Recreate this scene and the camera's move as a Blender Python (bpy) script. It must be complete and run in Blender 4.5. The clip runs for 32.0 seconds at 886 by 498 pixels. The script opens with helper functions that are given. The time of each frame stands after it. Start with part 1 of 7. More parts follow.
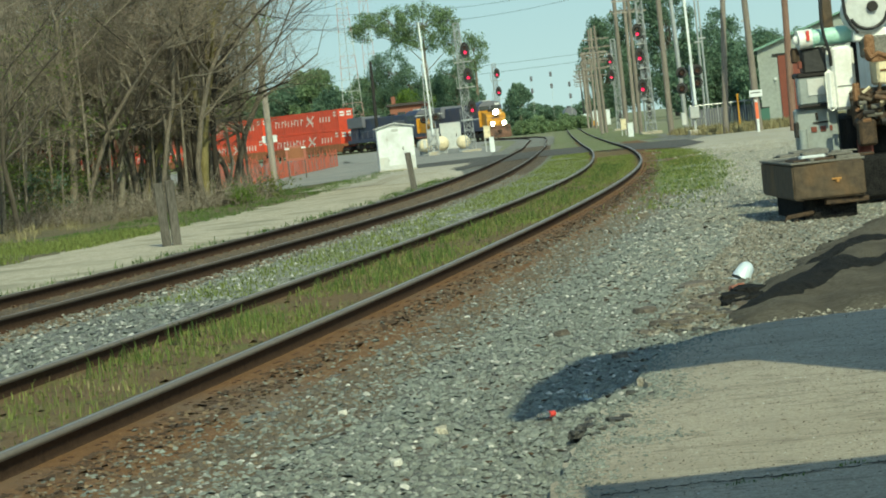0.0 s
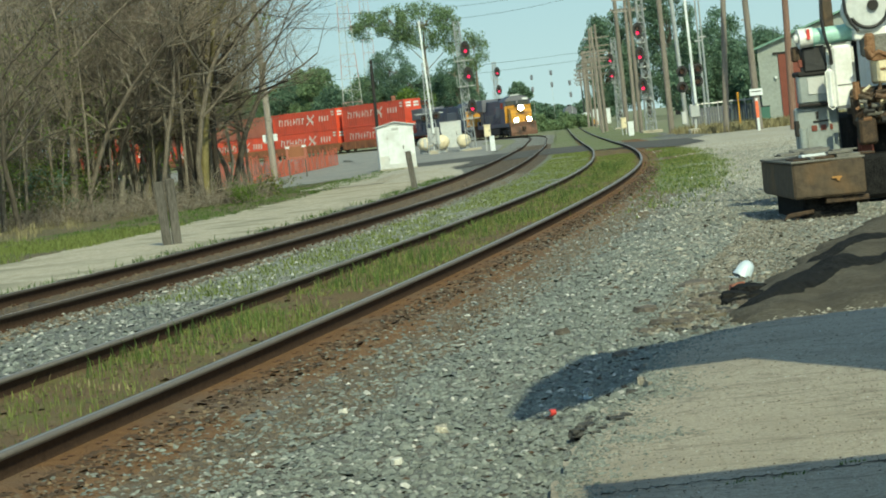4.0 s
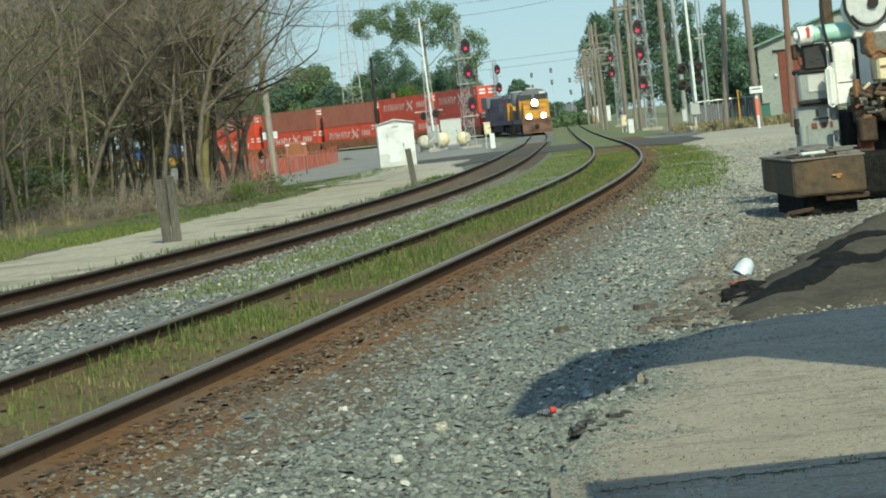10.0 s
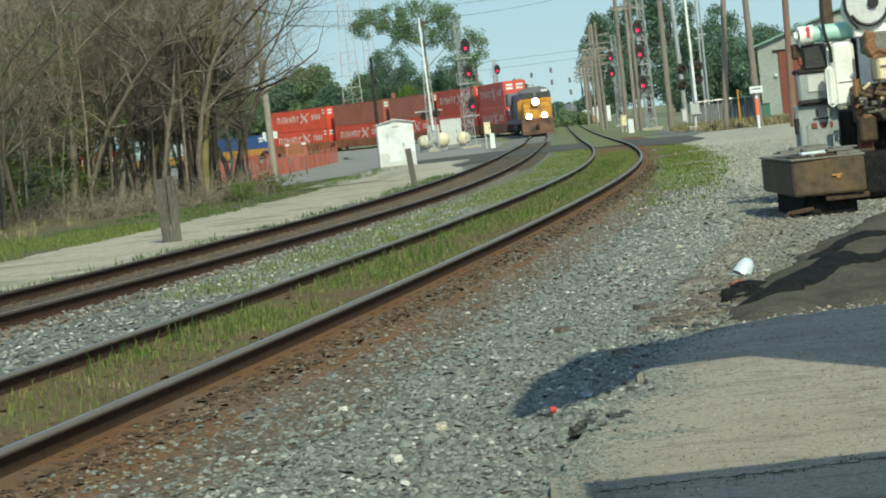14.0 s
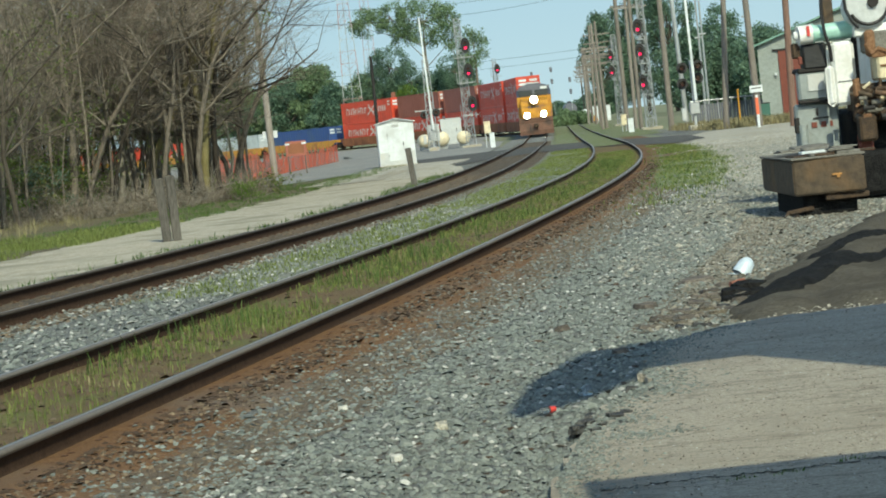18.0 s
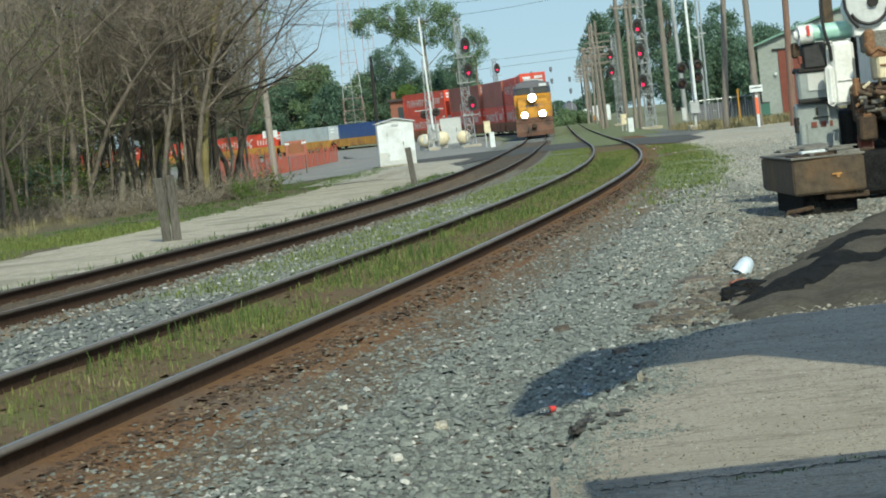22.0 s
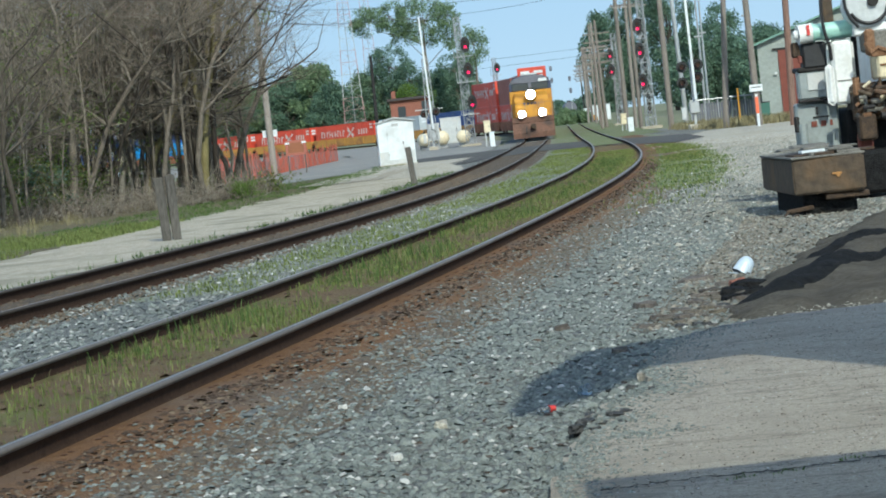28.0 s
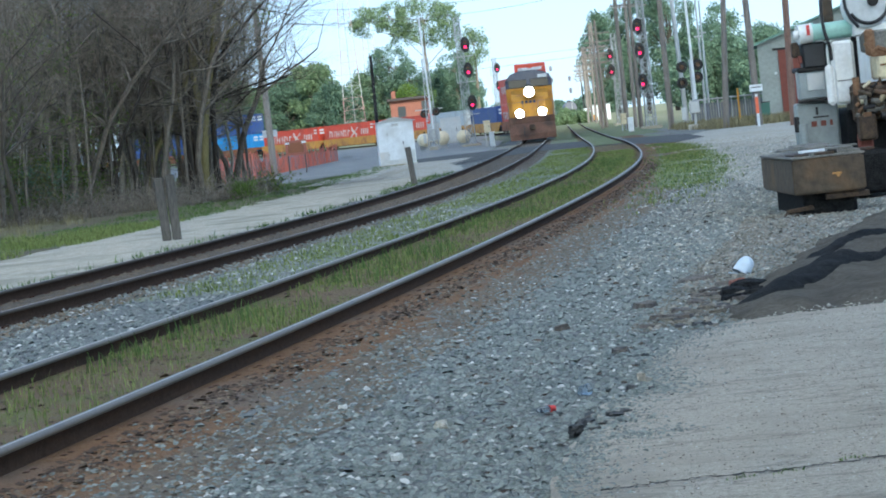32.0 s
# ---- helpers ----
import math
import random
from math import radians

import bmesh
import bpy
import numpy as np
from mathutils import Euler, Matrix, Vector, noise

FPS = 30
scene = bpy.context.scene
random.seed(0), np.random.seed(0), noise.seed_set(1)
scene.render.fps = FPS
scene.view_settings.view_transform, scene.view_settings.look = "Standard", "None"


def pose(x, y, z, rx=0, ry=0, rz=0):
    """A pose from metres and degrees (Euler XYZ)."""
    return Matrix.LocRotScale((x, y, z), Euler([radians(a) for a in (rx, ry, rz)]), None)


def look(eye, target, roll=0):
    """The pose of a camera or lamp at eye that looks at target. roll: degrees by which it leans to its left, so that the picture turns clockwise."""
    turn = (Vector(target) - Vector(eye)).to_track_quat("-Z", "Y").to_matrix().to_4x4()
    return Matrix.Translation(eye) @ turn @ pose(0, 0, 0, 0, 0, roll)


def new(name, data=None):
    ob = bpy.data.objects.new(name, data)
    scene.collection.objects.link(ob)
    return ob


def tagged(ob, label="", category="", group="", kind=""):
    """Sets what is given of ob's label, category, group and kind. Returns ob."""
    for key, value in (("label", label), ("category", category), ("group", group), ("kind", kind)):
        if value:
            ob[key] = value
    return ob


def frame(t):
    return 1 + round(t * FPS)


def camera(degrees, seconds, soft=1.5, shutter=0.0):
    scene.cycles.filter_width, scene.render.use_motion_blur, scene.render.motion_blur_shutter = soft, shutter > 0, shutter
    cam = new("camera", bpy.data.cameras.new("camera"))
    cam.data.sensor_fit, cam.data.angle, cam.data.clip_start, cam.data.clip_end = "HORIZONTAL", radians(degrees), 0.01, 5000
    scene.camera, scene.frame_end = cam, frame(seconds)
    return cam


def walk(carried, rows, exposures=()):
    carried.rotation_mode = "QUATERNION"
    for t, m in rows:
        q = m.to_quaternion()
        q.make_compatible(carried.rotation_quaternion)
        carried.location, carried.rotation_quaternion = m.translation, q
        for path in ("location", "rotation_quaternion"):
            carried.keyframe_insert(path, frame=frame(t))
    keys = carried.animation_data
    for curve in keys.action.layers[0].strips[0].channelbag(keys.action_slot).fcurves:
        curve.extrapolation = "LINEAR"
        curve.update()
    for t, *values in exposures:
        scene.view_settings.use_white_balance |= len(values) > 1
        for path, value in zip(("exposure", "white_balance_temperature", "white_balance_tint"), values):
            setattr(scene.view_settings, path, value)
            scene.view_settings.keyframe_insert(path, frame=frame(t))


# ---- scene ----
# ------------------------------------------------------------ camera and its path
EYE = (0.0, 0.0, 1.424)
PITCH, ROLL = -2.9155, -6.129


def aim(yaw, pitch):
    a, b = radians(yaw), radians(PITCH + pitch)
    way = Vector((math.sin(a) * math.cos(b), math.cos(a) * math.cos(b), math.sin(b)))
    return look(EYE, Vector(EYE) + way, ROLL)


cam = camera(21.1625, 32.0, soft=1.9)
# seconds, turn to the right, lift (degrees)
SWAY = [(0, .018, .089), (1, .008, .086), (1.5, .015, .068), (3.5, .008, .064), (5.5, .004, .042), (6.5, 0, .04),
        (7, 0, .028), (8, .003, .02), (9, 0, .003), (13, 0, 0), (14.5, 0, -.002), (16.5, -.002, -.012),
        (18.5, -.001, -.02), (21.5, 0, -.022), (22.5, 0, -.033), (25.5, 0, -.036), (28, 0, -.041), (32, 0, -.041)]
walk(cam, [(t, aim(a, b)) for t, a, b in SWAY],
     exposures=[(0, .40, 7050, -18), (6, .40, 6850, -13), (13, .38, 6600, -9), (19, .36, 6450, -5), (22, .33, 6250, -4), (23.5, .31, 6100, -4), (25, .22, 5950, -3), (26.5, .26, 5850, -2), (28, .40, 5700, 1), (29, .70, 5700, 3), (30, 1.13, 5800, 4), (32, 1.24, 5850, 4)])

# ------------------------------------------------------------ world and sun
SUN_AZ, SUN_EL = radians(164), radians(38)      # clockwise from +y, height
world = bpy.data.worlds.new("sky")
scene.world = world
world.use_nodes = True
wn = world.node_tree
sky = wn.nodes.new("ShaderNodeTexSky")
sky.sky_type, sky.sun_disc = "NISHITA", False
sky.sun_elevation, sky.sun_rotation = SUN_EL, SUN_AZ
sky.air_density, sky.dust_density, sky.ozone_density = 1.0, .6, 2.0
wn.nodes["Background"].inputs[1].default_value = 0.13
wn.links.new(sky.outputs[0], wn.nodes["Background"].inputs[0])
sun_data = bpy.data.lights.new("sun", "SUN")
sun_data.energy, sun_data.angle, sun_data.color = 3.3, radians(0.6), (1.0, .90, .72)
sun = new("sun", sun_data)
sd = Vector((math.sin(SUN_AZ) * math.cos(SUN_EL), math.cos(SUN_AZ) * math.cos(SUN_EL), math.sin(SUN_EL)))
sun.matrix_world = look(sd * 50, (0, 0, 0))


# ------------------------------------------------------------ materials
def mat(name, c1, c2, scale=8.0, rough=.8, bump=.3, metal=0.0, vary=0.0, island=False, fine=6.0, emit=None,
        power=0.0, stain=None, stretch=(1, 1, 1), bump_scale=None, stain_scale=.6, specks=None):
    """Two colours mixed by noise at two scales, an optional stain colour at a large scale, bump and random tint."""
    m = bpy.data.materials.new(name)
    m.use_nodes = True
    nt = m.node_tree
    bs = nt.nodes["Principled BSDF"]
    ln, nd = nt.links.new, nt.nodes.new
    tc = nd("ShaderNodeTexCoord")
    mp = nd("ShaderNodeMapping")
    mp.inputs["Scale"].default_value = stretch
    ln(tc.outputs["Object"], mp.inputs[0])
    n1 = nd("ShaderNodeTexNoise")
    n1.inputs["Scale"].default_value, n1.inputs["Detail"].default_value = scale, 5
    n1.inputs["Roughness"].default_value = .65
    n2 = nd("ShaderNodeTexNoise")
    n2.inputs["Scale"].default_value, n2.inputs["Detail"].default_value = scale * fine, 3
    ln(mp.outputs[0], n1.inputs[0]), ln(mp.outputs[0], n2.inputs[0])
    add = nd("ShaderNodeMath")
    add.operation = "ADD"
    ln(n1.outputs[0], add.inputs[0]), ln(n2.outputs[0], add.inputs[1])
    ramp = nd("ShaderNodeMapRange")
    ramp.inputs[1].default_value, ramp.inputs[2].default_value = .75, 1.25
    ln(add.outputs[0], ramp.inputs[0])
    mix = nd("ShaderNodeMix")
    mix.data_type = "RGBA"
    mix.inputs[6].default_value, mix.inputs[7].default_value = (*c1, 1), (*c2, 1)
    ln(ramp.outputs[0], mix.inputs[0])
    col = mix.outputs[2]
    if stain:
        n3 = nd("ShaderNodeTexNoise")
        n3.inputs["Scale"].default_value, n3.inputs["Detail"].default_value = stain_scale, 6
        ln(tc.outputs["Object"], n3.inputs[0])
        r3 = nd("ShaderNodeMapRange")
        r3.inputs[1].default_value, r3.inputs[2].default_value = .5, .68
        ln(n3.outputs[0], r3.inputs[0])
        mx = nd("ShaderNodeMix")
        mx.data_type = "RGBA"
        mx.inputs[7].default_value = (*stain, 1)
        ln(col, mx.inputs[6]), ln(r3.outputs[0], mx.inputs[0])
        col = mx.outputs[2]
    if specks:
        vo = nd("ShaderNodeTexNoise")
        vo.inputs["Scale"].default_value, vo.inputs["Detail"].default_value = 46, 3
        mq = nd("ShaderNodeMapping")
        mq.inputs["Scale"].default_value = (1, .8, 1)
        ln(tc.outputs["Object"], mq.inputs[0]), ln(mq.outputs[0], vo.inputs[0])
        r4 = nd("ShaderNodeMapRange")
        r4.inputs[1].default_value, r4.inputs[2].default_value = .67, .72
        ln(vo.outputs[0], r4.inputs[0])
        # wandering cracks and drag marks
        wv = nd("ShaderNodeTexNoise")
        wv.inputs["Scale"].default_value, wv.inputs["Detail"].default_value = 1.7, 9
        mw = nd("ShaderNodeMapping")
        mw.inputs["Scale"].default_value, mw.inputs["Rotation"].default_value = (.45, 2.2, 1), (0, 0, .35)
        ln(tc.outputs["Object"], mw.inputs[0]), ln(mw.outputs[0], wv.inputs[0])
        ab = nd("ShaderNodeMath")
        ab.operation = "SUBTRACT"
        ab.inputs[1].default_value = .5
        ln(wv.outputs[0], ab.inputs[0])
        aa = nd("ShaderNodeMath")
        aa.operation = "ABSOLUTE"
        ln(ab.outputs[0], aa.inputs[0])
        r5 = nd("ShaderNodeMapRange")
        r5.inputs[1].default_value, r5.inputs[2].default_value, r5.inputs[3].default_value, r5.inputs[4].default_value = 0, .018, .42, 0
        ln(aa.outputs[0], r5.inputs[0])
        mxx = nd("ShaderNodeMath")
        mxx.operation = "MAXIMUM"
        ln(r4.outputs[0], mxx.inputs[0]), ln(r5.outputs[0], mxx.inputs[1])
        my = nd("ShaderNodeMix")
        my.data_type = "RGBA"
        my.inputs[7].default_value = (*specks, 1)
        ln(col, my.inputs[6]), ln(mxx.outputs[0], my.inputs[0])
        col = my.outputs[2]
    if vary:
        hs = nd("ShaderNodeHueSaturation")
        src = nd("ShaderNodeNewGeometry").outputs["Random Per Island"] if island else nd("ShaderNodeObjectInfo").outputs["Random"]
        mr = nd("ShaderNodeMapRange")
        mr.inputs[3].default_value, mr.inputs[4].default_value = 1 - vary, 1 + vary
        ln(src, mr.inputs[0]), ln(mr.outputs[0], hs.inputs["Value"]), ln(col, hs.inputs["Color"])
        col = hs.outputs[0]
    ln(col, bs.inputs["Base Color"])
    rr = nd("ShaderNodeMapRange")
    rr.inputs[3].default_value, rr.inputs[4].default_value = max(rough - .12, .03), min(rough + .1, 1)
    ln(n1.outputs[0], rr.inputs[0]), ln(rr.outputs[0], bs.inputs["Roughness"])
    bs.inputs["Metallic"].default_value = metal
    if rough > .6:
        bs.inputs["Specular IOR Level"].default_value = .25
    if bump:
        bp = nd("ShaderNodeBump")
        bp.inputs["Strength"].default_value = bump
        bp.inputs["Distance"].default_value = bump_scale or .25 / scale
        ln(add.outputs[0], bp.inputs["Height"]), ln(bp.outputs[0], bs.inputs["Normal"])
    if emit:
        bs.inputs["Emission Color"].default_value, bs.inputs["Emission Strength"].default_value = (*emit, 1), power
    return m


def plain(name, c, rough=.5, metal=0.0, var=.12, **k):
    """A painted or plain surface with slight mottling."""
    lo, hi = tuple(x * (1 - var) for x in c), tuple(min(x * (1 + var), 1) for x in c)
    return mat(name, lo, hi, k.pop("scale", 3.0), rough, k.pop("bump", .08), metal, **k)


def translucent(m, part_of=.35):
    """Lets some light through thin leaves."""
    nt = m.node_tree
    bs, out = nt.nodes["Principled BSDF"], nt.nodes["Material Output"]
    tr, mx = nt.nodes.new("ShaderNodeBsdfTranslucent"), nt.nodes.new("ShaderNodeMixShader")
    nt.links.new(bs.inputs["Base Color"].links[0].from_socket, tr.inputs[0])
    mx.inputs[0].default_value = part_of
    nt.links.new(bs.outputs[0], mx.inputs[1]), nt.links.new(tr.outputs[0], mx.inputs[2])
    nt.links.new(mx.outputs[0], out.inputs[0])


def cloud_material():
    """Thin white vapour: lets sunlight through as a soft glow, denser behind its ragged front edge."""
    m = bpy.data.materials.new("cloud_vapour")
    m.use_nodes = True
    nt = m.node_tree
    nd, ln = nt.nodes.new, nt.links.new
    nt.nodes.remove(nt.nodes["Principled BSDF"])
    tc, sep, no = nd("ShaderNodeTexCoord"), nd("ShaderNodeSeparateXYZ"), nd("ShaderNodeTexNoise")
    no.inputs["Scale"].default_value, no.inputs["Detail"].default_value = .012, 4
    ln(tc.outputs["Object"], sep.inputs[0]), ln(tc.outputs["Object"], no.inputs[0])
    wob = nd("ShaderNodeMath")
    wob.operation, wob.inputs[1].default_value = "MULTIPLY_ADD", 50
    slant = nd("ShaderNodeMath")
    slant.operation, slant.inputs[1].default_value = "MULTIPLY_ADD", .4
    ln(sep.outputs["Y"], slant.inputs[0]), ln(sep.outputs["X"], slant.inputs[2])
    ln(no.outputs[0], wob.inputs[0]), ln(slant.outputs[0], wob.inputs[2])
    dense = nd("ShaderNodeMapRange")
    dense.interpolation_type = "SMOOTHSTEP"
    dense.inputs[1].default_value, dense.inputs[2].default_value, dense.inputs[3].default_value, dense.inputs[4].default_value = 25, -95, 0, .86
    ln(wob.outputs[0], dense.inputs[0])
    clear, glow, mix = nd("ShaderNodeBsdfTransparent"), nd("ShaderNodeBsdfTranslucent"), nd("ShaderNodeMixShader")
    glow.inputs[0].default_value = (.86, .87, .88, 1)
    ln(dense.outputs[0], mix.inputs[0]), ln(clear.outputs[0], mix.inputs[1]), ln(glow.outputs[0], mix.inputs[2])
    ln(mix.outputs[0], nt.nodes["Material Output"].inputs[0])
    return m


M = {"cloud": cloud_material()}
M["ground"] = mat("dry_ground", (.15, .17, .09), (.24, .245, .15), 1.4, .95, .5, stain=(.27, .26, .195), stain_scale=.12)
M["ballast"] = mat("ballast_gravel", (.15, .155, .14), (.27, .272, .25), 22, .95, .9, stain=(.19, .17, .135), stain_scale=.35, bump_scale=.03)
M["weedy"] = mat("weedy_soil", (.115, .075, .038), (.22, .155, .08), 12, .95, .9, stain=(.15, .15, .05), stain_scale=1.4, bump_scale=.03)
M["weedy_gravel"] = mat("weedy_gravel", (.15, .17, .08), (.25, .26, .19), 9, .95, .7, stain=(.23, .23, .20), stain_scale=.7, bump_scale=.03)
M["far_grass"] = mat("patchy_grass", (.12, .155, .055), (.215, .235, .12), 5, .95, .8, stain=(.24, .225, .165), stain_scale=.5, bump_scale=.05)
M["clod"] = mat("dark_clods", (.045, .03, .02), (.10, .065, .04), 14, .95, .4, vary=.3, island=True)
M["rubble"] = mat("rubble", (.06, .052, .045), (.15, .13, .11), 14, .92, .5, vary=.4)
M["rust_soil"] = mat("rusty_soil", (.125, .063, .027), (.22, .122, .056), 9, .95, .8, stain=(.16, .12, .085), stain_scale=.5, bump_scale=.03)
M["dirt"] = mat("dirt_road", (.335, .298, .222), (.525, .475, .375), 3.5, .95, .9, stain=(.265, .25, .18), stain_scale=.6, bump_scale=.05, fine=5, stretch=(1.5, .5, 1))
M["yard"] = mat("gravel_yard", (.335, .31, .245), (.53, .50, .42), 5, .95, .8, stain=(.37, .33, .25), stain_scale=.35)
M["asphalt"] = mat("worn_asphalt", (.25, .222, .172), (.47, .42, .34), 30, .92, .8, stain=(.29, .255, .20), stain_scale=.9, bump_scale=.012, fine=3, specks=(.07, .06, .048))
M["asphalt_dark"] = mat("patched_asphalt", (.04, .041, .043), (.12, .117, .11), 4, .9, 1.0, stain=(.17, .16, .145), stain_scale=1.1, bump_scale=.08, stretch=(.5, 1.6, 1), fine=7)
M["road"] = mat("road_asphalt", (.06, .058, .054), (.12, .115, .105), 6, .9, .4)
M["stone"] = mat("ballast_stone", (.135, .152, .132), (.25, .265, .237), 14, .9, .4, vary=.32, island=True, bump_scale=.01)
M["stone_pale"] = mat("pale_stone", (.35, .345, .31), (.53, .52, .475), 14, .9, .4, vary=.3, island=True, bump_scale=.01)
M["stone_tan"] = mat("tan_stone", (.29, .27, .215), (.44, .415, .35), 14, .9, .4, vary=.3, island=True, bump_scale=.01)
M["stone_warm"] = mat("warm_grey_stone", (.185, .178, .142), (.315, .30, .25), 14, .9, .4, vary=.32, island=True, bump_scale=.01)
M["stone_grit"] = mat("grey_brown_stone", (.14, .125, .095), (.27, .245, .195), 14, .9, .4, vary=.45, island=True, bump_scale=.01)
M["rail_side"] = mat("rusty_rail", (.034, .021, .014), (.07, .044, .030), 20, .9, .4, bump_scale=.004)
M["rail_top"] = mat("worn_rail_top", (.115, .095, .075), (.185, .158, .128), 30, .6, .05)
M["rail_dull"] = mat("dull_rail_top", (.06, .045, .034), (.10, .08, .06), 30, .75, .05)
M["rail_shine"] = mat("polished_rail", (.30, .255, .20), (.42, .36, .29), 30, .36, .02, metal=.8)
M["lot"] = mat("grey_lot", (.19, .19, .18), (.29, .285, .265), 4, .92, .4, stain=(.32, .31, .27), stain_scale=.3)
M["bed"] = mat("track_bed", (.075, .058, .040), (.20, .165, .125), 14, .95, 1.0, stain=(.16, .115, .07), stain_scale=1.2, bump_scale=.04)
M["mixed"] = mat("rusty_gravel", (.125, .092, .058), (.22, .185, .14), 16, .95, .9, stain=(.17, .105, .055), stain_scale=.9, bump_scale=.03)
M["stone_brown"] = mat("rust_stained_stone", (.13, .095, .06), (.215, .165, .11), 14, .9, .4, vary=.3, island=True, bump_scale=.01)
M["tie"] = mat("weathered_tie", (.07, .055, .042), (.15, .125, .10), 7, .95, .6, vary=.3, stretch=(.3, 1, 1))
M["plate"] = mat("tie_plate_rust", (.05, .026, .016), (.10, .05, .03), 20, .9, .4)
M["grass"] = mat("grass_blades", (.085, .145, .035), (.15, .205, .065), 3, .8, 0, vary=.45, island=True)
M["grass_dry"] = mat("dry_grass_blades", (.16, .14, .075), (.25, .22, .12), 3, .85, 0, vary=.35, island=True)
M["bark"] = mat("bark", (.085, .073, .058), (.195, .168, .135), 5, .95, .6, vary=.4, stretch=(1, 1, .25))
M["bark_pale"] = mat("pale_bark", (.20, .18, .145), (.34, .31, .255), 5, .95, .6, vary=.2, stretch=(1, 1, .25))
M["bark_black"] = mat("near_black_bark", (.022, .018, .014), (.05, .042, .034), 6, .95, .6, stretch=(1, 1, .25))
# yellow of the sunlit trunk put into the bark colour
M["bark_olive"] = mat("sun_tinted_bark", (.15, .13, .055), (.25, .215, .10), 6, .95, .6, stretch=(1, 1, .25))
M["litter_soil"] = mat("leaf_litter", (.09, .075, .045), (.19, .16, .10), 5, .95, .8, stain=(.12, .15, .05), stain_scale=.5)
M["mound_soil"] = mat("weathered_asphalt_heap", (.062, .056, .044), (.15, .135, .108), 16, .95, 1.0, stain=(.075, .066, .053), stain_scale=1.8, bump_scale=.02, stretch=(.7, 1.3, 1), fine=3)
M["brown_dirt"] = mat("gritty_brown_soil", (.115, .095, .068), (.23, .2, .15), 18, .95, .9, stain=(.17, .15, .115), stain_scale=.8, bump_scale=.03)
# on the heap's bands this black also takes in some shadow
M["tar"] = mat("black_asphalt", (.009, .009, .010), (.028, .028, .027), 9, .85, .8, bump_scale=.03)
M["bin_green"] = plain("dark_green_paint", (.04, .12, .09), .6)
M["faded_red"] = plain("faded_red_paint", (.44, .27, .26), .7)
M["twig"] = mat("bare_twigs", (.14, .118, .092), (.285, .245, .195), 4, .95, 0, vary=.55, island=True)
M["grass_light"] = mat("bright_grass_blades", (.165, .205, .055), (.26, .295, .095), 3, .8, 0, vary=.4, island=True)
M["lid_dust"] = mat("dusty_steel", (.12, .115, .10), (.22, .21, .185), 8, .85, .4)
M["leaf"] = mat("leaves", (.15, .23, .115), (.25, .33, .185), 1.2, .7, 0, vary=.4, island=True)
M["leaf_dark"] = mat("dark_leaves", (.105, .18, .125), (.185, .27, .185), 1.2, .7, 0, vary=.35, island=True)
M["olive"] = mat("olive_leaves", (.105, .125, .038), (.195, .215, .075), 1.2, .75, 0, vary=.4, island=True)
M["twig_rosy"] = mat("budding_twigs", (.20, .15, .12), (.33, .26, .215), 4, .95, 0, vary=.4, island=True)
M["leaf_young"] = mat("young_leaves", (.10, .17, .03), (.18, .26, .06), 1.2, .7, 0, vary=.4, island=True)
for leafy in ("leaf", "leaf_dark", "leaf_young", "olive", "grass", "grass_light"):
    translucent(M[leafy], .45)
M["wood_grey"] = mat("grey_timber", (.06, .055, .048), (.135, .125, .11), 9, .9, .5, stretch=(1, 1, .15), vary=.15)
M["pole"] = mat("pole_timber", (.165, .145, .125), (.275, .245, .215), 7, .9, .4, stretch=(1, 1, .1), vary=.25)
M["pole_red"] = mat("treated_pole", (.14, .085, .066), (.225, .145, .115), 7, .9, .4, stretch=(1, 1, .1))
M["galv"] = plain("galvanised_steel", (.42, .43, .43), .5, .7, scale=5)
M["alu"] = plain("aluminium_paint", (.48, .50, .50), .5, .1, scale=2, stain=(.5, .5, .48), stain_scale=1.5)
M["white"] = plain("white_paint", (.62, .66, .68), .5, stain=(.50, .525, .53), stain_scale=1.2)
M["cream"] = plain("cream_paint", (.68, .60, .42), .5, stain=(.55, .47, .32), stain_scale=2)
M["black"] = plain("black_paint", (.015, .015, .016), .55)
M["dark"] = plain("dark_steel", (.03, .028, .027), .7, .2)
M["grime"] = mat("greasy_steel", (.025, .02, .016), (.10, .065, .04), 14, .75, .5)
M["red_paint"] = plain("red_paint", (.55, .05, .04), .5)
M["orange_net"] = plain("orange_mesh", (.70, .15, .075), .75, var=.25, stain=(.50, .12, .08), stain_scale=.9)
M["yellow"] = plain("locomotive_yellow", (.47, .225, .018), .5, stain=(.33, .15, .03), stain_scale=1.4)
M["pilot"] = mat("grimy_pilot_paint", (.10, .058, .042), (.19, .105, .075), 3, .85, .3, stain=(.07, .05, .042), stain_scale=1.5)
M["loco_blue"] = plain("locomotive_blue", (.032, .042, .085), .5, stain=(.05, .05, .065), stain_scale=.8)
M["loco_grey"] = plain("locomotive_grey", (.12, .125, .15), .55)
M["rust"] = mat("rusty_steel", (.14, .07, .035), (.26, .15, .085), 5, .88, .4, stain=(.10, .07, .05), stain_scale=2.5)
M["cw_rust"] = mat("weathered_counterweight", (.055, .042, .03), (.105, .078, .052), 3.5, .75, .25, stain=(.13, .082, .042), stain_scale=2.2, fine=3)
M["container_red"] = plain("container_red", (.58, .065, .032), .5, stain=(.42, .055, .03), stain_scale=.5, vary=.12)
M["mark_white"] = plain("faded_white_marking", (.62, .56, .53), .6, stain=(.5, .3, .27), stain_scale=1.5)
M["container_brown"] = plain("container_brown", (.30, .10, .07), .6, stain=(.25, .075, .05), stain_scale=.5, vary=.15)
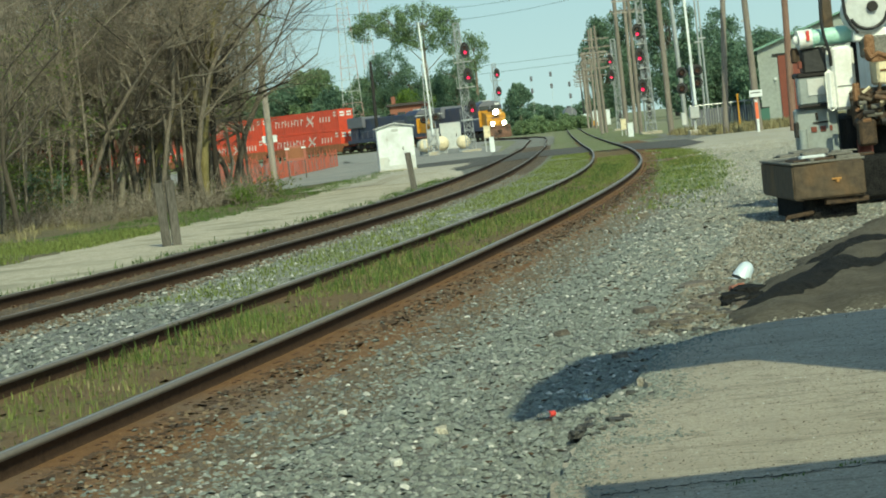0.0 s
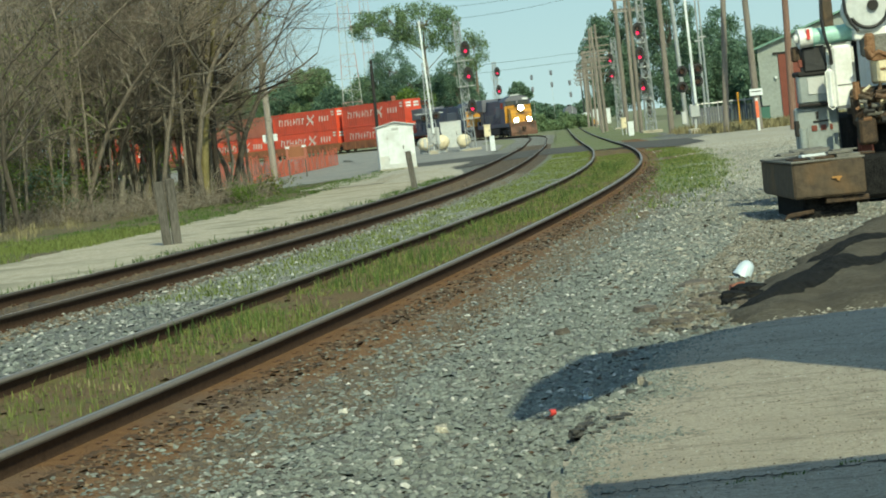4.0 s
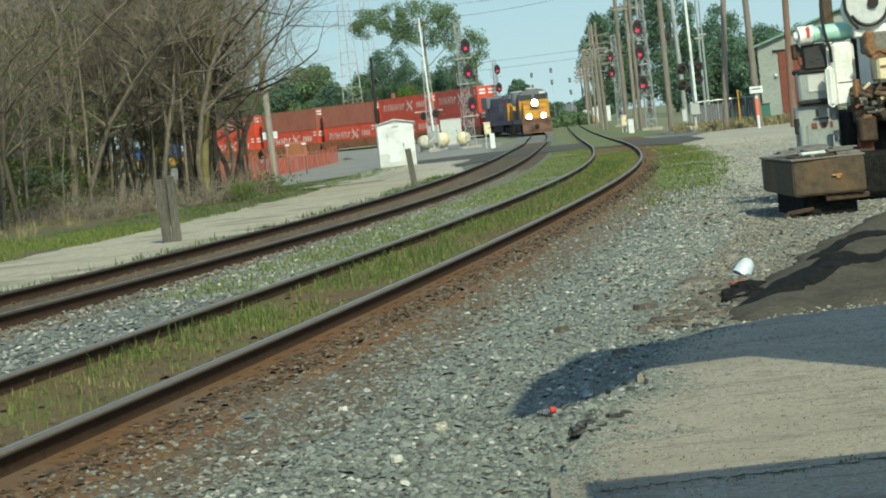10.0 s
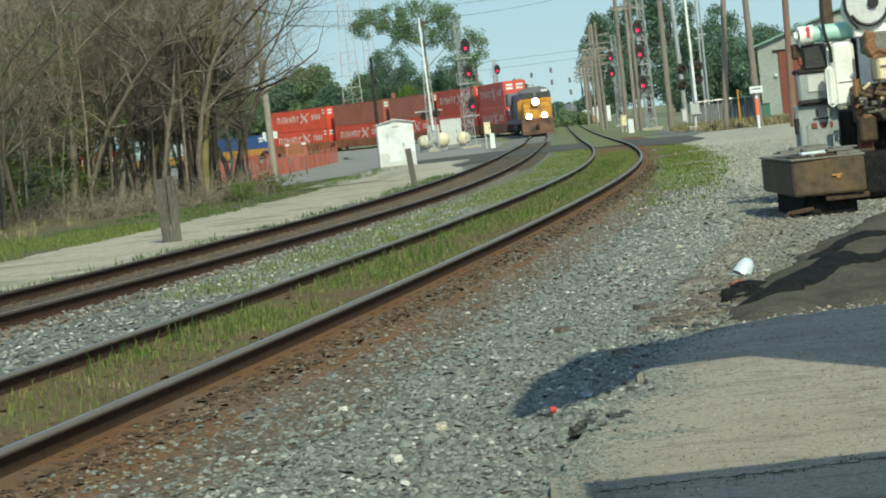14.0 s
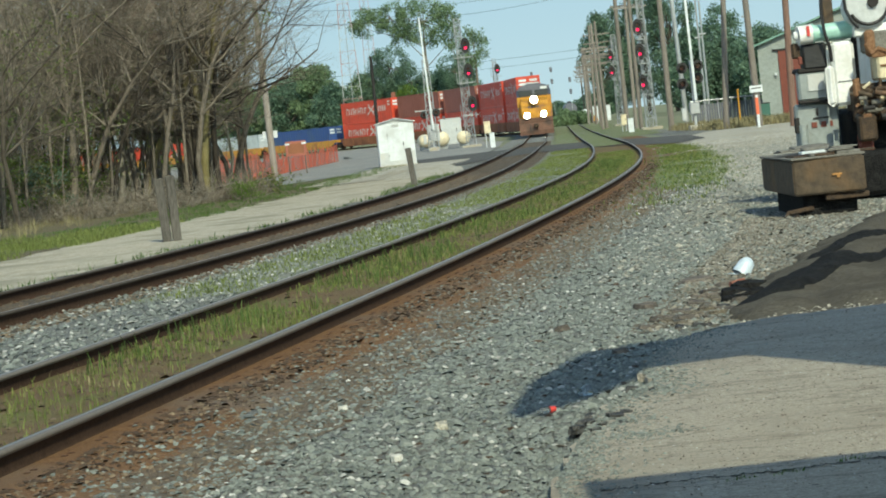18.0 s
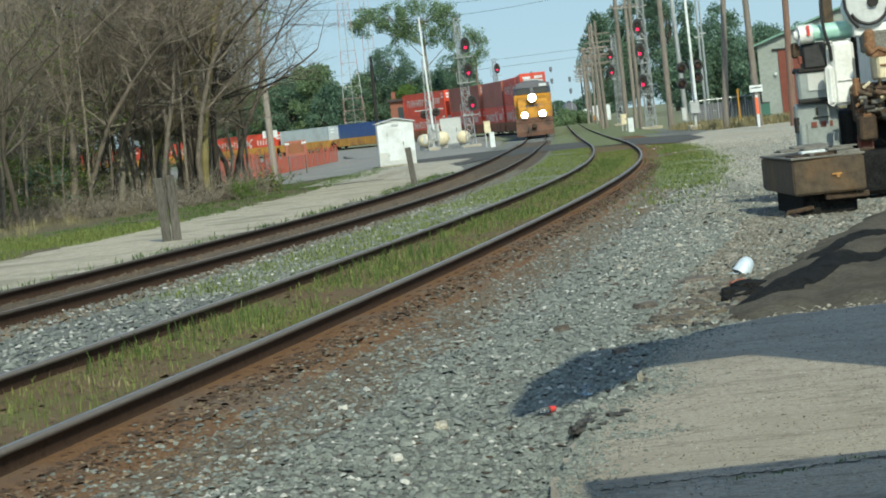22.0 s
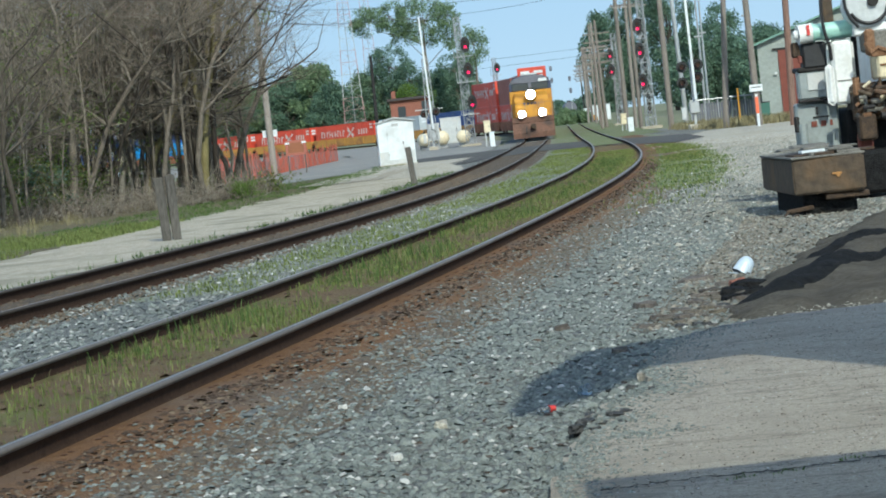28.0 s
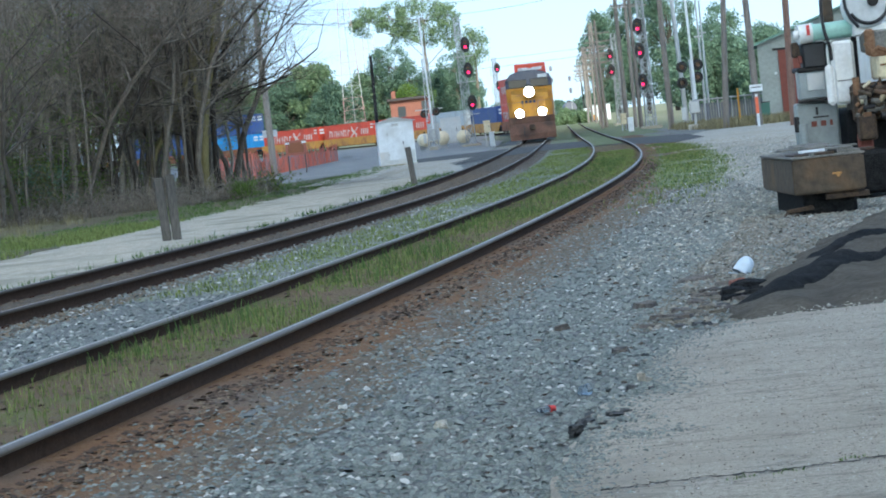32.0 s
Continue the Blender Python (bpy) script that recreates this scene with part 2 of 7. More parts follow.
M["container_blue"] = plain("container_blue", (.035, .075, .24), .5, stain=(.05, .09, .2), stain_scale=.5)
M["container_sky"] = plain("container_light_blue", (.03, .25, .58), .5)
M["container_grey"] = plain("container_grey", (.42, .47, .50), .5, stain=(.35, .38, .40), stain_scale=.5)
M["well_yellow"] = plain("well_car_yellow", (.46, .235, .045), .6, stain=(.28, .13, .05), stain_scale=.8)
M["well_rust"] = plain("well_car_rust", (.25, .105, .055), .7, stain=(.15, .065, .04), stain_scale=.8)
M["brick"] = mat("brick_wall", (.19, .075, .055), (.27, .12, .085), 4, .9, .3)
M["roof_dark"] = plain("dark_roof", (.06, .05, .05), .85)
M["wall_grey"] = plain("grey_green_cladding", (.28, .31, .29), .7, scale=1)
M["roof_green"] = plain("green_metal_roof", (.15, .27, .22), .55, scale=1)
M["door_brown"] = plain("red_brown_door", (.17, .055, .04), .7)
M["machine_grey"] = plain("machine_grey_green", (.255, .285, .28), .5, stain=(.20, .22, .215), stain_scale=2)
M["machine_white"] = plain("machine_white", (.74, .75, .73), .45, stain=(.60, .59, .54), stain_scale=1.6)
M["machine_cream"] = plain("machine_cream", (.62, .54, .36), .55, stain=(.36, .26, .15), stain_scale=2.5)
M["mint"] = plain("mint_paint", (.36, .60, .52), .45)
M["plastic_white"] = plain("white_plastic", (.52, .60, .66), .35, bump=0)
M["plastic_clear"] = plain("cloudy_plastic", (.30, .33, .34), .25, bump=0)
M["plastic_clear"].node_tree.nodes["Principled BSDF"].inputs["Transmission Weight"].default_value = .75
M["glass"] = plain("dark_glass", (.03, .04, .05), .08, bump=0)
M["tyre"] = plain("tyre_rubber", (.02, .02, .02), .85)
M["lamp_white"] = mat("headlight_glow", (1, 1, 1), (1, 1, 1), 3, .3, 0, emit=(1, .93, .78), power=24)
M["lamp_red"] = mat("red_signal_glow", (.3, .01, .01), (.35, .01, .01), 3, .3, 0, emit=(1, .012, .11), power=1.5)
M["lamp_off"] = plain("dark_lens", (.05, .012, .012), .15, bump=0)


for dull in ("rail_side", "tar", "mound_soil"):
    M[dull].node_tree.nodes["Principled BSDF"].inputs["Specular IOR Level"].default_value = .05


# ------------------------------------------------------------ mesh helpers
def thing(name, m, label, category, group="", kind=""):
    ob = new(name)
    ob.empty_display_size = .3
    ob.matrix_basis = m
    return tagged(ob, label, category, group, kind)


def part(name, bm, material, parent, label="", smooth=False):
    me = bpy.data.meshes.new(name)
    bm.normal_update()
    bm.to_mesh(me)
    bm.free()
    return link(name, me, material, parent, label, smooth)


def link(name, me, material, parent=None, label="", smooth=False):
    me.materials.append(M[material] if isinstance(material, str) else material)
    if smooth:
        for p in me.polygons:
            p.use_smooth = True
    ob = new(name, me)
    ob.parent = parent
    if label:
        tagged(ob, label)
    return ob


def bm_new():
    return bmesh.new()


def box(bm, lo, hi, bevel=0.0, m=None):
    """A box from corner lo to corner hi, with bevelled edges."""
    lo, hi = Vector(lo), Vector(hi)
    g = bmesh.ops.create_cube(bm, size=1, matrix=Matrix.Translation((lo + hi) / 2) @ Matrix.Diagonal((*(hi - lo), 1)))
    vs = g["verts"]
    if bevel:
        es = list({e for v in vs for e in v.link_edges})
        r = bmesh.ops.bevel(bm, geom=es, offset=bevel, segments=1, affect="EDGES", profile=.5)
        vs = list({v for f in r["faces"] for v in f.verts} | {v for v in vs if v.is_valid})
    if m is not None:
        bmesh.ops.transform(bm, matrix=m, verts=vs)
    return bm


def tube(bm, a, b, r0, r1=None, n=10, caps=True):
    """A tapered round bar from a to b."""
    a, b = Vector(a), Vector(b)
    r1 = r0 if r1 is None else r1
    d = (b - a).normalized()
    u = d.cross(Vector((0, 0, 1)) if abs(d.z) < .9 else Vector((1, 0, 0))).normalized()
    w = d.cross(u)
    rings = []
    for c, r in ((a, r0), (b, r1)):
        rings.append([bm.verts.new(c + (u * math.cos(k * 2 * math.pi / n) + w * math.sin(k * 2 * math.pi / n)) * r) for k in range(n)])
    for k in range(n):
        bm.faces.new((rings[0][k], rings[0][(k + 1) % n], rings[1][(k + 1) % n], rings[1][k]))
    if caps:
        bm.faces.new(rings[0][::-1]), bm.faces.new(rings[1])
    return bm


def pipe(bm, pts, r, n=8):
    """One bent round bar through all the points."""
    pts = [Vector(p) for p in pts]
    rings = []
    for k, p in enumerate(pts):
        d = (pts[min(k + 1, len(pts) - 1)] - pts[max(k - 1, 0)]).normalized()
        u = d.cross(Vector((0, 1, 0)) if abs(d.y) < .8 else Vector((1, 0, 0))).normalized()
        if rings and u.dot(last) < 0:
            u = -u
        last, w = u, d.cross(u)
        rings.append([bm.verts.new(p + (u * math.cos(i * 2 * math.pi / n) + w * math.sin(i * 2 * math.pi / n)) * r) for i in range(n)])
    for a, b in zip(rings[:-1], rings[1:]):
        for i in range(n):
            bm.faces.new((a[i], a[(i + 1) % n], b[(i + 1) % n], b[i]))
    bm.faces.new(rings[0][::-1]), bm.faces.new(rings[-1])
    bmesh.ops.recalc_face_normals(bm, faces=bm.faces[:])
    return bm


def prism(bm, outline, y0, y1):
    """A profile in x and z, drawn out along y."""
    a = [bm.verts.new((x, y0, z)) for x, z in outline]
    b = [bm.verts.new((x, y1, z)) for x, z in outline]
    n = len(outline)
    for k in range(n):
        bm.faces.new((a[k], a[(k + 1) % n], b[(k + 1) % n], b[k]))
    bm.faces.new(a[::-1]), bm.faces.new(b)
    bmesh.ops.recalc_face_normals(bm, faces=bm.faces[:])
    return bm


def side_prism(bm, outline, x0, x1):
    """A profile in y and z, drawn out along x."""
    a = [bm.verts.new((x0, y, z)) for y, z in outline]
    b = [bm.verts.new((x1, y, z)) for y, z in outline]
    n = len(outline)
    for k in range(n):
        bm.faces.new((a[k], a[(k + 1) % n], b[(k + 1) % n], b[k]))
    bm.faces.new(a[::-1]), bm.faces.new(b)
    bmesh.ops.recalc_face_normals(bm, faces=bm.faces[:])
    return bm


def ball(bm, c, r, u=16, v=10, scale=(1, 1, 1)):
    bmesh.ops.create_uvsphere(bm, u_segments=u, v_segments=v, radius=r, matrix=Matrix.Translation(c) @ Matrix.Diagonal((*scale, 1)))
    return bm


def np_mesh(name, verts, faces):
    """A mesh from arrays of corners and of equal-sized faces."""
    me = bpy.data.meshes.new(name)
    nv, (nf, k) = len(verts), faces.shape
    me.vertices.add(nv)
    me.vertices.foreach_set("co", verts.astype(np.float32).ravel())
    me.loops.add(nf * k)
    me.loops.foreach_set("vertex_index", faces.astype(np.int32).ravel())
    me.polygons.add(nf)
    me.polygons.foreach_set("loop_start", np.arange(0, nf * k, k, dtype=np.int32))
    me.update(calc_edges=True)
    return me


def sky_backdrop():
    """Hazy blue sky low over the far horizon."""
    m = bpy.data.materials.new("hazy_sky")
    m.use_nodes = True
    nt = m.node_tree
    nt.nodes.remove(nt.nodes["Principled BSDF"])
    em, tc, sep = nt.nodes.new("ShaderNodeEmission"), nt.nodes.new("ShaderNodeTexCoord"), nt.nodes.new("ShaderNodeSeparateXYZ")
    mr, mix = nt.nodes.new("ShaderNodeMapRange"), nt.nodes.new("ShaderNodeMix")
    mix.data_type = "RGBA"
    mr.inputs[1].default_value, mr.inputs[2].default_value = 0, 420
    mix.inputs[6].default_value, mix.inputs[7].default_value = (.45, .56, .645, 1), (.285, .44, .61, 1)
    ln = nt.links.new
    ln(tc.outputs["Object"], sep.inputs[0]), ln(sep.outputs["Z"], mr.inputs[0]), ln(mr.outputs[0], mix.inputs[0])
    ln(mix.outputs[2], em.inputs["Color"]), ln(em.outputs[0], nt.nodes["Material Output"].inputs[0])
    em.inputs["Strength"].default_value = 1.0
    M["sky"] = m
    vs, n = [], 24
    for k in range(n + 1):
        a = radians(-60 + 120 * k / n)
        for z in (-60, 1100):
            vs.append((math.sin(a) * 3400, math.cos(a) * 3400, z))
    fs = np.array([(2 * k, 2 * k + 2, 2 * k + 3, 2 * k + 1) for k in range(n)])
    tagged(link("backdrop", np_mesh("backdrop", np.array(vs), fs), "sky"), "hazy pale blue sky", kind="structure")


sky_backdrop()


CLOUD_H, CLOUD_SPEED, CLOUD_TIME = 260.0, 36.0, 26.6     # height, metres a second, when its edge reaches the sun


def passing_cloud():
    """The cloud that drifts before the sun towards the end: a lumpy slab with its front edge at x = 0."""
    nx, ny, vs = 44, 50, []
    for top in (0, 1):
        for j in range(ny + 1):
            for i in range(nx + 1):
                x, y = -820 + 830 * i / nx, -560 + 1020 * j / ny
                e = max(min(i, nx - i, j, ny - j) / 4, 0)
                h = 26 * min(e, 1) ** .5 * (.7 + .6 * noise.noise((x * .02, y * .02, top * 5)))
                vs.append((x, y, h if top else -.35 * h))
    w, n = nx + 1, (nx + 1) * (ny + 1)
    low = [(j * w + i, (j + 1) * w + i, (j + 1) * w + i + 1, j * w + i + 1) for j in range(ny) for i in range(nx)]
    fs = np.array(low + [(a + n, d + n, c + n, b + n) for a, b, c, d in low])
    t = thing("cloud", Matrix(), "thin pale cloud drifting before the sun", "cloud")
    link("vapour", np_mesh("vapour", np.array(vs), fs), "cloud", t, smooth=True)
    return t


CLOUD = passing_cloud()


# ------------------------------------------------------------ lie of the land and of the tracks
def zg(y):
    """Height of the ground at the distance y."""
    return float(np.interp(y, [0, 60, 120, 180, 240, 300, 400, 900], [0, -.11, -.28, -.40, -.44, -.32, -.26, -.26]))


RAIL_H = .16


class Line:
    """A track's middle line: start, heading (radians from +y to +x) and curvature at even steps."""

    def __init__(self, x, y, heading, step, ks, ease=((0, 0),)):
        n = int(step * (len(ks) - 1) / .5) + 1
        self.s = np.linspace(0, step * (len(ks) - 1), n)
        kap = np.interp(self.s, np.arange(len(ks)) * step, ks)
        ds = self.s[1]
        run = lambda a: np.concatenate([[0], np.cumsum((a[1:] + a[:-1]) / 2 * ds)])
        self.h = heading + run(kap)
        self.x, self.y = x + run(np.sin(self.h)), y + run(np.cos(self.h))
        # slow sideways drift of the laid track
        off = np.interp(self.s, [a for a, _ in ease], [b for _, b in ease])
        off = np.convolve(np.pad(off, 20, "edge"), np.ones(41) / 41, "valid")
        self.x, self.y = self.x + np.cos(self.h) * off, self.y - np.sin(self.h) * off

    def at(self, s, side=0.0):
        x, y, h = (float(np.interp(s, self.s, a)) for a in (self.x, self.y, self.h))
        over = min(s, 0) + max(s - self.s[-1], 0)
        x, y = x + math.sin(h) * over, y + math.cos(h) * over
        return x + math.cos(h) * side, y - math.sin(h) * side, h


near_line = Line(-2.818, 12.009, .188, 24, [-.0017, -.00142, -.00224, -.00069, -.00061, .0002, 0, 0, 0, 0, 0, 0, 0, 0])
far_line = Line(-5.60, 19.317, .2148, 8, [
    -.00246, -.00273, -.00299, -.00325, -.00303, -.00232, -.00161, -.00090, -.00068, -.00047, -.00026, -.00008, .00004, .00017, 
    .00012, -.00022, -.00057, -.00064, -.00045, -.00027, .00001, .00029, .00038, .00031, .00022, -.00038, -.00098, -.00157, -.00214, 
    -.00272, -.00396, -.00521, -.00669, -.00840, -.01007, -.01019, -.01032, -.00981, -.00872, -.00764, -.00716, -.00667, -.00611, 
    -.00547, -.00483, -.00435, -.00386, -.00345, -.00309, -.00274, -.00248, -.00223, -.00201, -.00183, -.00165, -.00152, -.00140, 
    -.00130, -.00122, -.00115, -.00111, -.00107],
    ((0, -.12), (8, -.14), (16, -.27), (25, -.33), (60, -.38), (80, -.3), (100, -.27), (135, -.27), (160, -.23), (185, -.15), (210, -.16), (240, .02), (270, 0)))


def soil_z(q):
    """Height of the soil heaped against the near track's rails."""
    return float(np.interp(q, [-2.7, -1.1, -.9, -.7, .7, .8, 1.05, 1.4], [.008, .012, .03, .03, .03, .028, .02, .008]))


def strip(name, line, s0, s1, left, right, lift, material, step=1.0, label="", wob=0.0, across=1, kind="structure", seed=1, lift_right=None):
    """A sheet that follows a track from s0 to s1, between two sideways distances, a little above the ground."""
    rnd = random.Random(seed)
    ss = np.arange(s0, s1 + step * .5, step)
    vs, rows = [], []
    for s in ss:
        l, r = left + rnd.uniform(-wob, wob), right + rnd.uniform(-wob, wob)
        for k in range(across + 1):
            x, y, h = line.at(s, l + (r - l) * k / across)
            vs.append((x, y, zg(y) + lift + ((lift if lift_right is None else lift_right) - lift) * k / across))
    w = across + 1
    fs = [(i * w + k, i * w + k + 1, (i + 1) * w + k + 1, (i + 1) * w + k) for i in range(len(ss) - 1) for k in range(across)]
    ob = link(name, np_mesh(name, np.array(vs), np.array(fs)), material)
    return tagged(ob, label, kind=kind)


def patch(name, outline, lift, material, label="", kind="structure", cell=None):
    """A flat piece of ground with the given outline, a little above the ground."""
    bm = bm_new()
    bm.faces.new([bm.verts.new((x, y, 0)) for x, y in outline])
    bmesh.ops.triangulate(bm, faces=bm.faces[:])
    if cell:
        for _ in range(cell):
            bmesh.ops.subdivide_edges(bm, edges=bm.edges[:], cuts=1, use_grid_fill=True)
    for v in bm.verts:
        v.co.z = zg(v.co.y) + lift
    bm.normal_update()
    for f in bm.faces:
        if f.normal.z < 0:
            f.normal_flip()
    ob = part(name, bm, material, None)
    return tagged(ob, label, kind=kind)


# ------------------------------------------------------------ ground
def build_ground():
    xs = np.concatenate([np.arange(-2600, -60, 180), np.arange(-60, 60, 6), np.arange(60, 2601, 180)])
    ys = np.concatenate([np.arange(-300, 0, 60), np.arange(0, 420, 5), np.arange(420, 3600, 160)])
    vs = np.array([(x, y, zg(y) - .03) for y in ys for x in xs])
    w = len(xs)
    fs = np.array([(j * w + i, j * w + i + 1, (j + 1) * w + i + 1, (j + 1) * w + i) for j in range(len(ys) - 1) for i in range(w - 1)])
    tagged(link("ground", np_mesh("ground", vs, fs), "ground"), "dry grassy ground of the rail yard", kind="structure")


build_ground()
strip("ballast", near_line, -14, 150, -6.2, 7.5, 0.0, "ballast", 2, "grey crushed-stone ballast beside the tracks", across=6)
strip("ballast", far_line, 0, 460, -2.3, 2.3, .006, "ballast", 2, "grey crushed-stone ballast under the far track")
strip("soil_strip", near_line, -14, 110, .7, 1.05, .028, "rust_soil", .25, "rust-brown soil heaped along the rail", wob=.0, seed=3, lift_right=.02)
strip("soil_strip", near_line, -14, 110, .97, 1.6, .023, "rust_soil", .1, "rust-brown soil along the rail", wob=.1, seed=3, lift_right=-.004)
strip("soil_strip", near_line, -14, 60, 1.5, 2.15, .001, "mixed", .6, "rust-stained gravel beside the rail", wob=.12, seed=31, lift_right=.003)
strip("soil_strip", near_line, 52, 135, 1.42, 2.5, .011, "rust_soil", .3, "rust-brown soil outside the curve", wob=.14, seed=32)
strip("soil_strip", far_line, -14, 105, -16, -5.4, .004, "litter_soil", 1.5, "brown leaf litter below the thicket", across=3)
strip("soil_strip", near_line, -14, 160, -.74, .74, .03, "weedy", .5, "weedy brown soil between the rails", wob=.02, seed=4)
strip("soil_strip", near_line, -14, 160, -1.15, -.74, -.004, "weedy", .3, "weedy brown soil beside the rail", seed=4, lift_right=.03)
strip("soil_strip", near_line, 12, 160, -2.7, -.9, .008, "weedy_gravel", .3, "weedy gravel between the tracks", wob=.07, seed=14)
strip("soil_strip", near_line, 38, 125, 1.3, 3.2, .006, "weedy_gravel", .3, "weedy gravel beside the track", wob=.12, seed=15)
strip("grass_strip", near_line, 96, 312, -.74, .74, .036, "far_grass", 1, "green grass between the rails beyond the road", wob=.03, seed=71)
strip("grass_strip", near_line, 30, 312, -2.45, -.98, .0125, "far_grass", .6, "patchy green grass between the tracks", wob=.22, seed=72, across=2)
strip("grass_strip", near_line, 128, 312, 1.0, 4.2, .012, "far_grass", 1.5, "green grass beside the track beyond the road", wob=.3, seed=73, across=2)
strip("soil_strip", far_line, -10, 150, -.74, .74, .011, "bed", .3, "rust-brown soil between the rails", seed=5)
strip("soil_strip", far_line, -10, 150, .74, 1.35, .011, "bed", .15, "rust-brown soil beside the rail", wob=.05, seed=5, lift_right=.006)
strip("soil_strip", far_line, -10, 150, -1.3, -.74, .006, "bed", .15, "rust-brown soil beside the rail", wob=.05, seed=5, lift_right=.011)
strip("dirt_road", far_line, -25, 62, -5.6, -1.75, .016, "dirt", .8, "pale dirt road beside the track", wob=.22, across=4, seed=6)
patch("road", [(-1.36, 81.2), (.23, 89.3), (1.67, 99.7), (4.9, 111), (6.6, 106.7), (8.58, 99.1), (9.49, 92), (11.5, 100), (12.53, 117),
               (11.15, 121.7), (9.41, 133), (6.3, 137), (2.71, 136), (.37, 130), (-2.14, 131)], .03, "road", "dark asphalt road over the tracks", cell=2)
patch("yard_gravel", [(8.15, 94.3), (11.9, 111), (14, 122), (22, 130), (40, 120), (40, 30), (6.3, 29), (5.05, 37.2), (5.72, 49.2), (7.25, 70.6)], .007, "yard",
      "pale gravel yard", cell=2)
patch("grass_patch", [(3.9, 42), (5.0, 42), (6.2, 50), (7.35, 60), (8.6, 75), (9.3, 92), (8.5, 92), (7.1, 75), (5.7, 60), (4.6, 50)], .0105, "far_grass", "green grassy wedge between the curve and the yard", cell=2)
patch("lot", [(-5.9, 93), (-4.3, 101), (-2.45, 100), (-1.36, 81.3), (-2.2, 131), (-3, 190), (-7.3, 195), (-14, 181), (-14, 112)], .022, "lot",
      "grey asphalt lot beyond the dirt road", cell=2)
strip("gravel_strip", far_line, 61, 96, -6.8, -2.5, .036, "yard", .5, "pale gravel beside the hut", wob=.3, across=3, seed=61)
patch("lot", [(-.9, 128), (1.5, 126), (3.4, 140), (4.6, 165), (6.2, 205), (5, 240), (-9, 240), (-6.5, 195), (-3, 190), (-2.1, 131.5)], .018, "lot", "grey gravel lot around the cases", cell=2)
patch("lot", [(-45, 186), (-14, 182), (-7.4, 195.5), (-9, 240.5), (5, 240.5), (9, 305), (-45, 305)], .014, "lot", "grey gravel beyond the cases", cell=3)
# the worn asphalt pad and its broken edge
PAD = [(.33, 8.92), (.41, 9.48), (.47, 9.9), (.6, 10.78), (.7, 11.2), (.78, 11.46), (.93, 11.75), (1.03, 12.03), (.98, 12.3), (.96, 12.6),
       (1.1, 13.2), (1.24, 13.81), (1.48, 14.3), (1.68, 14.55), (2.1, 14.82), (2.7, 14.86), (9, 15.1), (14, 15), (14, -6), (-.6, -6), (.1, 5)]


def build_pad():
    bm = bm_new()
    rnd = random.Random(8)
    pts = []
    for (a, b), (c, d) in zip(PAD, PAD[1:] + PAD[:1]):
        n = 6 if max(b, d) < 16 and min(b, d) > 8 else 2
        for k in range(n):
            f = k / n
            j = .035 if n == 6 else 0
            pts.append((a + (c - a) * f + rnd.uniform(-j, j), b + (d - b) * f + rnd.uniform(-j, j)))
    top = [bm.verts.new((x, y, zg(y) + .05)) for x, y in pts]
    low = [bm.verts.new((x, y, zg(y) - .06)) for x, y in pts]
    bm.faces.new(top)
    for k in range(len(pts)):
        j = (k + 1) % len(pts)
        bm.faces.new((top[k], low[k], low[j], top[j]))
    bmesh.ops.triangulate(bm, faces=bm.faces[:])
    bmesh.ops.recalc_face_normals(bm, faces=bm.faces[:])
    tagged(part("pavement", bm, "asphalt", None), "worn tan-grey asphalt pad with a broken edge", kind="structure")


build_pad()


def pad_crack(pts, seed):
    """A thin open crack that wanders across the pad."""
    rnd, vs = random.Random(seed), []
    for (xa, ya), (xb, yb) in zip(pts[:-1], pts[1:]):
        for k in range(14):
            f = k / 14
            x, y = xa + (xb - xa) * f, ya + (yb - ya) * f + rnd.uniform(-.025, .025)
            w = rnd.uniform(.003, .012)
            vs += [(x, y - w, zg(y) + .0535), (x, y + w, zg(y) + .0535)]
    fs = np.array([(2 * k, 2 * k + 2, 2 * k + 3, 2 * k + 1) for k in range(len(vs) // 2 - 1)])
    tagged(link("crack", np_mesh("crack", np.array(vs), fs), "tar"), "thin dark crack across the asphalt pad", kind="structure")


pad_crack([(.48, 8.62), (.66, 8.66), (.85, 8.68), (1.14, 8.66), (1.46, 8.7), (2.2, 8.8)], 5)


def mound_z(x, y):
    """Height of the heap's surface: low folds that run away from the pad's corner."""
    d = x - float(np.interp(y, [14.6, 15.3, 16.1, 17.7, 18.6, 20.2, 21.8, 23.7, 26.3, 31], [1.9, 1.82, 1.94, 2.26, 2.56, 3.0, 3.45, 4.05, 4.93, 6.6]))
    d += .12 * noise.noise((x * 1.3, y * 1.1, 5)) + .05 * noise.noise((x * 5, y * 4, 9))
    e = y - float(np.interp(x, [1.6, 2.1, 2.7, 9], [14.5, 14.85, 14.9, 15.15])) + .05 * noise.noise((x * 6, y, 2))
    if d < 0 or e < 0:
        return zg(y) - .05
    ramp = min(d / .7, 1) * min(e / .5, 1)
    fold = .05 * math.sin(d * 5.2 + .8 + noise.noise((x * .6, y * .4, 1))) + .02 * math.sin(d * 13 + y)
    n = noise.noise((x * .9, y * .5, 3)) * .05 + noise.noise((x * 4, y * 2, 8)) * .02 + noise.noise((x * 13, y * 7, 2)) * .008
    return zg(y) + .012 + ramp ** .8 * (.13 + fold + n)


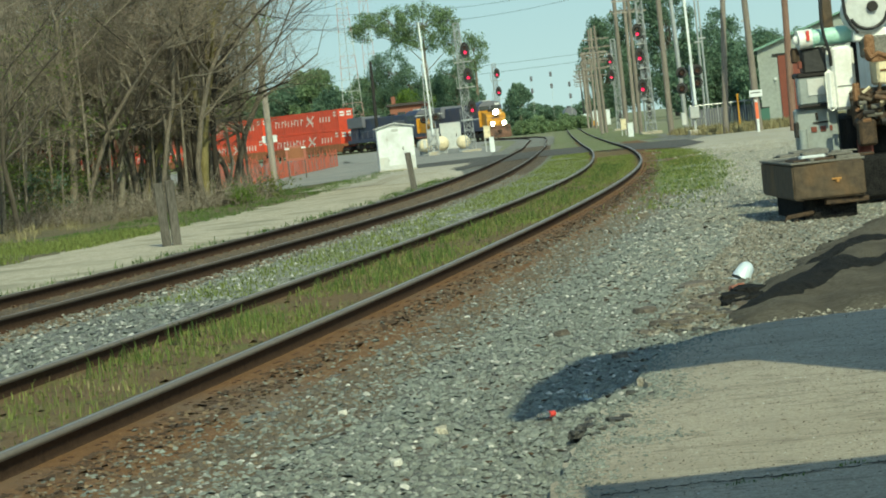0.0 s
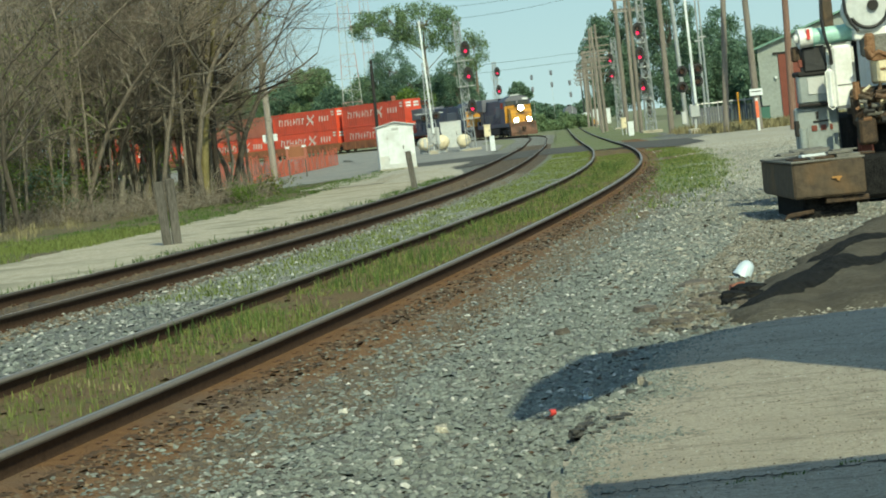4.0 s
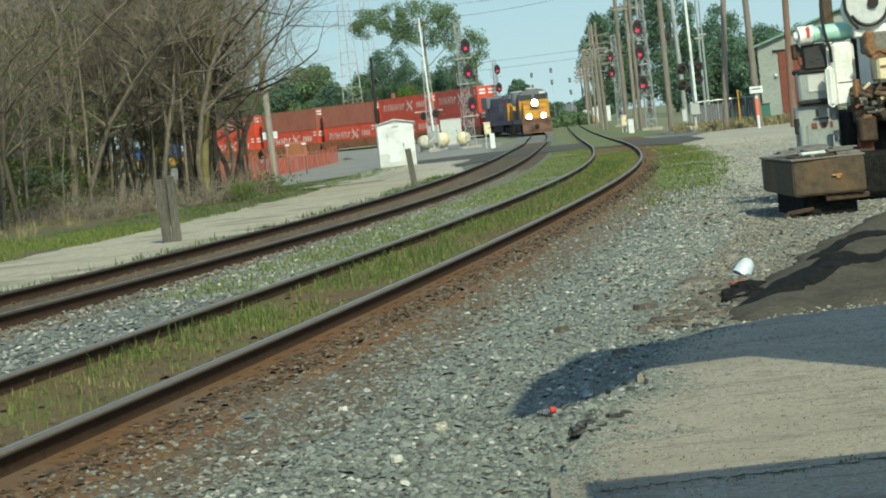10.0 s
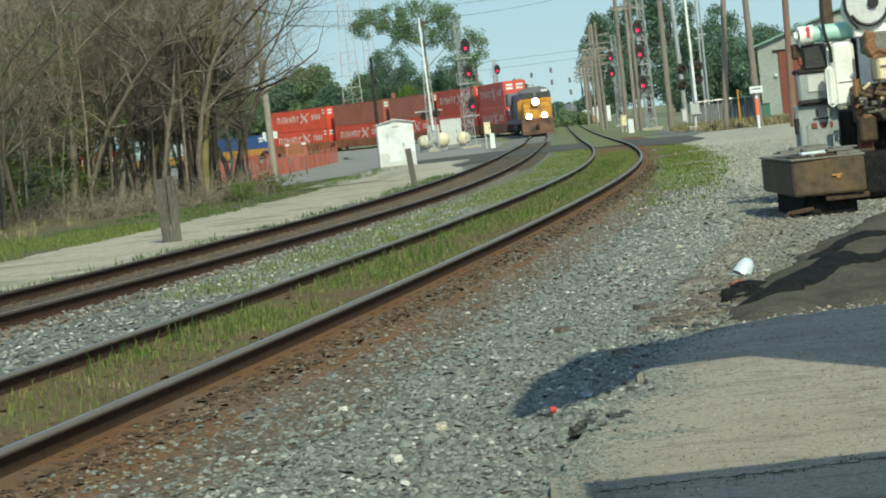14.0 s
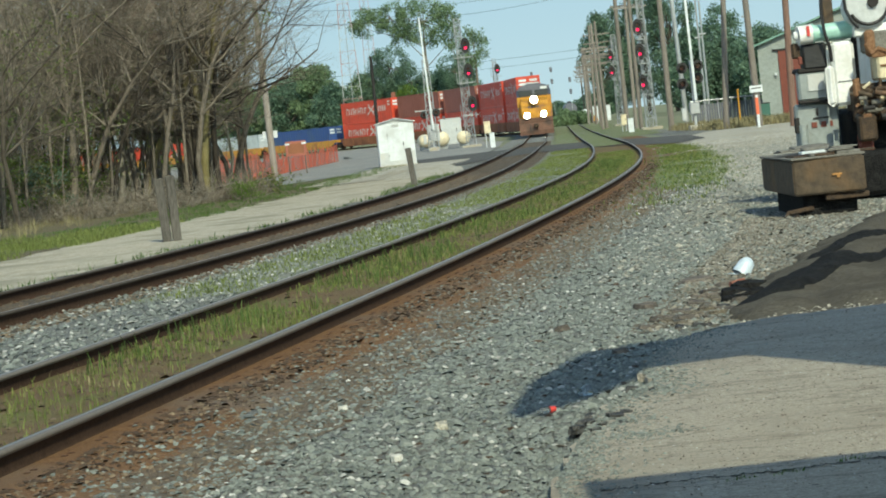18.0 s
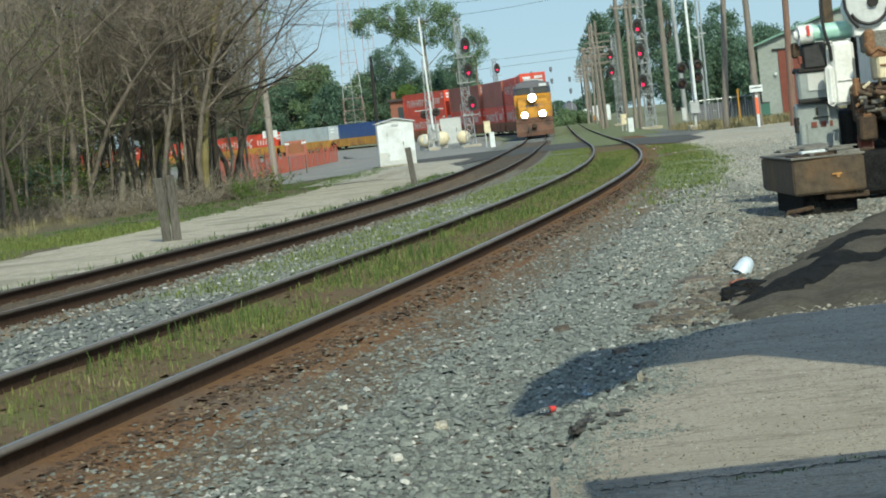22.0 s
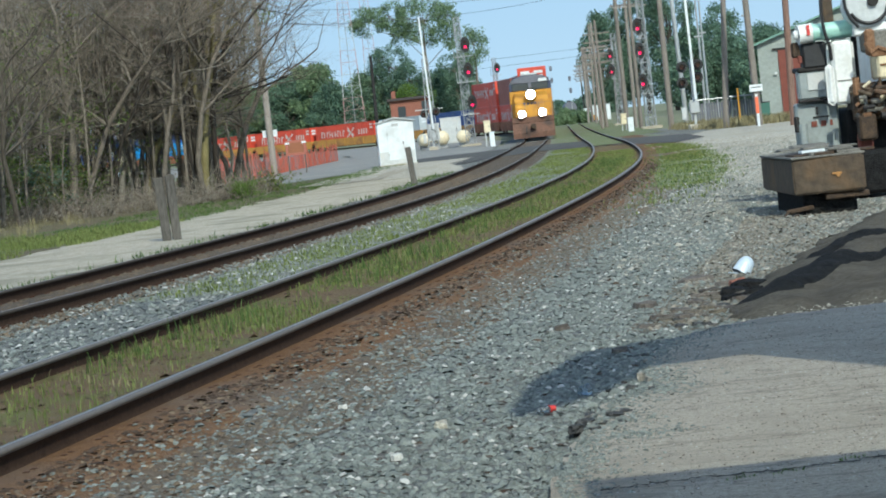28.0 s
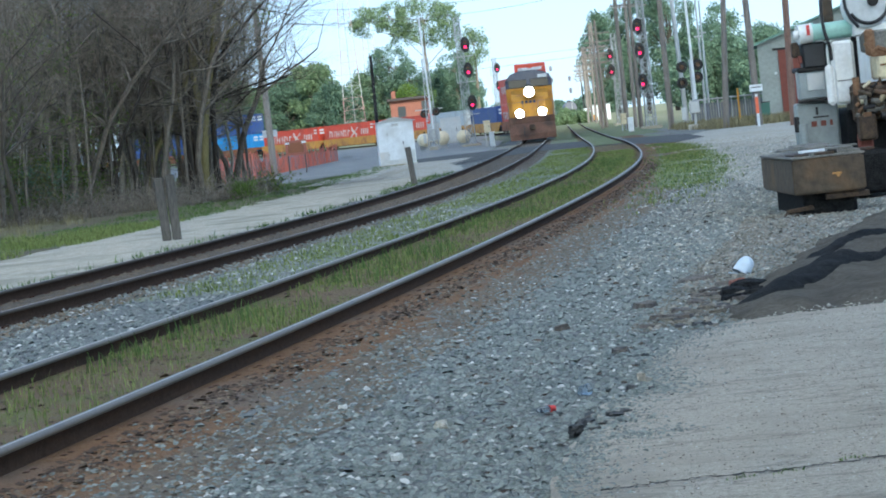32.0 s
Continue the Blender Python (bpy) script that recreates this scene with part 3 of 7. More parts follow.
def build_mound():
    """The heap of weathered asphalt at the pad's far edge."""
    nx, ny = 110, 230
    vs = np.array([(x, y, mound_z(x, y)) for y in np.linspace(14.5, 30, ny + 1) for x in np.linspace(1.7, 8, nx + 1)])
    w = nx + 1
    fs = np.array([(j * w + i, j * w + i + 1, (j + 1) * w + i + 1, (j + 1) * w + i) for j in range(ny) for i in range(nx)])
    tagged(link("asphalt_mound", np_mesh("asphalt_mound", vs, fs), "mound_soil"), "lumpy folded heap of weathered grey-brown asphalt", "asphalt")


build_mound()
patch("soil_patch", [(1.1, 15.2), (1.5, 17.2), (1.95, 19.8), (2.8, 24), (3.4, 27.5), (5.6, 29), (5.4, 25.4), (3.6, 20.9), (2.4, 16.1), (1.9, 14.7)], .0035, "brown_dirt", "brown gritty soil around the asphalt heap", cell=2)


def tar_shade_band(name, pts, half, high, seed):
    """A rough band over the heap: black asphalt, with some shadow in its colour."""
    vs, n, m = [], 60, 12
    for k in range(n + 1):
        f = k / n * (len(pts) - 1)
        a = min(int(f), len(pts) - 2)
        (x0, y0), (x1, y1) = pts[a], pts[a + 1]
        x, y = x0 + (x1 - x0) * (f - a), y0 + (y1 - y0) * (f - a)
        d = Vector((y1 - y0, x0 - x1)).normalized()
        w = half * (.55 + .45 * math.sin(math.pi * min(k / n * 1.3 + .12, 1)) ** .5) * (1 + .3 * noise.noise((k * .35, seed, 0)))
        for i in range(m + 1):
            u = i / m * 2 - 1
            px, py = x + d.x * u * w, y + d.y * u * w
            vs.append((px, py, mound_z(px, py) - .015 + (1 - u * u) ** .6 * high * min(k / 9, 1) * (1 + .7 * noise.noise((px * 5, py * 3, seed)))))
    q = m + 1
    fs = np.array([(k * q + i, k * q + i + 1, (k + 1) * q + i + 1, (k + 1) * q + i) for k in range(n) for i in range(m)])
    tagged(link(name, np_mesh(name, np.array(vs), fs), "tar", smooth=True), "rough band of black asphalt over the heap, some shadow in its black", "asphalt", "black asphalt bands")


# bands of black asphalt that also stand for some shadow on the heap
tar_shade_band("asphalt_band", [(1.9, 15.8), (2.13, 16.07), (2.41, 16.6), (2.75, 17.42), (3.09, 18.15), (3.55, 18.8), (4.4, 19.9), (6, 21.5)], .18, .06, 3)
tar_shade_band("asphalt_band", [(2.95, 19.2), (3.13, 19.61), (3.48, 20.4), (4.02, 21.4), (5.2, 23.4)], .13, .045, 7)
tar_shade_band("asphalt_band", [(2.85, 18.05), (3.2, 18.75), (3.75, 19.6), (4.6, 20.6)], .06, .025, 11)


# ------------------------------------------------------------ tracks
def sweep(line, s0, s1, side, outline, step=.5, dz=0.0):
    """A profile (sideways, height) drawn along a track."""
    ss = np.arange(s0, s1 + .01, step)
    vs = []
    for s in ss:
        for a, b in outline:
            x, y, h = line.at(s, side + a)
            vs.append((x, y, zg(y) + b + dz))
    w = len(outline)
    fs = [(i * w + k, (i + 1) * w + k, (i + 1) * w + (k + 1) % w, i * w + (k + 1) % w) for i in range(len(ss) - 1) for k in range(w)]
    return np_mesh("rail", np.array(vs), np.array(fs))


RAIL = [(-.07, .0), (.07, .0), (.07, .012), (.018, .03), (.009, .05), (.009, .108), (.034, .122), (.036, .15), (-.036, .15), (-.034, .122),
        (-.009, .108), (-.009, .05), (-.018, .03), (-.07, .012)]
HEAD = [(-.0375, .130), (.0375, .130), (.0375, .150), (.034, .156), (.026, .161), (-.026, .161), (-.034, .156), (-.0375, .150)]
tie_bm = box(bm_new(), (-1.28, -.115, -.14), (1.28, .115, .016), .012)
tie_mesh = bpy.data.meshes.new("tie")
tie_bm.to_mesh(tie_mesh)
tie_bm.free()
tie_mesh.materials.append(M["tie"])
plate_bm = box(bm_new(), (-.16, -.09, 0), (.16, .09, .02), .005)
for sx in (-.11, .11):
    for sy in (-.05, .05):
        box(plate_bm, (sx - .014, sy - .014, .02), (sx + .014, sy + .014, .04))
plate_mesh = bpy.data.meshes.new("tie_plate")
plate_bm.to_mesh(plate_mesh)
plate_bm.free()
plate_mesh.materials.append(M["plate"])


SHINE = [(-.010, .160), (.010, .160), (.009, .1622), (-.009, .1622)]


def build_track(name, line, s0, s1, ties, label, dz, top):
    tr = thing(name, Matrix(), label, "railway track")
    for side in (-.755, .775):
        r = link("rail", sweep(line, s0, s1, side, RAIL, dz=dz), "rail_side", tr, "rust-dark steel rail", smooth=False)
        link("rail_head", sweep(line, s0, s1, side, HEAD, dz=dz), top, r, "worn rail top")
        link("running_band", sweep(line, s0, s1, side, SHINE, dz=dz), "rail_shine", r, "narrow polished band on the rail top")
    rnd = random.Random(5)
    for k in range(ties):
        s = s0 + .3 + k * .53
        x, y, h = line.at(s)
        z = zg(y)
        ob = new("tie", tie_mesh)
        ob.parent, ob.matrix_basis = tr, pose(x, y, z - .022 + rnd.uniform(-.006, .006), 0, 0, -math.degrees(h) + rnd.uniform(-1, 1))
        if k < 130:
            for side in (-.755, .775):
                px, py, ph = line.at(s, side)
                pl = new("tie_plate", plate_mesh)
                pl.parent, pl.matrix_basis = tr, pose(px, py, z - .012, 0, 0, -math.degrees(h))
    return tr


build_track("railway_track", near_line, -11, 316, 190, "curved railway track with rusty rails and grass between them", -.008, "rail_top")
build_track("railway_track", far_line, -14, 470, 190, "second curved railway track on which the train comes", -.008, "rail_dull")


def gravel_heap():
    vs, n = [], 26
    for j in range(n + 1):
        for i in range(n + 1):
            u, v = i / n * 2 - 1, j / n * 2 - 1
            h = max(1 - u * u - v * v, 0) ** .6
            x, y = -.55 + u * 1.6, 86 + v * 8
            vs.append((x, y, zg(y) + .015 + h * .24 * (1 + .5 * noise.noise((x * 2, y, 1)))))
    w = n + 1
    fs = np.array([(j * w + i, j * w + i + 1, (j + 1) * w + i + 1, (j + 1) * w + i) for j in range(n) for i in range(n)])
    tagged(link("sand_mound", np_mesh("sand_mound", np.array(vs), fs), "yard", smooth=True), "low mound of pale sandy gravel beside the track", "mound")


gravel_heap()


# ------------------------------------------------------------ trackside things
def at_ground(x, y, turn=0.0, dz=0.0):
    return pose(x, y, zg(y) + dz, 0, 0, turn)


def marker_posts():
    for x, y, hts, turn, label in ((-4.70, 41.55, (1.13, 1.16), 4, "pair of weathered grey timber posts beside the track"),
                                   (-.58, 65.0, (1.08,), -3, "leaning dark grey timber post beside the track")):
        t = thing("timber_post", at_ground(x, y, turn), label, "post", "posts along the dirt road")
        for k, h in enumerate(hts):
            bm = box(bm_new(), (-.078, -.075, -.1), (.078, .075, h), .012)
            lean = pose(k * .172 - .086 * (len(hts) - 1), k * .03, 0, 0, -2.2 - 2.5 * (len(hts) == 1) + k * 1.2, 6 * k)
            bmesh.ops.transform(bm, matrix=lean, verts=bm.verts[:])
            part("post", bm, "wood_grey", t)


marker_posts()


def signal_hut():
    t = thing("signal_hut", at_ground(-1.74, 115.9, 3), "small white metal signal hut with a shallow gable roof", "signal hut")
    w, d, h = .88, 1.0, 2.12
    part("plinth", box(bm_new(), (-w - .05, -d - .05, -.1), (w + .05, d + .05, .08), .01), "yard", t)
    part("body", box(bm_new(), (-w, -d, .08), (w, d, h), .015), "white", t)
    part("lower_panel", box(bm_new(), (-w + .04, -d - .012, .1), (w - .04, -d, .72), .005), "alu", t)
    dr = part("door", box(bm_new(), (-.42, -d - .022, .3), (.42, -d - .002, 1.88), .008), "white", t)
    part("handle", box(bm_new(), (.3, -d - .05, 1.0), (.34, -d - .02, 1.16), .006), "dark", dr)
    part("hinge", box(bm_new(), (-.45, -d - .035, 1.5), (-.38, -d - .02, 1.62)), "galv", dr)
    part("hinge", box(bm_new(), (-.45, -d - .035, .5), (-.38, -d - .02, .62)), "galv", dr)
    part("gable", prism(bm_new(), [(-w, h), (w, h), (0, h + .2)], -d, d), "alu", t)
    for sx in (-1, 1):
        part("roof_sheet", prism(bm_new(), [(0, h + .2), (0, h + .245), (sx * (w + .1), h + .03), (sx * (w + .1), h - .015)], -d - .12, d + .12), "alu", t)
    part("vent", box(bm_new(), (-.16, -d - .03, 1.93), (.16, -d - .004, 2.05), .005), "galv", t)
    part("mast", tube(bm_new(), (-w + .06, -d + .1, h), (-w + .06, -d + .1, h + .62), .025), "dark", t)


signal_hut()


def gas_tank(x, y, r, turn):
    t = thing("gas_tank", at_ground(x, y, turn), "cream-painted cylindrical gas tank on a steel stand", "gas tank", "cream gas tanks")
    bm = bm_new()
    L = .8
    rings = [(-L - r * .55, .02), (-L - r * .5, .45), (-L - r * .3, .8), (-L, 1), (L, 1), (L + r * .3, .8), (L + r * .5, .45), (L + r * .55, .02)]
    for (a, ra), (b, rb) in zip(rings[:-1], rings[1:]):
        tube(bm, (0, a, r + .25), (0, b, r + .25), r * ra, r * rb, 20, caps=False)
    bmesh.ops.remove_doubles(bm, verts=bm.verts[:], dist=.002)
    part("tank", bm, "cream", t, smooth=True)
    for y0 in (-.55, .55):
        part("stand", box(bm_new(), (-r * .7, y0 - .05, -.05), (r * .7, y0 + .05, .36), .01), "galv", t)
    part("valve", tube(bm_new(), (0, -.2, 2 * r + .24), (0, -.2, 2 * r + .4), .06), "dark", t)


gas_tank(-.55, 199, .55, 8)
gas_tank(.86, 197, .6, 4)
gas_tank(2.68, 195, .54, -5)


def equipment_case(x, y, w, d, z0, h, material, label, legs=True):
    t = thing("equipment_case", at_ground(x, y), label, "equipment case", "trackside cases")
    part("body", box(bm_new(), (-w / 2, -d / 2, z0), (w / 2, d / 2, z0 + h), .015), material, t)
    part("lid", box(bm_new(), (-w / 2 - .04, -d / 2 - .04, z0 + h), (w / 2 + .04, d / 2 + .04, z0 + h + .05), .01), material, t)
    dr = part("door", box(bm_new(), (-w / 2 + .05, -d / 2 - .02, z0 + .06), (w / 2 - .05, -d / 2 - .001, z0 + h - .06), .006), material, t)
    part("handle", box(bm_new(), (w / 4, -d / 2 - .05, z0 + h * .45), (w / 4 + .04, -d / 2 - .02, z0 + h * .6)), "dark", dr)
    if legs:
        for sx in (-1, 1):
            part("leg", box(bm_new(), (sx * w * .35 - .04, -.06, -.05), (sx * w * .35 + .04, .06, z0)), "galv", t)


equipment_case(.25, 190, .95, .6, .75, 1.3, "alu", "grey metal signal case on legs beside the gate")
equipment_case(1.75, 200, 1.75, 1.0, .3, 2.15, "alu", "larger pale grey signal case beside the gate")
equipment_case(4.0, 167, .45, .4, 1.0, .8, "cream", "small cream case on a post")
equipment_case(14.5, 178, .4, .4, .5, .75, "cream", "small tan case beside the signal")


def marker(x, y, w, h, label, red=False):
    t = thing("marker_post", at_ground(x, y), label, "marker post", "marker posts")
    part("post", box(bm_new(), (-w / 2, -w / 3, -.05), (w / 2, w / 3, h), .03), "white", t)
    part("cap", box(bm_new(), (-w / 2 - .01, -w / 3 - .01, h), (w / 2 + .01, w / 3 + .01, h + .05), .015), "white", t)
    if red:
        part("band", box(bm_new(), (-w / 2 - .006, -w / 3 - .006, h * .42), (w / 2 + .006, w / 3 + .006, h * .95), .005), "orange_net", t)


marker(4.16, 162.5, .34, 1.0, "short white plastic marker post beside the track")
marker(13.95, 165.5, .38, .95, "short white plastic marker post beside the track")
marker(16.15, 117, .13, 1.55, "thin white post with an orange band", True)


def lattice(bm, w0, w1, h, panels, r=.025):
    """Four legs with crossed bracing."""
    def corner(k, z):
        w = w0 + (w1 - w0) * z / h
        return Vector(((-1, 1, 1, -1)[k] * w / 2, (-1, -1, 1, 1)[k] * w / 2, z))
    for k in range(4):
        tube(bm, corner(k, 0), corner(k, h), r * 1.5, r * 1.5, 6)
        for p in range(panels):
            z0, z1 = h * p / panels, h * (p + 1) / panels
            a, b = (k, (k + 1) % 4) if p % 2 else ((k + 1) % 4, k)
            tube(bm, corner(a, z0), corner(b, z1), r, r, 5)
            tube(bm, corner(a, z1), corner(b, z1), r, r, 5)
    return bm


def signal_head(t, x, y, z, lit=True):
    """A black backboard with hood and one glowing lens that looks down the track."""
    bm = bm_new()
    out = [(x + math.cos(a) * .36, z + .18 + math.sin(a) * .62) for a in np.linspace(0, 2 * math.pi, 16, endpoint=False)]
    prism(bm, out, y, y + .05)
    hd = part("signal_head", bm, "black", t, "black oval signal head")
    part("housing", box(bm_new(), (x - .2, y + .05, z - .3), (x + .2, y + .3, z + .65), .03), "black", hd)
    for dz in (0, .36):
        hood = bm_new()
        for k in range(8):
            a0, a1 = math.pi * (k / 8) * 1.2 - .3, math.pi * ((k + 1) / 8) * 1.2 - .3
            p = [(x + math.cos(a) * .19, yy, z + dz + math.sin(a) * .19) for yy in (y, y - .3) for a in (a0, a1)]
            v = [hood.verts.new(q) for q in p]
            hood.faces.new((v[0], v[1], v[3], v[2]))
        part("hood", hood, "black", hd)
        part("lens", tube(bm_new(), (x, y - .04, z + dz), (x, y - .01, z + dz), .115, .115, 16), "lamp_red" if lit and dz == 0 else "lamp_off", hd,
             "glowing red lens" if lit and dz == 0 else "dark lens")


def signal_mast(x, y, h, heads, side, lean, label, width=.75):
    t = thing("signal_mast", pose(x, y, zg(y), 0, lean, 0), label, "railway signal", "railway signals")
    part("mast", lattice(bm_new(), width, width * .6, h, 12, .028), "galv", t, "galvanised lattice mast")
    part("base", box(bm_new(), (-width, -width, -.1), (width, width, .18), .02), "yard", t)
    part("ladder", lattice(bm_new(), .34, .34, h * .96, 22, .012), "galv", t)
    for z in heads:
        part("platform", box(bm_new(), (-.5, -.55, z - .75), (side + .45, .3, z - .69)), "galv", t)
        part("railing", pipe(bm_new(), [(-.5, .3, z - .7), (-.5, .3, z + .2), (-.5, -.5, z + .2), (-.5, -.5, z - .7)], .02, 5), "galv", t)
        part("bracket", tube(bm_new(), (0, 0, z), (side, -.3, z), .04, .04, 6), "dark", t)
        signal_head(t, side, -.45, z)
    return t


signal_mast(3.12, 186, 10.1, (7.75, 5.75, 3.2), .45, -1.2, "tall lattice signal mast with three red lights")
signal_mast(8.6, 290, 9.3, (7.9, 5.7), .3, 0, "lattice signal mast with two red lights")
signal_mast(16.35, 176, 9.8, (7.4, 5.6, 3.3), -.35, 0, "tall lattice signal mast with three red lights beside the poles")
signal_mast(19.7, 245, 9.4, (7.1, 5.5), -.5, 0, "lattice signal mast with two red lights farther down the line")


def far_heads():
    """Dark signal heads on masts far down the line."""
    for x, z in ((23.3, 11.6), (27.6, 12.2), (31.5, 9.6)):
        t = thing("signal_mast", pose(x, 520, zg(520)), "distant dark signal mast", "railway signal", "railway signals")
        part("mast", tube(bm_new(), (0, 0, 0), (0, 0, z), .03, .025, 6), "alu", t)
        for dz in (-.6, -3.2):
            part("signal_head", box(bm_new(), (-.28, -.3, z + dz - .55), (.28, .1, z + dz + .55), .1), "loco_grey", t)


far_heads()


def flasher(t, x, y, z):
    hd = part("flasher", tube(bm_new(), (x, y, z), (x, y - .04, z), .32, .32, 18), "black", t, "round black warning light")
    part("housing", tube(bm_new(), (x, y + .22, z), (x, y, z), .1, .16, 12), "black", hd)
    part("lens", tube(bm_new(), (x, y - .07, z), (x, y - .04, z), .15, .15, 16), "lamp_off", hd)
    part("hood", tube(bm_new(), (x, y - .34, z + .02), (x, y - .04, z), .17, .17, 14, caps=False), "black", hd)


def crossing_gate(x, y, arm_len, lean, lights, label, lattice_h=0.0):
    t = thing("crossing_gate", at_ground(x, y), label, "crossing gate", "crossing gates")
    part("base", box(bm_new(), (-.4, -.4, -.1), (.4, .4, .3), .03), "yard", t)
    part("mast", tube(bm_new(), (0, 0, .3), (0, 0, 4.0), .07, .07, 10), "alu", t)
    part("mechanism", box(bm_new(), (-.28, -.25, .9), (.3, .25, 1.6), .05), "galv", t, "grey gate motor box")
    part("counterweight", box(bm_new(), (-.75, -.2, .6), (-.5, .0, 1.3), .03), "alu", t)
    part("gate_arm", box(bm_new(), (-.07, -.03, 0), (.07, .03, arm_len), .01, pose(.1, -.4, 1.7, 0, lean, 0)), "white", t, "raised white gate arm")
    for lx, ly, lz in lights:
        part("light_arm", tube(bm_new(), (0, 0, lz), (lx, ly, lz), .03, .03, 6), "dark", t)
        flasher(t, lx, ly - .1, lz)
    if lattice_h:
        part("lattice", lattice(bm_new(), .8, .45, lattice_h, 8, .03), "galv", t)
        part("gallery", box(bm_new(), (-1.2, -.1, 3.2), (1.0, .1, 3.28)), "galv", t)
    return t


crossing_gate(15.1, 135.3, 7.5, -.6, [(-.5, 0, 3.6), (-.55, .1, 2.7), (.42, .1, 3.65), (.4, .5, 2.95)], "grade crossing gate with raised arm and dark warning lights")
crossing_gate(.15, 187, 8.8, -1.5, [(.45, -.3, 3.0), (-.5, .1, 2.9)], "grade crossing gate with raised white arm beside grey cases", 7.2)


def utility_pole(x, y, h, r, lean=0.0, arms=(), material="pole", label="weathered wooden utility pole", group="utility poles"):
    t = thing("utility_pole", pose(x, y, zg(y), 0, lean, 0), label, "utility pole", group)
    part("pole", tube(bm_new(), (0, 0, -.3), (0, 0, h), r, r * .72, 12), material, t)
    for z in arms:
        a = part("crossarm", box(bm_new(), (-1.3, -.06, z - .06), (1.3, .06, z + .06), .01), "pole", t)
        for k in range(6):
            part("insulator", tube(bm_new(), (-1.2 + k * .48, 0, z + .06), (-1.2 + k * .48, 0, z + .2), .04, .03, 6), "glass", a)
    return t


utility_pole(-8.37, 124.7, 9.5, .19, -.6)
utility_pole(-3.75, 170, 7.3, .14, .5, material="dark", label="dark slender pole behind the hut")
utility_pole(15.55, 125.2, 11, .17, 4.2)
utility_pole(16.86, 121.9, 11, .19, -1)
utility_pole(16.4, 107.4, 11, .17, 1.5, material="pole_red", label="red-brown wooden utility pole")
utility_pole(16.2, 150, 13, .16, -1.5, material="galv", label="tall pale grey metal pole")
utility_pole(15.2, 150, 12, .2, 0)
utility_pole(16.4, 185, 14, .17, 0, (9.5, 10.4))
utility_pole(15.9, 192, 14, .2, 0)
utility_pole(17.3, 200, 14, .17, .5, (10.3,))
for k in range(7):
    utility_pole(17.2 + k * 1.9, 232 + k * 34, 10.5 + (k % 3), .17, (k % 3) - 1, (9.2, 8.4, 7.6) if k % 2 == 0 else (8.8, 8.0))


for k in range(4):
    utility_pole(16.1 + k * 2.3 + (k % 2) * .7, 222 + k * 44, 8.0 + (k % 2) * 1.5, .15, (k % 3) * .7 - .7, (7.6, 6.9, 6.2))


def light_pole(x, y, h, label="slender grey street light pole"):
    t = thing("light_pole", at_ground(x, y), label, "light pole", "light poles")
    part("pole", tube(bm_new(), (0, 0, -.1), (0, 0, h), .09, .06, 8), "galv", t)
    part("lamp", box(bm_new(), (-.28, -.12, h * .63), (.28, .12, h * .63 + .13), .03), "galv", t)


light_pole(19.2, 165, 9.5)
light_pole(19.8, 168, 10)
light_pole(21.9, 160, 11)


def sign_board():
    t = thing("sign_board", at_ground(16.82, 121.70), "blank white sign on the pole", "sign")
    part("board", box(bm_new(), (-.33, -.03, 1.75), (.33, 0, 2.1), .006), "white", t)
    part("text_bar", box(bm_new(), (-.25, -.036, 1.94), (.25, -.03, 1.99)), "dark", t)
    t2 = thing("sign_board", at_ground(-8.38, 124.95), "white sign board behind the utility pole", "sign")
    part("board", box(bm_new(), (-.42, -.03, 2.08), (.36, 0, 2.46), .006), "white", t2)


sign_board()


def yellow_bollard():
    t = thing("pipe_post", at_ground(16.95, 130), "yellow pipe post beside the fence", "post")
    part("pipe", tube(bm_new(), (0, 0, -.1), (0, 0, 2.0), .05, .05, 10), "yellow", t)
    part("cap", tube(bm_new(), (0, 0, 2.0), (0, 0, 2.05), .08, .05, 10), "yellow", t)


yellow_bollard()


def chain_fence():
    t = thing("fence", at_ground(19.5, 157), "grey slatted fence with a pale top", "fence")
    for k in range(9):
        part("post", tube(bm_new(), (-2.2 + k * .9, 0, -.1), (-2.2 + k * .9, 0, 1.75), .05, .05, 8), "galv", t)
    for k in range(44):
        part("slat", box(bm_new(), (-2.2 + k * .165, -.03, .1), (-2.2 + k * .165 + .13, -.01, 1.4)), "loco_grey", t)
    part("rail", tube(bm_new(), (-2.2, 0, 1.65), (5.1, 0, 1.65), .05, .05, 8), "galv", t)
    part("rail", tube(bm_new(), (-2.2, 0, .9), (5.1, 0, .9), .03, .03, 8), "galv", t)


chain_fence()


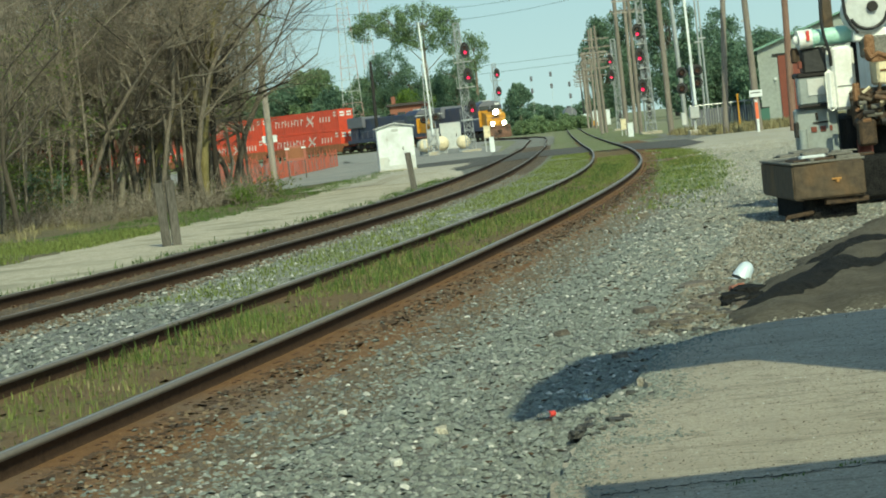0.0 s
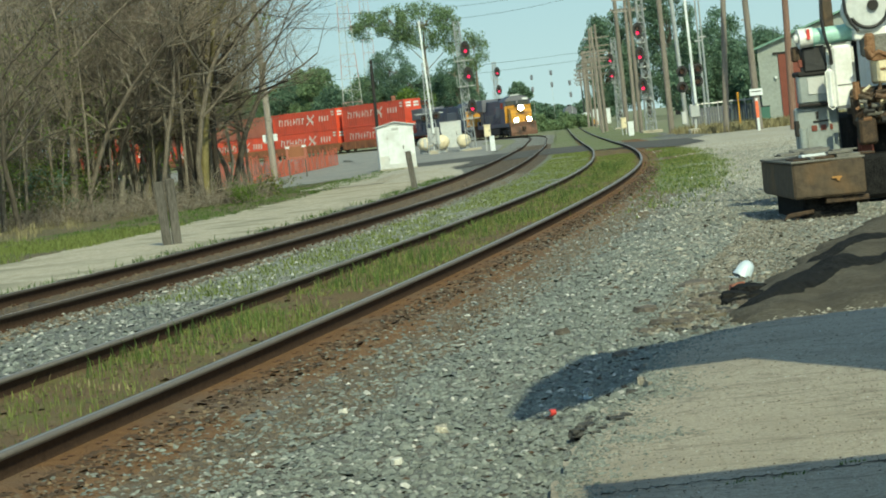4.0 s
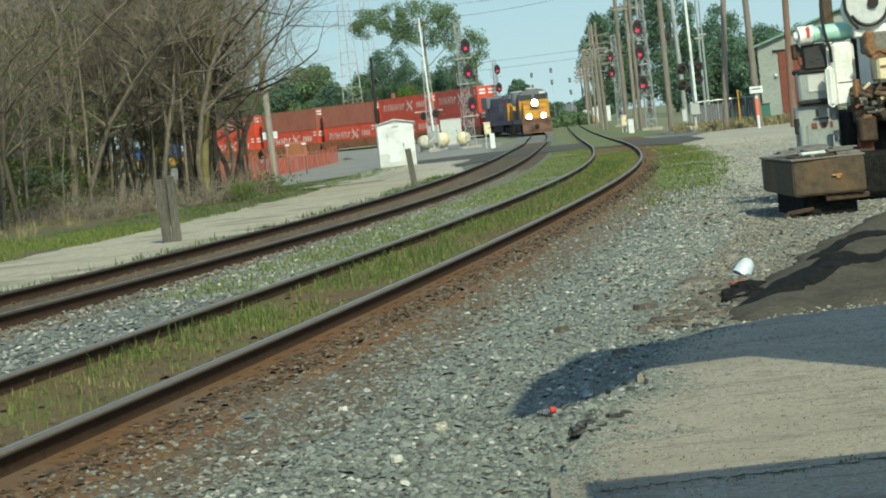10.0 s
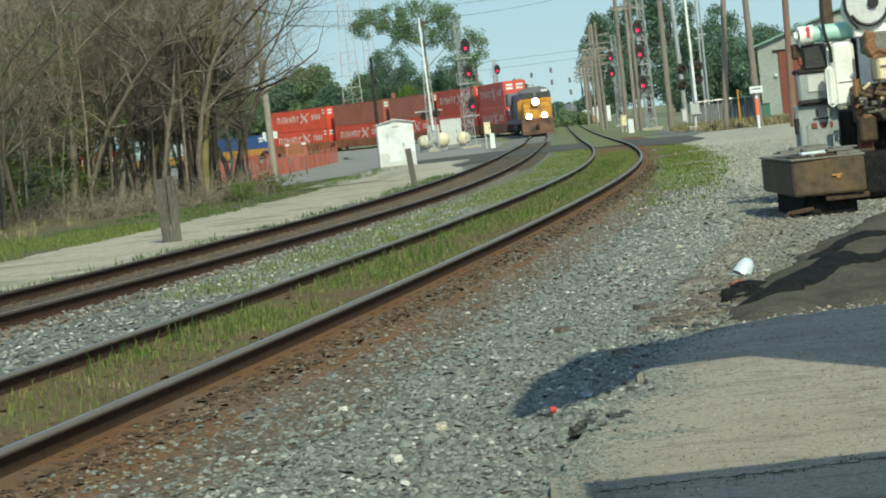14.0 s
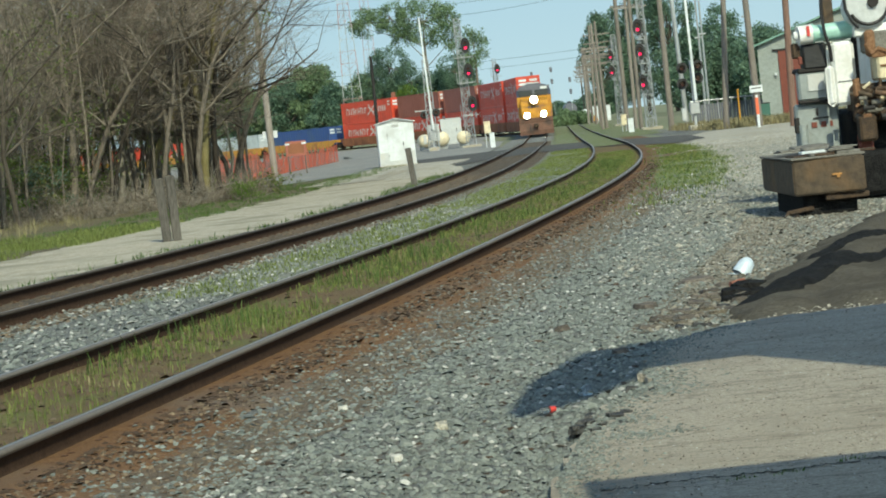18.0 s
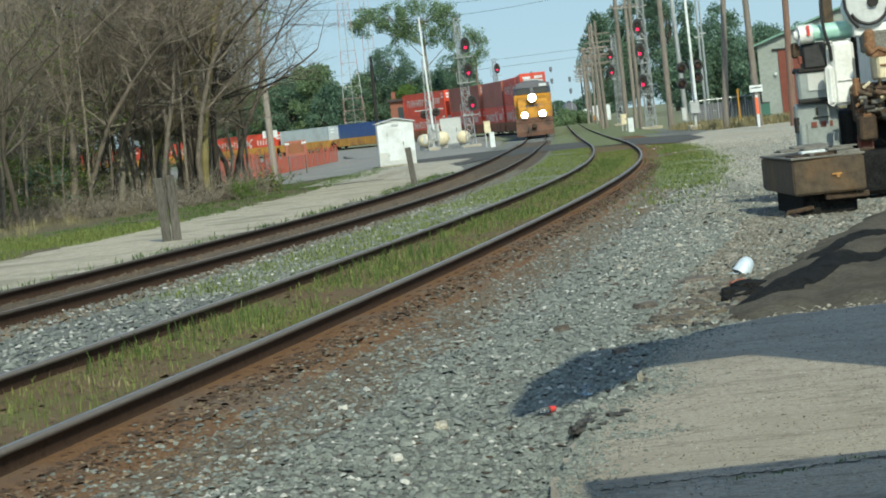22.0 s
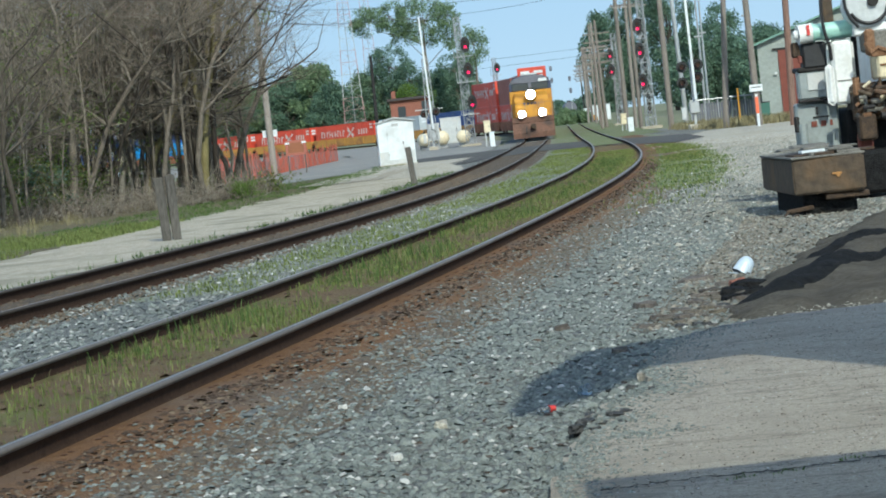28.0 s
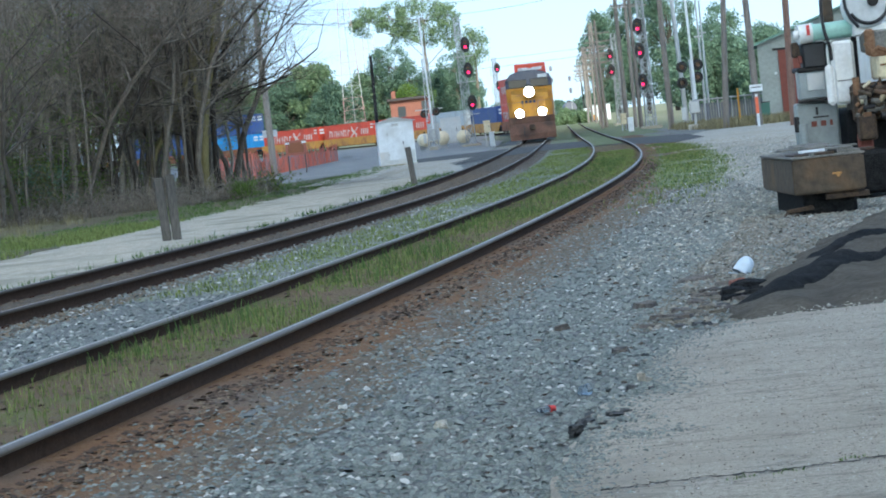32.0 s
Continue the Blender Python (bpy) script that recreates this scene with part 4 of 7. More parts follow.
def side_building():
    """The grey clad shed with a green roof at the yard's edge."""
    t = thing("shed", at_ground(26.2, 149.2, -8), "grey-green clad shed with a green metal roof", "shed")
    w, d, h = 5.2, 6, 4.6
    part("wall", box(bm_new(), (-w, -d, -.1), (w, d, h), .01), "wall_grey", t)
    for k in range(34):
        part("cladding_rib", box(bm_new(), (-w + k * .31, -d - .03, 0), (-w + k * .31 + .06, -d, h)), "wall_grey", t)
    for sx in (-1, 1):
        part("roof_sheet", prism(bm_new(), [(0, h + 1.7), (0, h + 1.82), (sx * (w + .4), h - .02), (sx * (w + .4), h - .14)], -d - .4, d + .4), "roof_green", t)
    part("gable", prism(bm_new(), [(-w, h), (w, h), (0, h + 1.65)], -d, d), "wall_grey", t)
    dr = part("door", box(bm_new(), (-4.0, -d - .09, 0), (-2.0, -d - .03, 4.15), .01), "door_brown", t, "tall red-brown sliding door")
    part("door_rail", box(bm_new(), (-4.3, -d - .12, 4.15), (1.2, -d - .03, 4.28)), "dark", dr)
    part("lamp", box(bm_new(), (-4.3, -d - .2, 2.7), (-4.15, -d - .03, 2.85)), "white", t)
    b = thing("dumpster", at_ground(19.75, 141) @ Matrix.Diagonal((.5, .8, .8, 1)), "dark green dumpster beside the shed", "dumpster")
    part("body", box(bm_new(), (-.8, -.6, .15), (.8, .6, 1.35), .03), "bin_green", b)
    part("lid", box(bm_new(), (-.84, -.64, 1.35), (.84, .64, 1.42), .02), "dark", b)


side_building()


def brick_house():
    t = thing("brick_house", at_ground(-3.0, 400, 0), "low red brick building with a dark flat roof", "building")
    part("wall", box(bm_new(), (-3.2, -4, -.2), (3.2, 4, 6.6), .01), "brick", t)
    part("roof", box(bm_new(), (-3.7, -4.6, 6.6), (3.7, 4.6, 7.05), .03), "roof_dark", t)
    wn1 = part("window", box(bm_new(), (-2.0, -4.05, 3.6), (-.7, -4.01, 5.6)), "glass", t)
    part("window_frame", box(bm_new(), (-2.1, -4.06, 3.5), (-.6, -4.02, 3.62)), "white", wn1)
    wn2 = part("window", box(bm_new(), (2.0, -4.05, 3.9), (3.0, -4.01, 6.2)), "glass", t)
    part("window_frame", box(bm_new(), (1.9, -4.06, 3.8), (3.1, -4.02, 3.92)), "white", wn2)
    part("chimney", box(bm_new(), (-2.9, -1, 7.0), (-2.2, -.3, 8.3), .02), "brick", t)


brick_house()


def radio_tower(x, y, h, w, label):
    t = thing("radio_tower", at_ground(x, y), label, "radio tower", "radio towers")
    n = 9
    for k in range(n):
        z0, z1 = h * k / n, h * (k + 1) / n
        a, b = w * (1 - .78 * k / n), w * (1 - .78 * (k + 1) / n)
        bm = lattice(bm_new(), a, b, z1 - z0, 2, .02)
        bmesh.ops.translate(bm, verts=bm.verts[:], vec=(0, 0, z0))
        part("section", bm, "faded_red" if k % 2 else "alu", t, "red lattice section" if k % 2 else "white lattice section")
    for p in range(5):
        part("feeder", tube(bm_new(), (0, 0, h * p / 5), (0, 0, h * (p + 1) / 5), .06, .06, 6), "galv", t)


radio_tower(-12.4, 400, 36, 3.8, "red and white lattice radio tower")
radio_tower(-11.5, 520, 52, 3.4, "second red and white lattice radio tower farther off")


def mesh_fence():
    """Orange plastic safety netting on stakes."""
    t = thing("safety_fence", Matrix(), "sagging orange plastic safety fence on stakes", "fence")
    a, b = Vector((-9.6, 106, 0)), Vector((-7.3, 183, 0))
    n = 22
    rnd = random.Random(2)
    stakes = [a.lerp(b, k / n) for k in range(n + 1)]
    for p in stakes:
        z = zg(p.y)
        part("stake", tube(bm_new(), (p.x, p.y, z - .1), (p.x + rnd.uniform(-.05, .05), p.y, z + 1.3), .014, .012, 6), "well_rust", t)
    for p, q in zip(stakes[:-1], stakes[1:]):
        bm = bm_new()
        m = 14
        dip = rnd.uniform(.05, .6)
        top = [1.3 - dip * math.sin(math.pi * k / m) - .1 * noise.noise((p.y + k * .4, 1, 0)) for k in range(m + 1)]
        sx = rnd.uniform(-.08, .08)
        for r in range(11):
            for k in range(m):
                c0, c1 = p.lerp(q, k / m), p.lerp(q, (k + 1) / m)
                z0, z1 = zg(c0.y) + .05 + top[k] * r / 10, zg(c1.y) + .05 + top[k + 1] * r / 10
                bow = sx * math.sin(math.pi * (k + .5) / m)
                vs = [bm.verts.new(v) for v in ((c0.x + bow, c0.y, z0), (c1.x + bow, c1.y, z1), (c1.x + bow, c1.y, z1 + .085), (c0.x + bow, c0.y, z0 + .085))]
                bm.faces.new(vs)
        for k in range(0, m):
            c = p.lerp(q, k / m)
            c1 = p.lerp(q, (k + .25) / m)
            zt = min(top[k], top[k + 1])
            bow = sx * math.sin(math.pi * k / m) - .004
            vs = [bm.verts.new(v) for v in ((c.x + bow, c.y, zg(c.y) + .05), (c1.x + bow, c1.y, zg(c.y) + .05), (c1.x + bow, c1.y, zg(c.y) + .05 + zt), (c.x + bow, c.y, zg(c.y) + .05 + zt))]
            bm.faces.new(vs)
        part("net", bm, "orange_net", t)


mesh_fence()


def yard_panel():
    """A framed panel that stands behind the orange fence."""
    t = thing("sign_board", at_ground(-7.25, 127, 0, .25), "dark framed panel behind the orange fence", "sign")
    part("board", box(bm_new(), (-.55, -.04, .75), (.55, 0, 1.55), .01), "container_brown", t)
    part("picture", box(bm_new(), (-.42, -.05, .88), (.42, -.04, 1.42)), "well_rust", t)
    for x in (-.45, .45):
        part("leg", box(bm_new(), (x - .03, 0, -.35), (x + .03, .06, .8)), "wood_grey", t)
        part("cap", box(bm_new(), (x - .12, -.06, 1.36), (x + .12, -.05, 1.46)), "white", t)


yard_panel()


# ------------------------------------------------------------ far down the line, and wires
def far_train():
    t = thing("tank_wagon", pose(33.2, 560, zg(560) + .16, 0, 0, -1), "dark tank wagon standing far down the line", "freight wagon")
    bm = bm_new()
    tube(bm, (0, -7, 2.5), (0, 7, 2.5), 1.45, 1.45, 20)
    part("tank", bm, "loco_grey", t)
    part("frame", box(bm_new(), (-1.3, -7.5, .9), (1.3, 7.5, 1.3), .03), "dark", t)
    for y in (-5, 5):
        part("bogie", box(bm_new(), (-1.1, y - 1.3, 0), (1.1, y + 1.3, .9), .05), "dark", t)
    part("dome", tube(bm_new(), (0, 0, 3.9), (0, 0, 4.3), .5, .5, 14), "black", t)
    w = thing("storage_tank", at_ground(25.6, 385), "small white storage tank beside the line", "tank")
    part("tank", tube(bm_new(), (-.9, 0, 1.2), (.9, 0, 1.2), .85, .85, 18), "white", w)
    part("stand", box(bm_new(), (-.7, -.4, -.05), (.7, .4, .5), .02), "galv", w)
    o = thing("work_car", at_ground(23.6, 340) @ Matrix.Scale(.55, 4), "small orange work car beside the line", "work car")
    part("body", box(bm_new(), (-.8, -1.2, .4), (.8, 1.2, 1.2), .05), "yellow", o)
    part("cab", box(bm_new(), (-.7, -.4, 1.2), (.7, .8, 1.7), .05), "yellow", o)
    for y in (-.8, .8):
        part("wheel", tube(bm_new(), (-.75, y, .3), (.75, y, .3), .32, .32, 14), "tyre", o)
    for x, y in ((25.2, 360), (27.2, 362)):
        c = thing("relay_cabinet", at_ground(x, y), "white relay cabinet beside the line", "cabinet", "cabinets down the line")
        part("body", box(bm_new(), (-.4, -.4, 0), (.4, .4, 2.3), .03), "white", c)
        part("roof", box(bm_new(), (-.46, -.46, 2.3), (.46, .46, 2.4), .02), "alu", c)


far_train()


def cable(a, b, sag, r):
    """A wire that hangs between two points."""
    t = thing("overhead_wire", Matrix(), "thin dark overhead wire between poles", "wire", "overhead wires")
    a, b = Vector(a), Vector(b)
    pts = [a.lerp(b, k / 14) - Vector((0, 0, sag * 4 * (k / 14) * (1 - k / 14))) for k in range(15)]
    part("wire", pipe(bm_new(), pts, r, 4), "dark", t)


for z in (9.3, 8.5, 10.2):
    cable((16.4, 185, z), (18.8, 266, z - .6), .5, .012)
    cable((-8.4, 124.7, z - .8), (15.9, 192, z + 3), .9, .011)
for px, py in ((-40, 470), (60, 500)):
    utility_pole(px, py, 16.5, .2, 0, (13.4, 14.9))
for z in (12.6, 14.2):
    cable((-40, 470, z), (60, 500, z + 1.5), 1.2, .028)


def white_car():
    t = thing("parked_car", at_ground(-16.9, 118, 70), "white car parked behind the thicket", "car")
    part("body", side_prism(bm_new(), [(-2.1, .35), (2.1, .35), (2.15, .8), (1.2, .95), (.6, 1.42), (-1.2, 1.42), (-1.9, .95), (-2.15, .85)], -.85, .85), "white", t)
    part("window", side_prism(bm_new(), [(-1.6, .97), (.95, .97), (.5, 1.36), (-1.1, 1.36)], -.86, .86), "glass", t)
    for y in (-1.3, 1.3):
        for sx in (-1, 1):
            w = part("wheel", tube(bm_new(), (sx * .68, y, .32), (sx * .87, y, .32), .32, .32, 18), "tyre", t)
            part("rim", tube(bm_new(), (sx * .86, y, .32), (sx * .885, y, .32), .18, .18, 12), "galv", w)


white_car()


# ------------------------------------------------------------ the rail crane truck at the yard's edge
def crane_truck():
    t = thing("rail_crane_truck", at_ground(4.3, 28.0), "grey and white rail maintenance crane truck, worn and greasy", "work truck")
    # rusty counterweight at the end
    cw = bm_new()
    side = [(-.24, -.95), (.58, -1.0), (.62, 1.6), (-.21, 1.8)]
    lo = [cw.verts.new((x, y, .25)) for x, y in side]
    hi = [cw.verts.new((x, y, .66)) for x, y in side]
    cw.faces.new(lo[::-1]), cw.faces.new(hi)
    for k in range(4):
        cw.faces.new((lo[k], lo[(k + 1) % 4], hi[(k + 1) % 4], hi[k]))
    bmesh.ops.bevel(cw, geom=cw.edges[:], offset=.02, segments=2, affect="EDGES")
    c = part("counterweight", cw, "cw_rust", t, "rust-brown steel counterweight")
    part("lid", box(bm_new(), (-.25, -.97, .66), (.6, 1.6, .685), .006), "lid_dust", c)
    part("plank", box(bm_new(), (.0, -.2, .69), (.5, .05, .73), .006), "white", c)
    rl = random.Random(17)
    for k in range(9):
        x, y = -.2 + .085 * k, rl.uniform(-.98, -.6)
        part("lid_plate", box(bm_new(), (x, y, .686), (x + rl.uniform(.12, .3), y + rl.uniform(.2, .6), .686 + rl.uniform(.01, .035)), .004, pose(0, 0, 0, 0, 0, rl.uniform(-1.5, 1.5))), rl.choice(["lid_dust", "lid_dust", "grime"]), c)
    for k in range(12):
        x, y, z = rl.uniform(-.22, .3), rl.uniform(-.95, .9), .72 + .004 * k
        part("lid_plate", box(bm_new(), (x, y, z), (x + rl.uniform(.12, .3), y + rl.uniform(.2, .6), z + rl.uniform(.012, .03)), .004, pose(0, 0, 0, rl.uniform(-1, 1), rl.uniform(-1.5, 1.5), rl.uniform(-2, 2))), rl.choice(["lid_dust", "lid_dust", "cw_rust"]), c)
    part("stain", tube(bm_new(), (.27, -1.0, .44), (.27, -.985, .44), .022, .016, 5), "well_yellow", c)
    part("stain", box(bm_new(), (.2, -1.003, .455), (.31, -.99, .475), 0, pose(0, 0, 0, 0, 0, 0)), "well_yellow", c)
    part("skid", box(bm_new(), (-.12, -.75, -.03), (.5, 1.3, .25), .02), "tar", t)
    part("foot_plate", box(bm_new(), (.12, -.92, .17), (.62, -.8, .235), .01), "grime", t)
    part("step", box(bm_new(), (-.3, -.8, .07), (.0, -.72, .12), .01, pose(0, 0, 0, 0, -6, 0)), "grime", t)
    part("hook", pipe(bm_new(), [(-.3, -.8, .08), (-.36, -.82, .0), (-.28, -.84, -.02), (-.2, -.82, .02)], .025, 6), "grime", t)
    # upright grey body behind
    b = part("rear_body", box(bm_new(), (.44, 2.8, .55), (1.0, 3.0, 1.27), .03), "machine_grey", t, "grey-green rear body")
    for k, x in enumerate((.63, .75, .87)):
        part("reflector", box(bm_new(), (x, 2.785, .95), (x + (.07 if k < 2 else .035), 2.8, 1.02)), "door_brown", b, "red reflector")
    part("lock", box(bm_new(), (.7, 2.78, 1.1), (.73, 2.8, 1.2), .004), "dark", b)
    part("hinge_bar", box(bm_new(), (.66, 2.78, 1.06), (.86, 2.8, 1.08)), "dark", b)
    u = part("upper_body", box(bm_new(), (.5, 2.75, 1.3), (.97, 2.95, 1.7), .03), "machine_grey", t)
    part("panel", box(bm_new(), (.62, 2.735, 1.42), (.84, 2.75, 1.64), .008), "alu", u)
    part("ledge", box(bm_new(), (.48, 2.7, 1.27), (.99, 2.8, 1.31), .01), "dark", t)
    part("black_case", box(bm_new(), (.58, 2.7, 1.7), (.9, 2.95, 2.04), .03), "black", t, "black equipment case")
    part("case_foot", box(bm_new(), (.5, 2.72, 1.66), (.92, 3.2, 1.73), .02), "dark", t)
    part("red_lamp", box(bm_new(), (.52, 2.66, 1.78), (.57, 2.74, 1.88), .01), "door_brown", t)
    part("side_lamp", box(bm_new(), (.46, 2.72, 1.86), (.56, 2.85, 2.06), .02), "grime", t)
    part("can", tube(bm_new(), (.5, 2.7, .74), (.5, 2.7, 1.0), .055, .06, 14), "machine_grey", t, "grey-green can")
    part("lamp_bar", box(bm_new(), (.4, 2.68, .9), (.46, 2.78, 1.1), .01), "dark", t)
    part("white_panel", box(bm_new(), (.93, 2.55, 1.2), (1.23, 2.66, 2.02), .04), "machine_white", t, "white cab panel")
    part("door_seam", box(bm_new(), (.98, 2.54, 1.5), (1.18, 2.55, 1.51)), "dark", t)
    part("door_mirror", box(bm_new(), (.82, 2.45, 1.2), (.94, 2.53, 1.74), .05), "machine_white", t, "long white mirror")
    part("mirror_arm", pipe(bm_new(), [(.9, 2.65, 1.74), (.9, 2.65, 1.92), (.94, 2.7, 2.02), (1.04, 2.8, 2.06), (1.2, 2.95, 2.06)], .02, 6), "machine_white", t)
    # mint boom with a white end
    bo = part("boom", tube(bm_new(), (.73, 2.7, 2.16), (1.24, 2.75, 2.17), .105, .115, 24), "mint", t, "mint-green round boom")
    part("boom_end", tube(bm_new(), (.54, 2.68, 2.15), (.73, 2.7, 2.16), .125, .125, 24), "machine_white", bo)
    part("red_stripe", box(bm_new(), (.645, 2.55, 2.13), (.685, 2.58, 2.26)), "red_paint", bo)
    part("collar", tube(bm_new(), (.73, 2.7, 2.16), (.75, 2.7, 2.16), .13, .13, 24), "mint", bo)
    part("boom_knob", tube(bm_new(), (.49, 2.68, 2.15), (.54, 2.68, 2.15), .05, .07, 16), "machine_white", bo)
    # hose reel
    rl = part("reel", tube(bm_new(), (1.42, 2.45, 2.43), (1.42, 2.7, 2.43), .29, .29, 36), "machine_white", t, "large white hose reel")
    part("flange", tube(bm_new(), (1.42, 2.43, 2.43), (1.42, 2.45, 2.43), .27, .29, 36), "alu", rl)
    part("hub", tube(bm_new(), (1.5, 2.38, 2.48), (1.5, 2.46, 2.48), .07, .07, 14), "dark", rl)
    hose = [(1.44 + math.cos(a) * .25, 2.41, 2.45 + math.sin(a) * .25) for a in np.linspace(-2.7, -.2, 16)]
    part("hose", pipe(bm_new(), hose, .022, 8), "black", rl, "black hose")
    part("reel_frame", box(bm_new(), (1.24, 2.5, 2.05), (2.6, 2.7, 2.2), .02), "machine_white", t)
    pts = [(.9, 2.56, 2.75), (.86, 2.56, 2.55), (.85, 2.55, 2.35), (.87, 2.54, 2.15), (.92, 2.55, 1.95), (.93, 2.58, 1.78)]
    part("hose", pipe(bm_new(), pts, .022, 8), "black", t, "black hanging hose")
    pts = [(1.16, 2.4, 2.75), (1.13, 2.4, 2.6), (1.14, 2.4, 2.42), (1.2, 2.38, 2.27), (1.28, 2.36, 2.16)]
    part("hose", pipe(bm_new(), pts, .022, 8), "black", t, "black hanging hose")
    part("column", box(bm_new(), (.98, 3.2, 2.05), (1.12, 3.4, 3.4), .02), "cw_rust", t)
    part("post", box(bm_new(), (1.25, 2.75, 1.15), (1.31, 2.85, 2.1), .01), "dark", t)
    # cream engine cover, rusty hydraulics
    part("arm_block", box(bm_new(), (1.33, 2.2, 1.83), (2.6, 2.7, 2.1), .03), "lid_dust", t)
    part("rusty_bracket", box(bm_new(), (1.3, 2.12, 1.78), (1.43, 2.2, 2.12), .03), "rust", t)
    part("rusty_plate", box(bm_new(), (1.36, 2.09, 1.76), (1.7, 2.12, 1.86), .01), "rust", t)
    part("cream_box", box(bm_new(), (1.42, 2.1, 1.47), (2.5, 2.6, 1.84), .03), "machine_cream", t, "stained cream engine cover")
    part("louvre", box(bm_new(), (1.46, 2.085, 1.64), (1.66, 2.1, 1.665)), "rust", t)
    part("hook_block", pipe(bm_new(), [(1.3, 2.1, 1.95), (1.36, 2.1, 1.82), (1.45, 2.1, 1.87), (1.6, 2.1, 1.8)], .035, 7), "rust", t)
    rnd = random.Random(11)
    for k in range(130):
        x, y, z = rnd.uniform(1.06, 1.9), rnd.uniform(1.9, 2.3), rnd.uniform(.98, 1.4)
        L = rnd.uniform(.06, .22)
        d = rnd.choice([(L, 0, 0), (0, 0, L), (L * .7, 0, L * .5), (L, -.05, -.06)])
        part("hydraulic_pipe", tube(bm_new(), (x, y, z), (x + d[0], y + d[1], z + d[2]), *(2 * [rnd.uniform(.012, .045)]), 7),
             rnd.choice(["grime", "rust", "machine_cream", "dark", "cw_rust", "lid_dust"]), t)
    part("pump", box(bm_new(), (1.12, 2.3, .95), (2.2, 2.9, 1.45), .04), "grime", t, "greasy hydraulic pump block")
    part("chassis", box(bm_new(), (1.05, 2.5, .5), (3.4, 6.5, 1.12), .04), "tar", t)
    part("under_frame", box(bm_new(), (.62, 1.7, .05), (3.2, 2.6, .6), .05), "tar", t)
    part("bumper", box(bm_new(), (1.1, 1.95, .72), (1.32, 2.2, 1.05), .03), "grime", t)
    part("red_box", box(bm_new(), (1.12, 2.2, .58), (1.3, 2.35, .82), .02), "door_brown", t)
    for y in (2.9, 5.4):
        wh = part("wheel", tube(bm_new(), (2.4, y, .5), (2.75, y, .5), .5, .5, 28), "tyre", t, "black tyre")
        part("rim", tube(bm_new(), (2.38, y, .5), (2.42, y, .5), .28, .28, 20), "machine_white", wh)
    # unseen cab, added out of view to throw shade
    part("cab", box(bm_new(), (1.9, 3.2, 1.1), (4.2, 6.4, 3.2), .12), "machine_white", t)


crane_truck()


def canopy():
    """Unseen flat roof added beside the camera's stand to shade a band of pad."""
    t = thing("canopy", Matrix(), "unseen flat canopy roof on steel posts, added to shade the pad", "canopy")
    bm = bm_new()
    # outline worked back from the edges of the shadow it must cast
    side = [(1.7, 6.5), (2.09, 7.0), (2.42, 7.72), (2.97, 7.85), (3.5, 6.6), (9.5, 4.6), (9.5, 10.3), (3.5, 9.8), (3.09, 9.55), (2.23, 9.08), (1.87, 7.78)]
    lo, hi = [bm.verts.new((x, y, 4.0)) for x, y in side], [bm.verts.new((x, y, 4.16)) for x, y in side]
    bm.faces.new(lo[::-1]), bm.faces.new(hi)
    for k in range(len(side)):
        j = (k + 1) % len(side)
        bm.faces.new((lo[k], lo[j], hi[j], hi[k]))
    bmesh.ops.recalc_face_normals(bm, faces=bm.faces[:])
    part("roof", bm, "machine_white", t)
    for x, y in ((9, 7.6), (9, 9.8), (6, 7.4), (6, 9.6)):
        part("post", tube(bm_new(), (x, y, 0), (x, y, 4.0), .08, .08, 10), "galv", t)


canopy()


def shade_van(x, y, turn, w, d, h):
    t = thing("shade_van", at_ground(x, y, turn, .05), "unseen plain white van added to shade the asphalt pad", "van")
    part("body", side_prism(bm_new(), [(-d / 2, .35), (d / 2, .35), (d / 2, h), (-d / 2 + .5, h), (-d / 2, h - .9)], -w / 2, w / 2), "machine_white", t)
    part("windscreen", side_prism(bm_new(), [(-d / 2 - .01, h - .95), (-d / 2 - .02, h - .9), (-d / 2 + .48, h - .02), (-d / 2 + .5, h - .05)], -w / 2 + .1, w / 2 - .1), "glass", t)
    for sx in (-1, 1):
        for yy in (-d * .32, d * .32):
            wh = part("wheel", tube(bm_new(), (sx * (w / 2 - .22), yy, .34), (sx * (w / 2 + .01), yy, .34), .34, .34, 20), "tyre", t)
            part("rim", tube(bm_new(), (sx * (w / 2), yy, .34), (sx * (w / 2 + .02), yy, .34), .2, .2, 14), "galv", wh)


# unseen van, added for the shadow across the near end of the pad
shade_van(2.5, 2.9, 0, 2.2, 5.2, 2.75)


# ------------------------------------------------------------ the train
def bogie(t, y, axles, gap, r):
    tr = part("bogie", box(bm_new(), (-1.2, y - gap * (axles - 1) / 2 - .7, .35), (1.2, y + gap * (axles - 1) / 2 + .7, .8), .06), "dark", t, "dark steel bogie")
    for k in range(axles):
        yy = y + (k - (axles - 1) / 2) * gap
        for sx in (-1, 1):
            part("wheel", tube(bm_new(), (sx * .68, yy, r), (sx * .82, yy, r), r, r, 18), "grime", tr)
        part("axle_box", box(bm_new(), (-1.3, yy - .2, r - .2), (1.3, yy + .2, r + .2), .03), "grime", tr)


def disc(x, y, z, r, n=24):
    bm = bm_new()
    bm.faces.new([bm.verts.new((x + math.cos(k * 2 * math.pi / n) * r, y, z - math.sin(k * 2 * math.pi / n) * r)) for k in range(n)])
    return bm


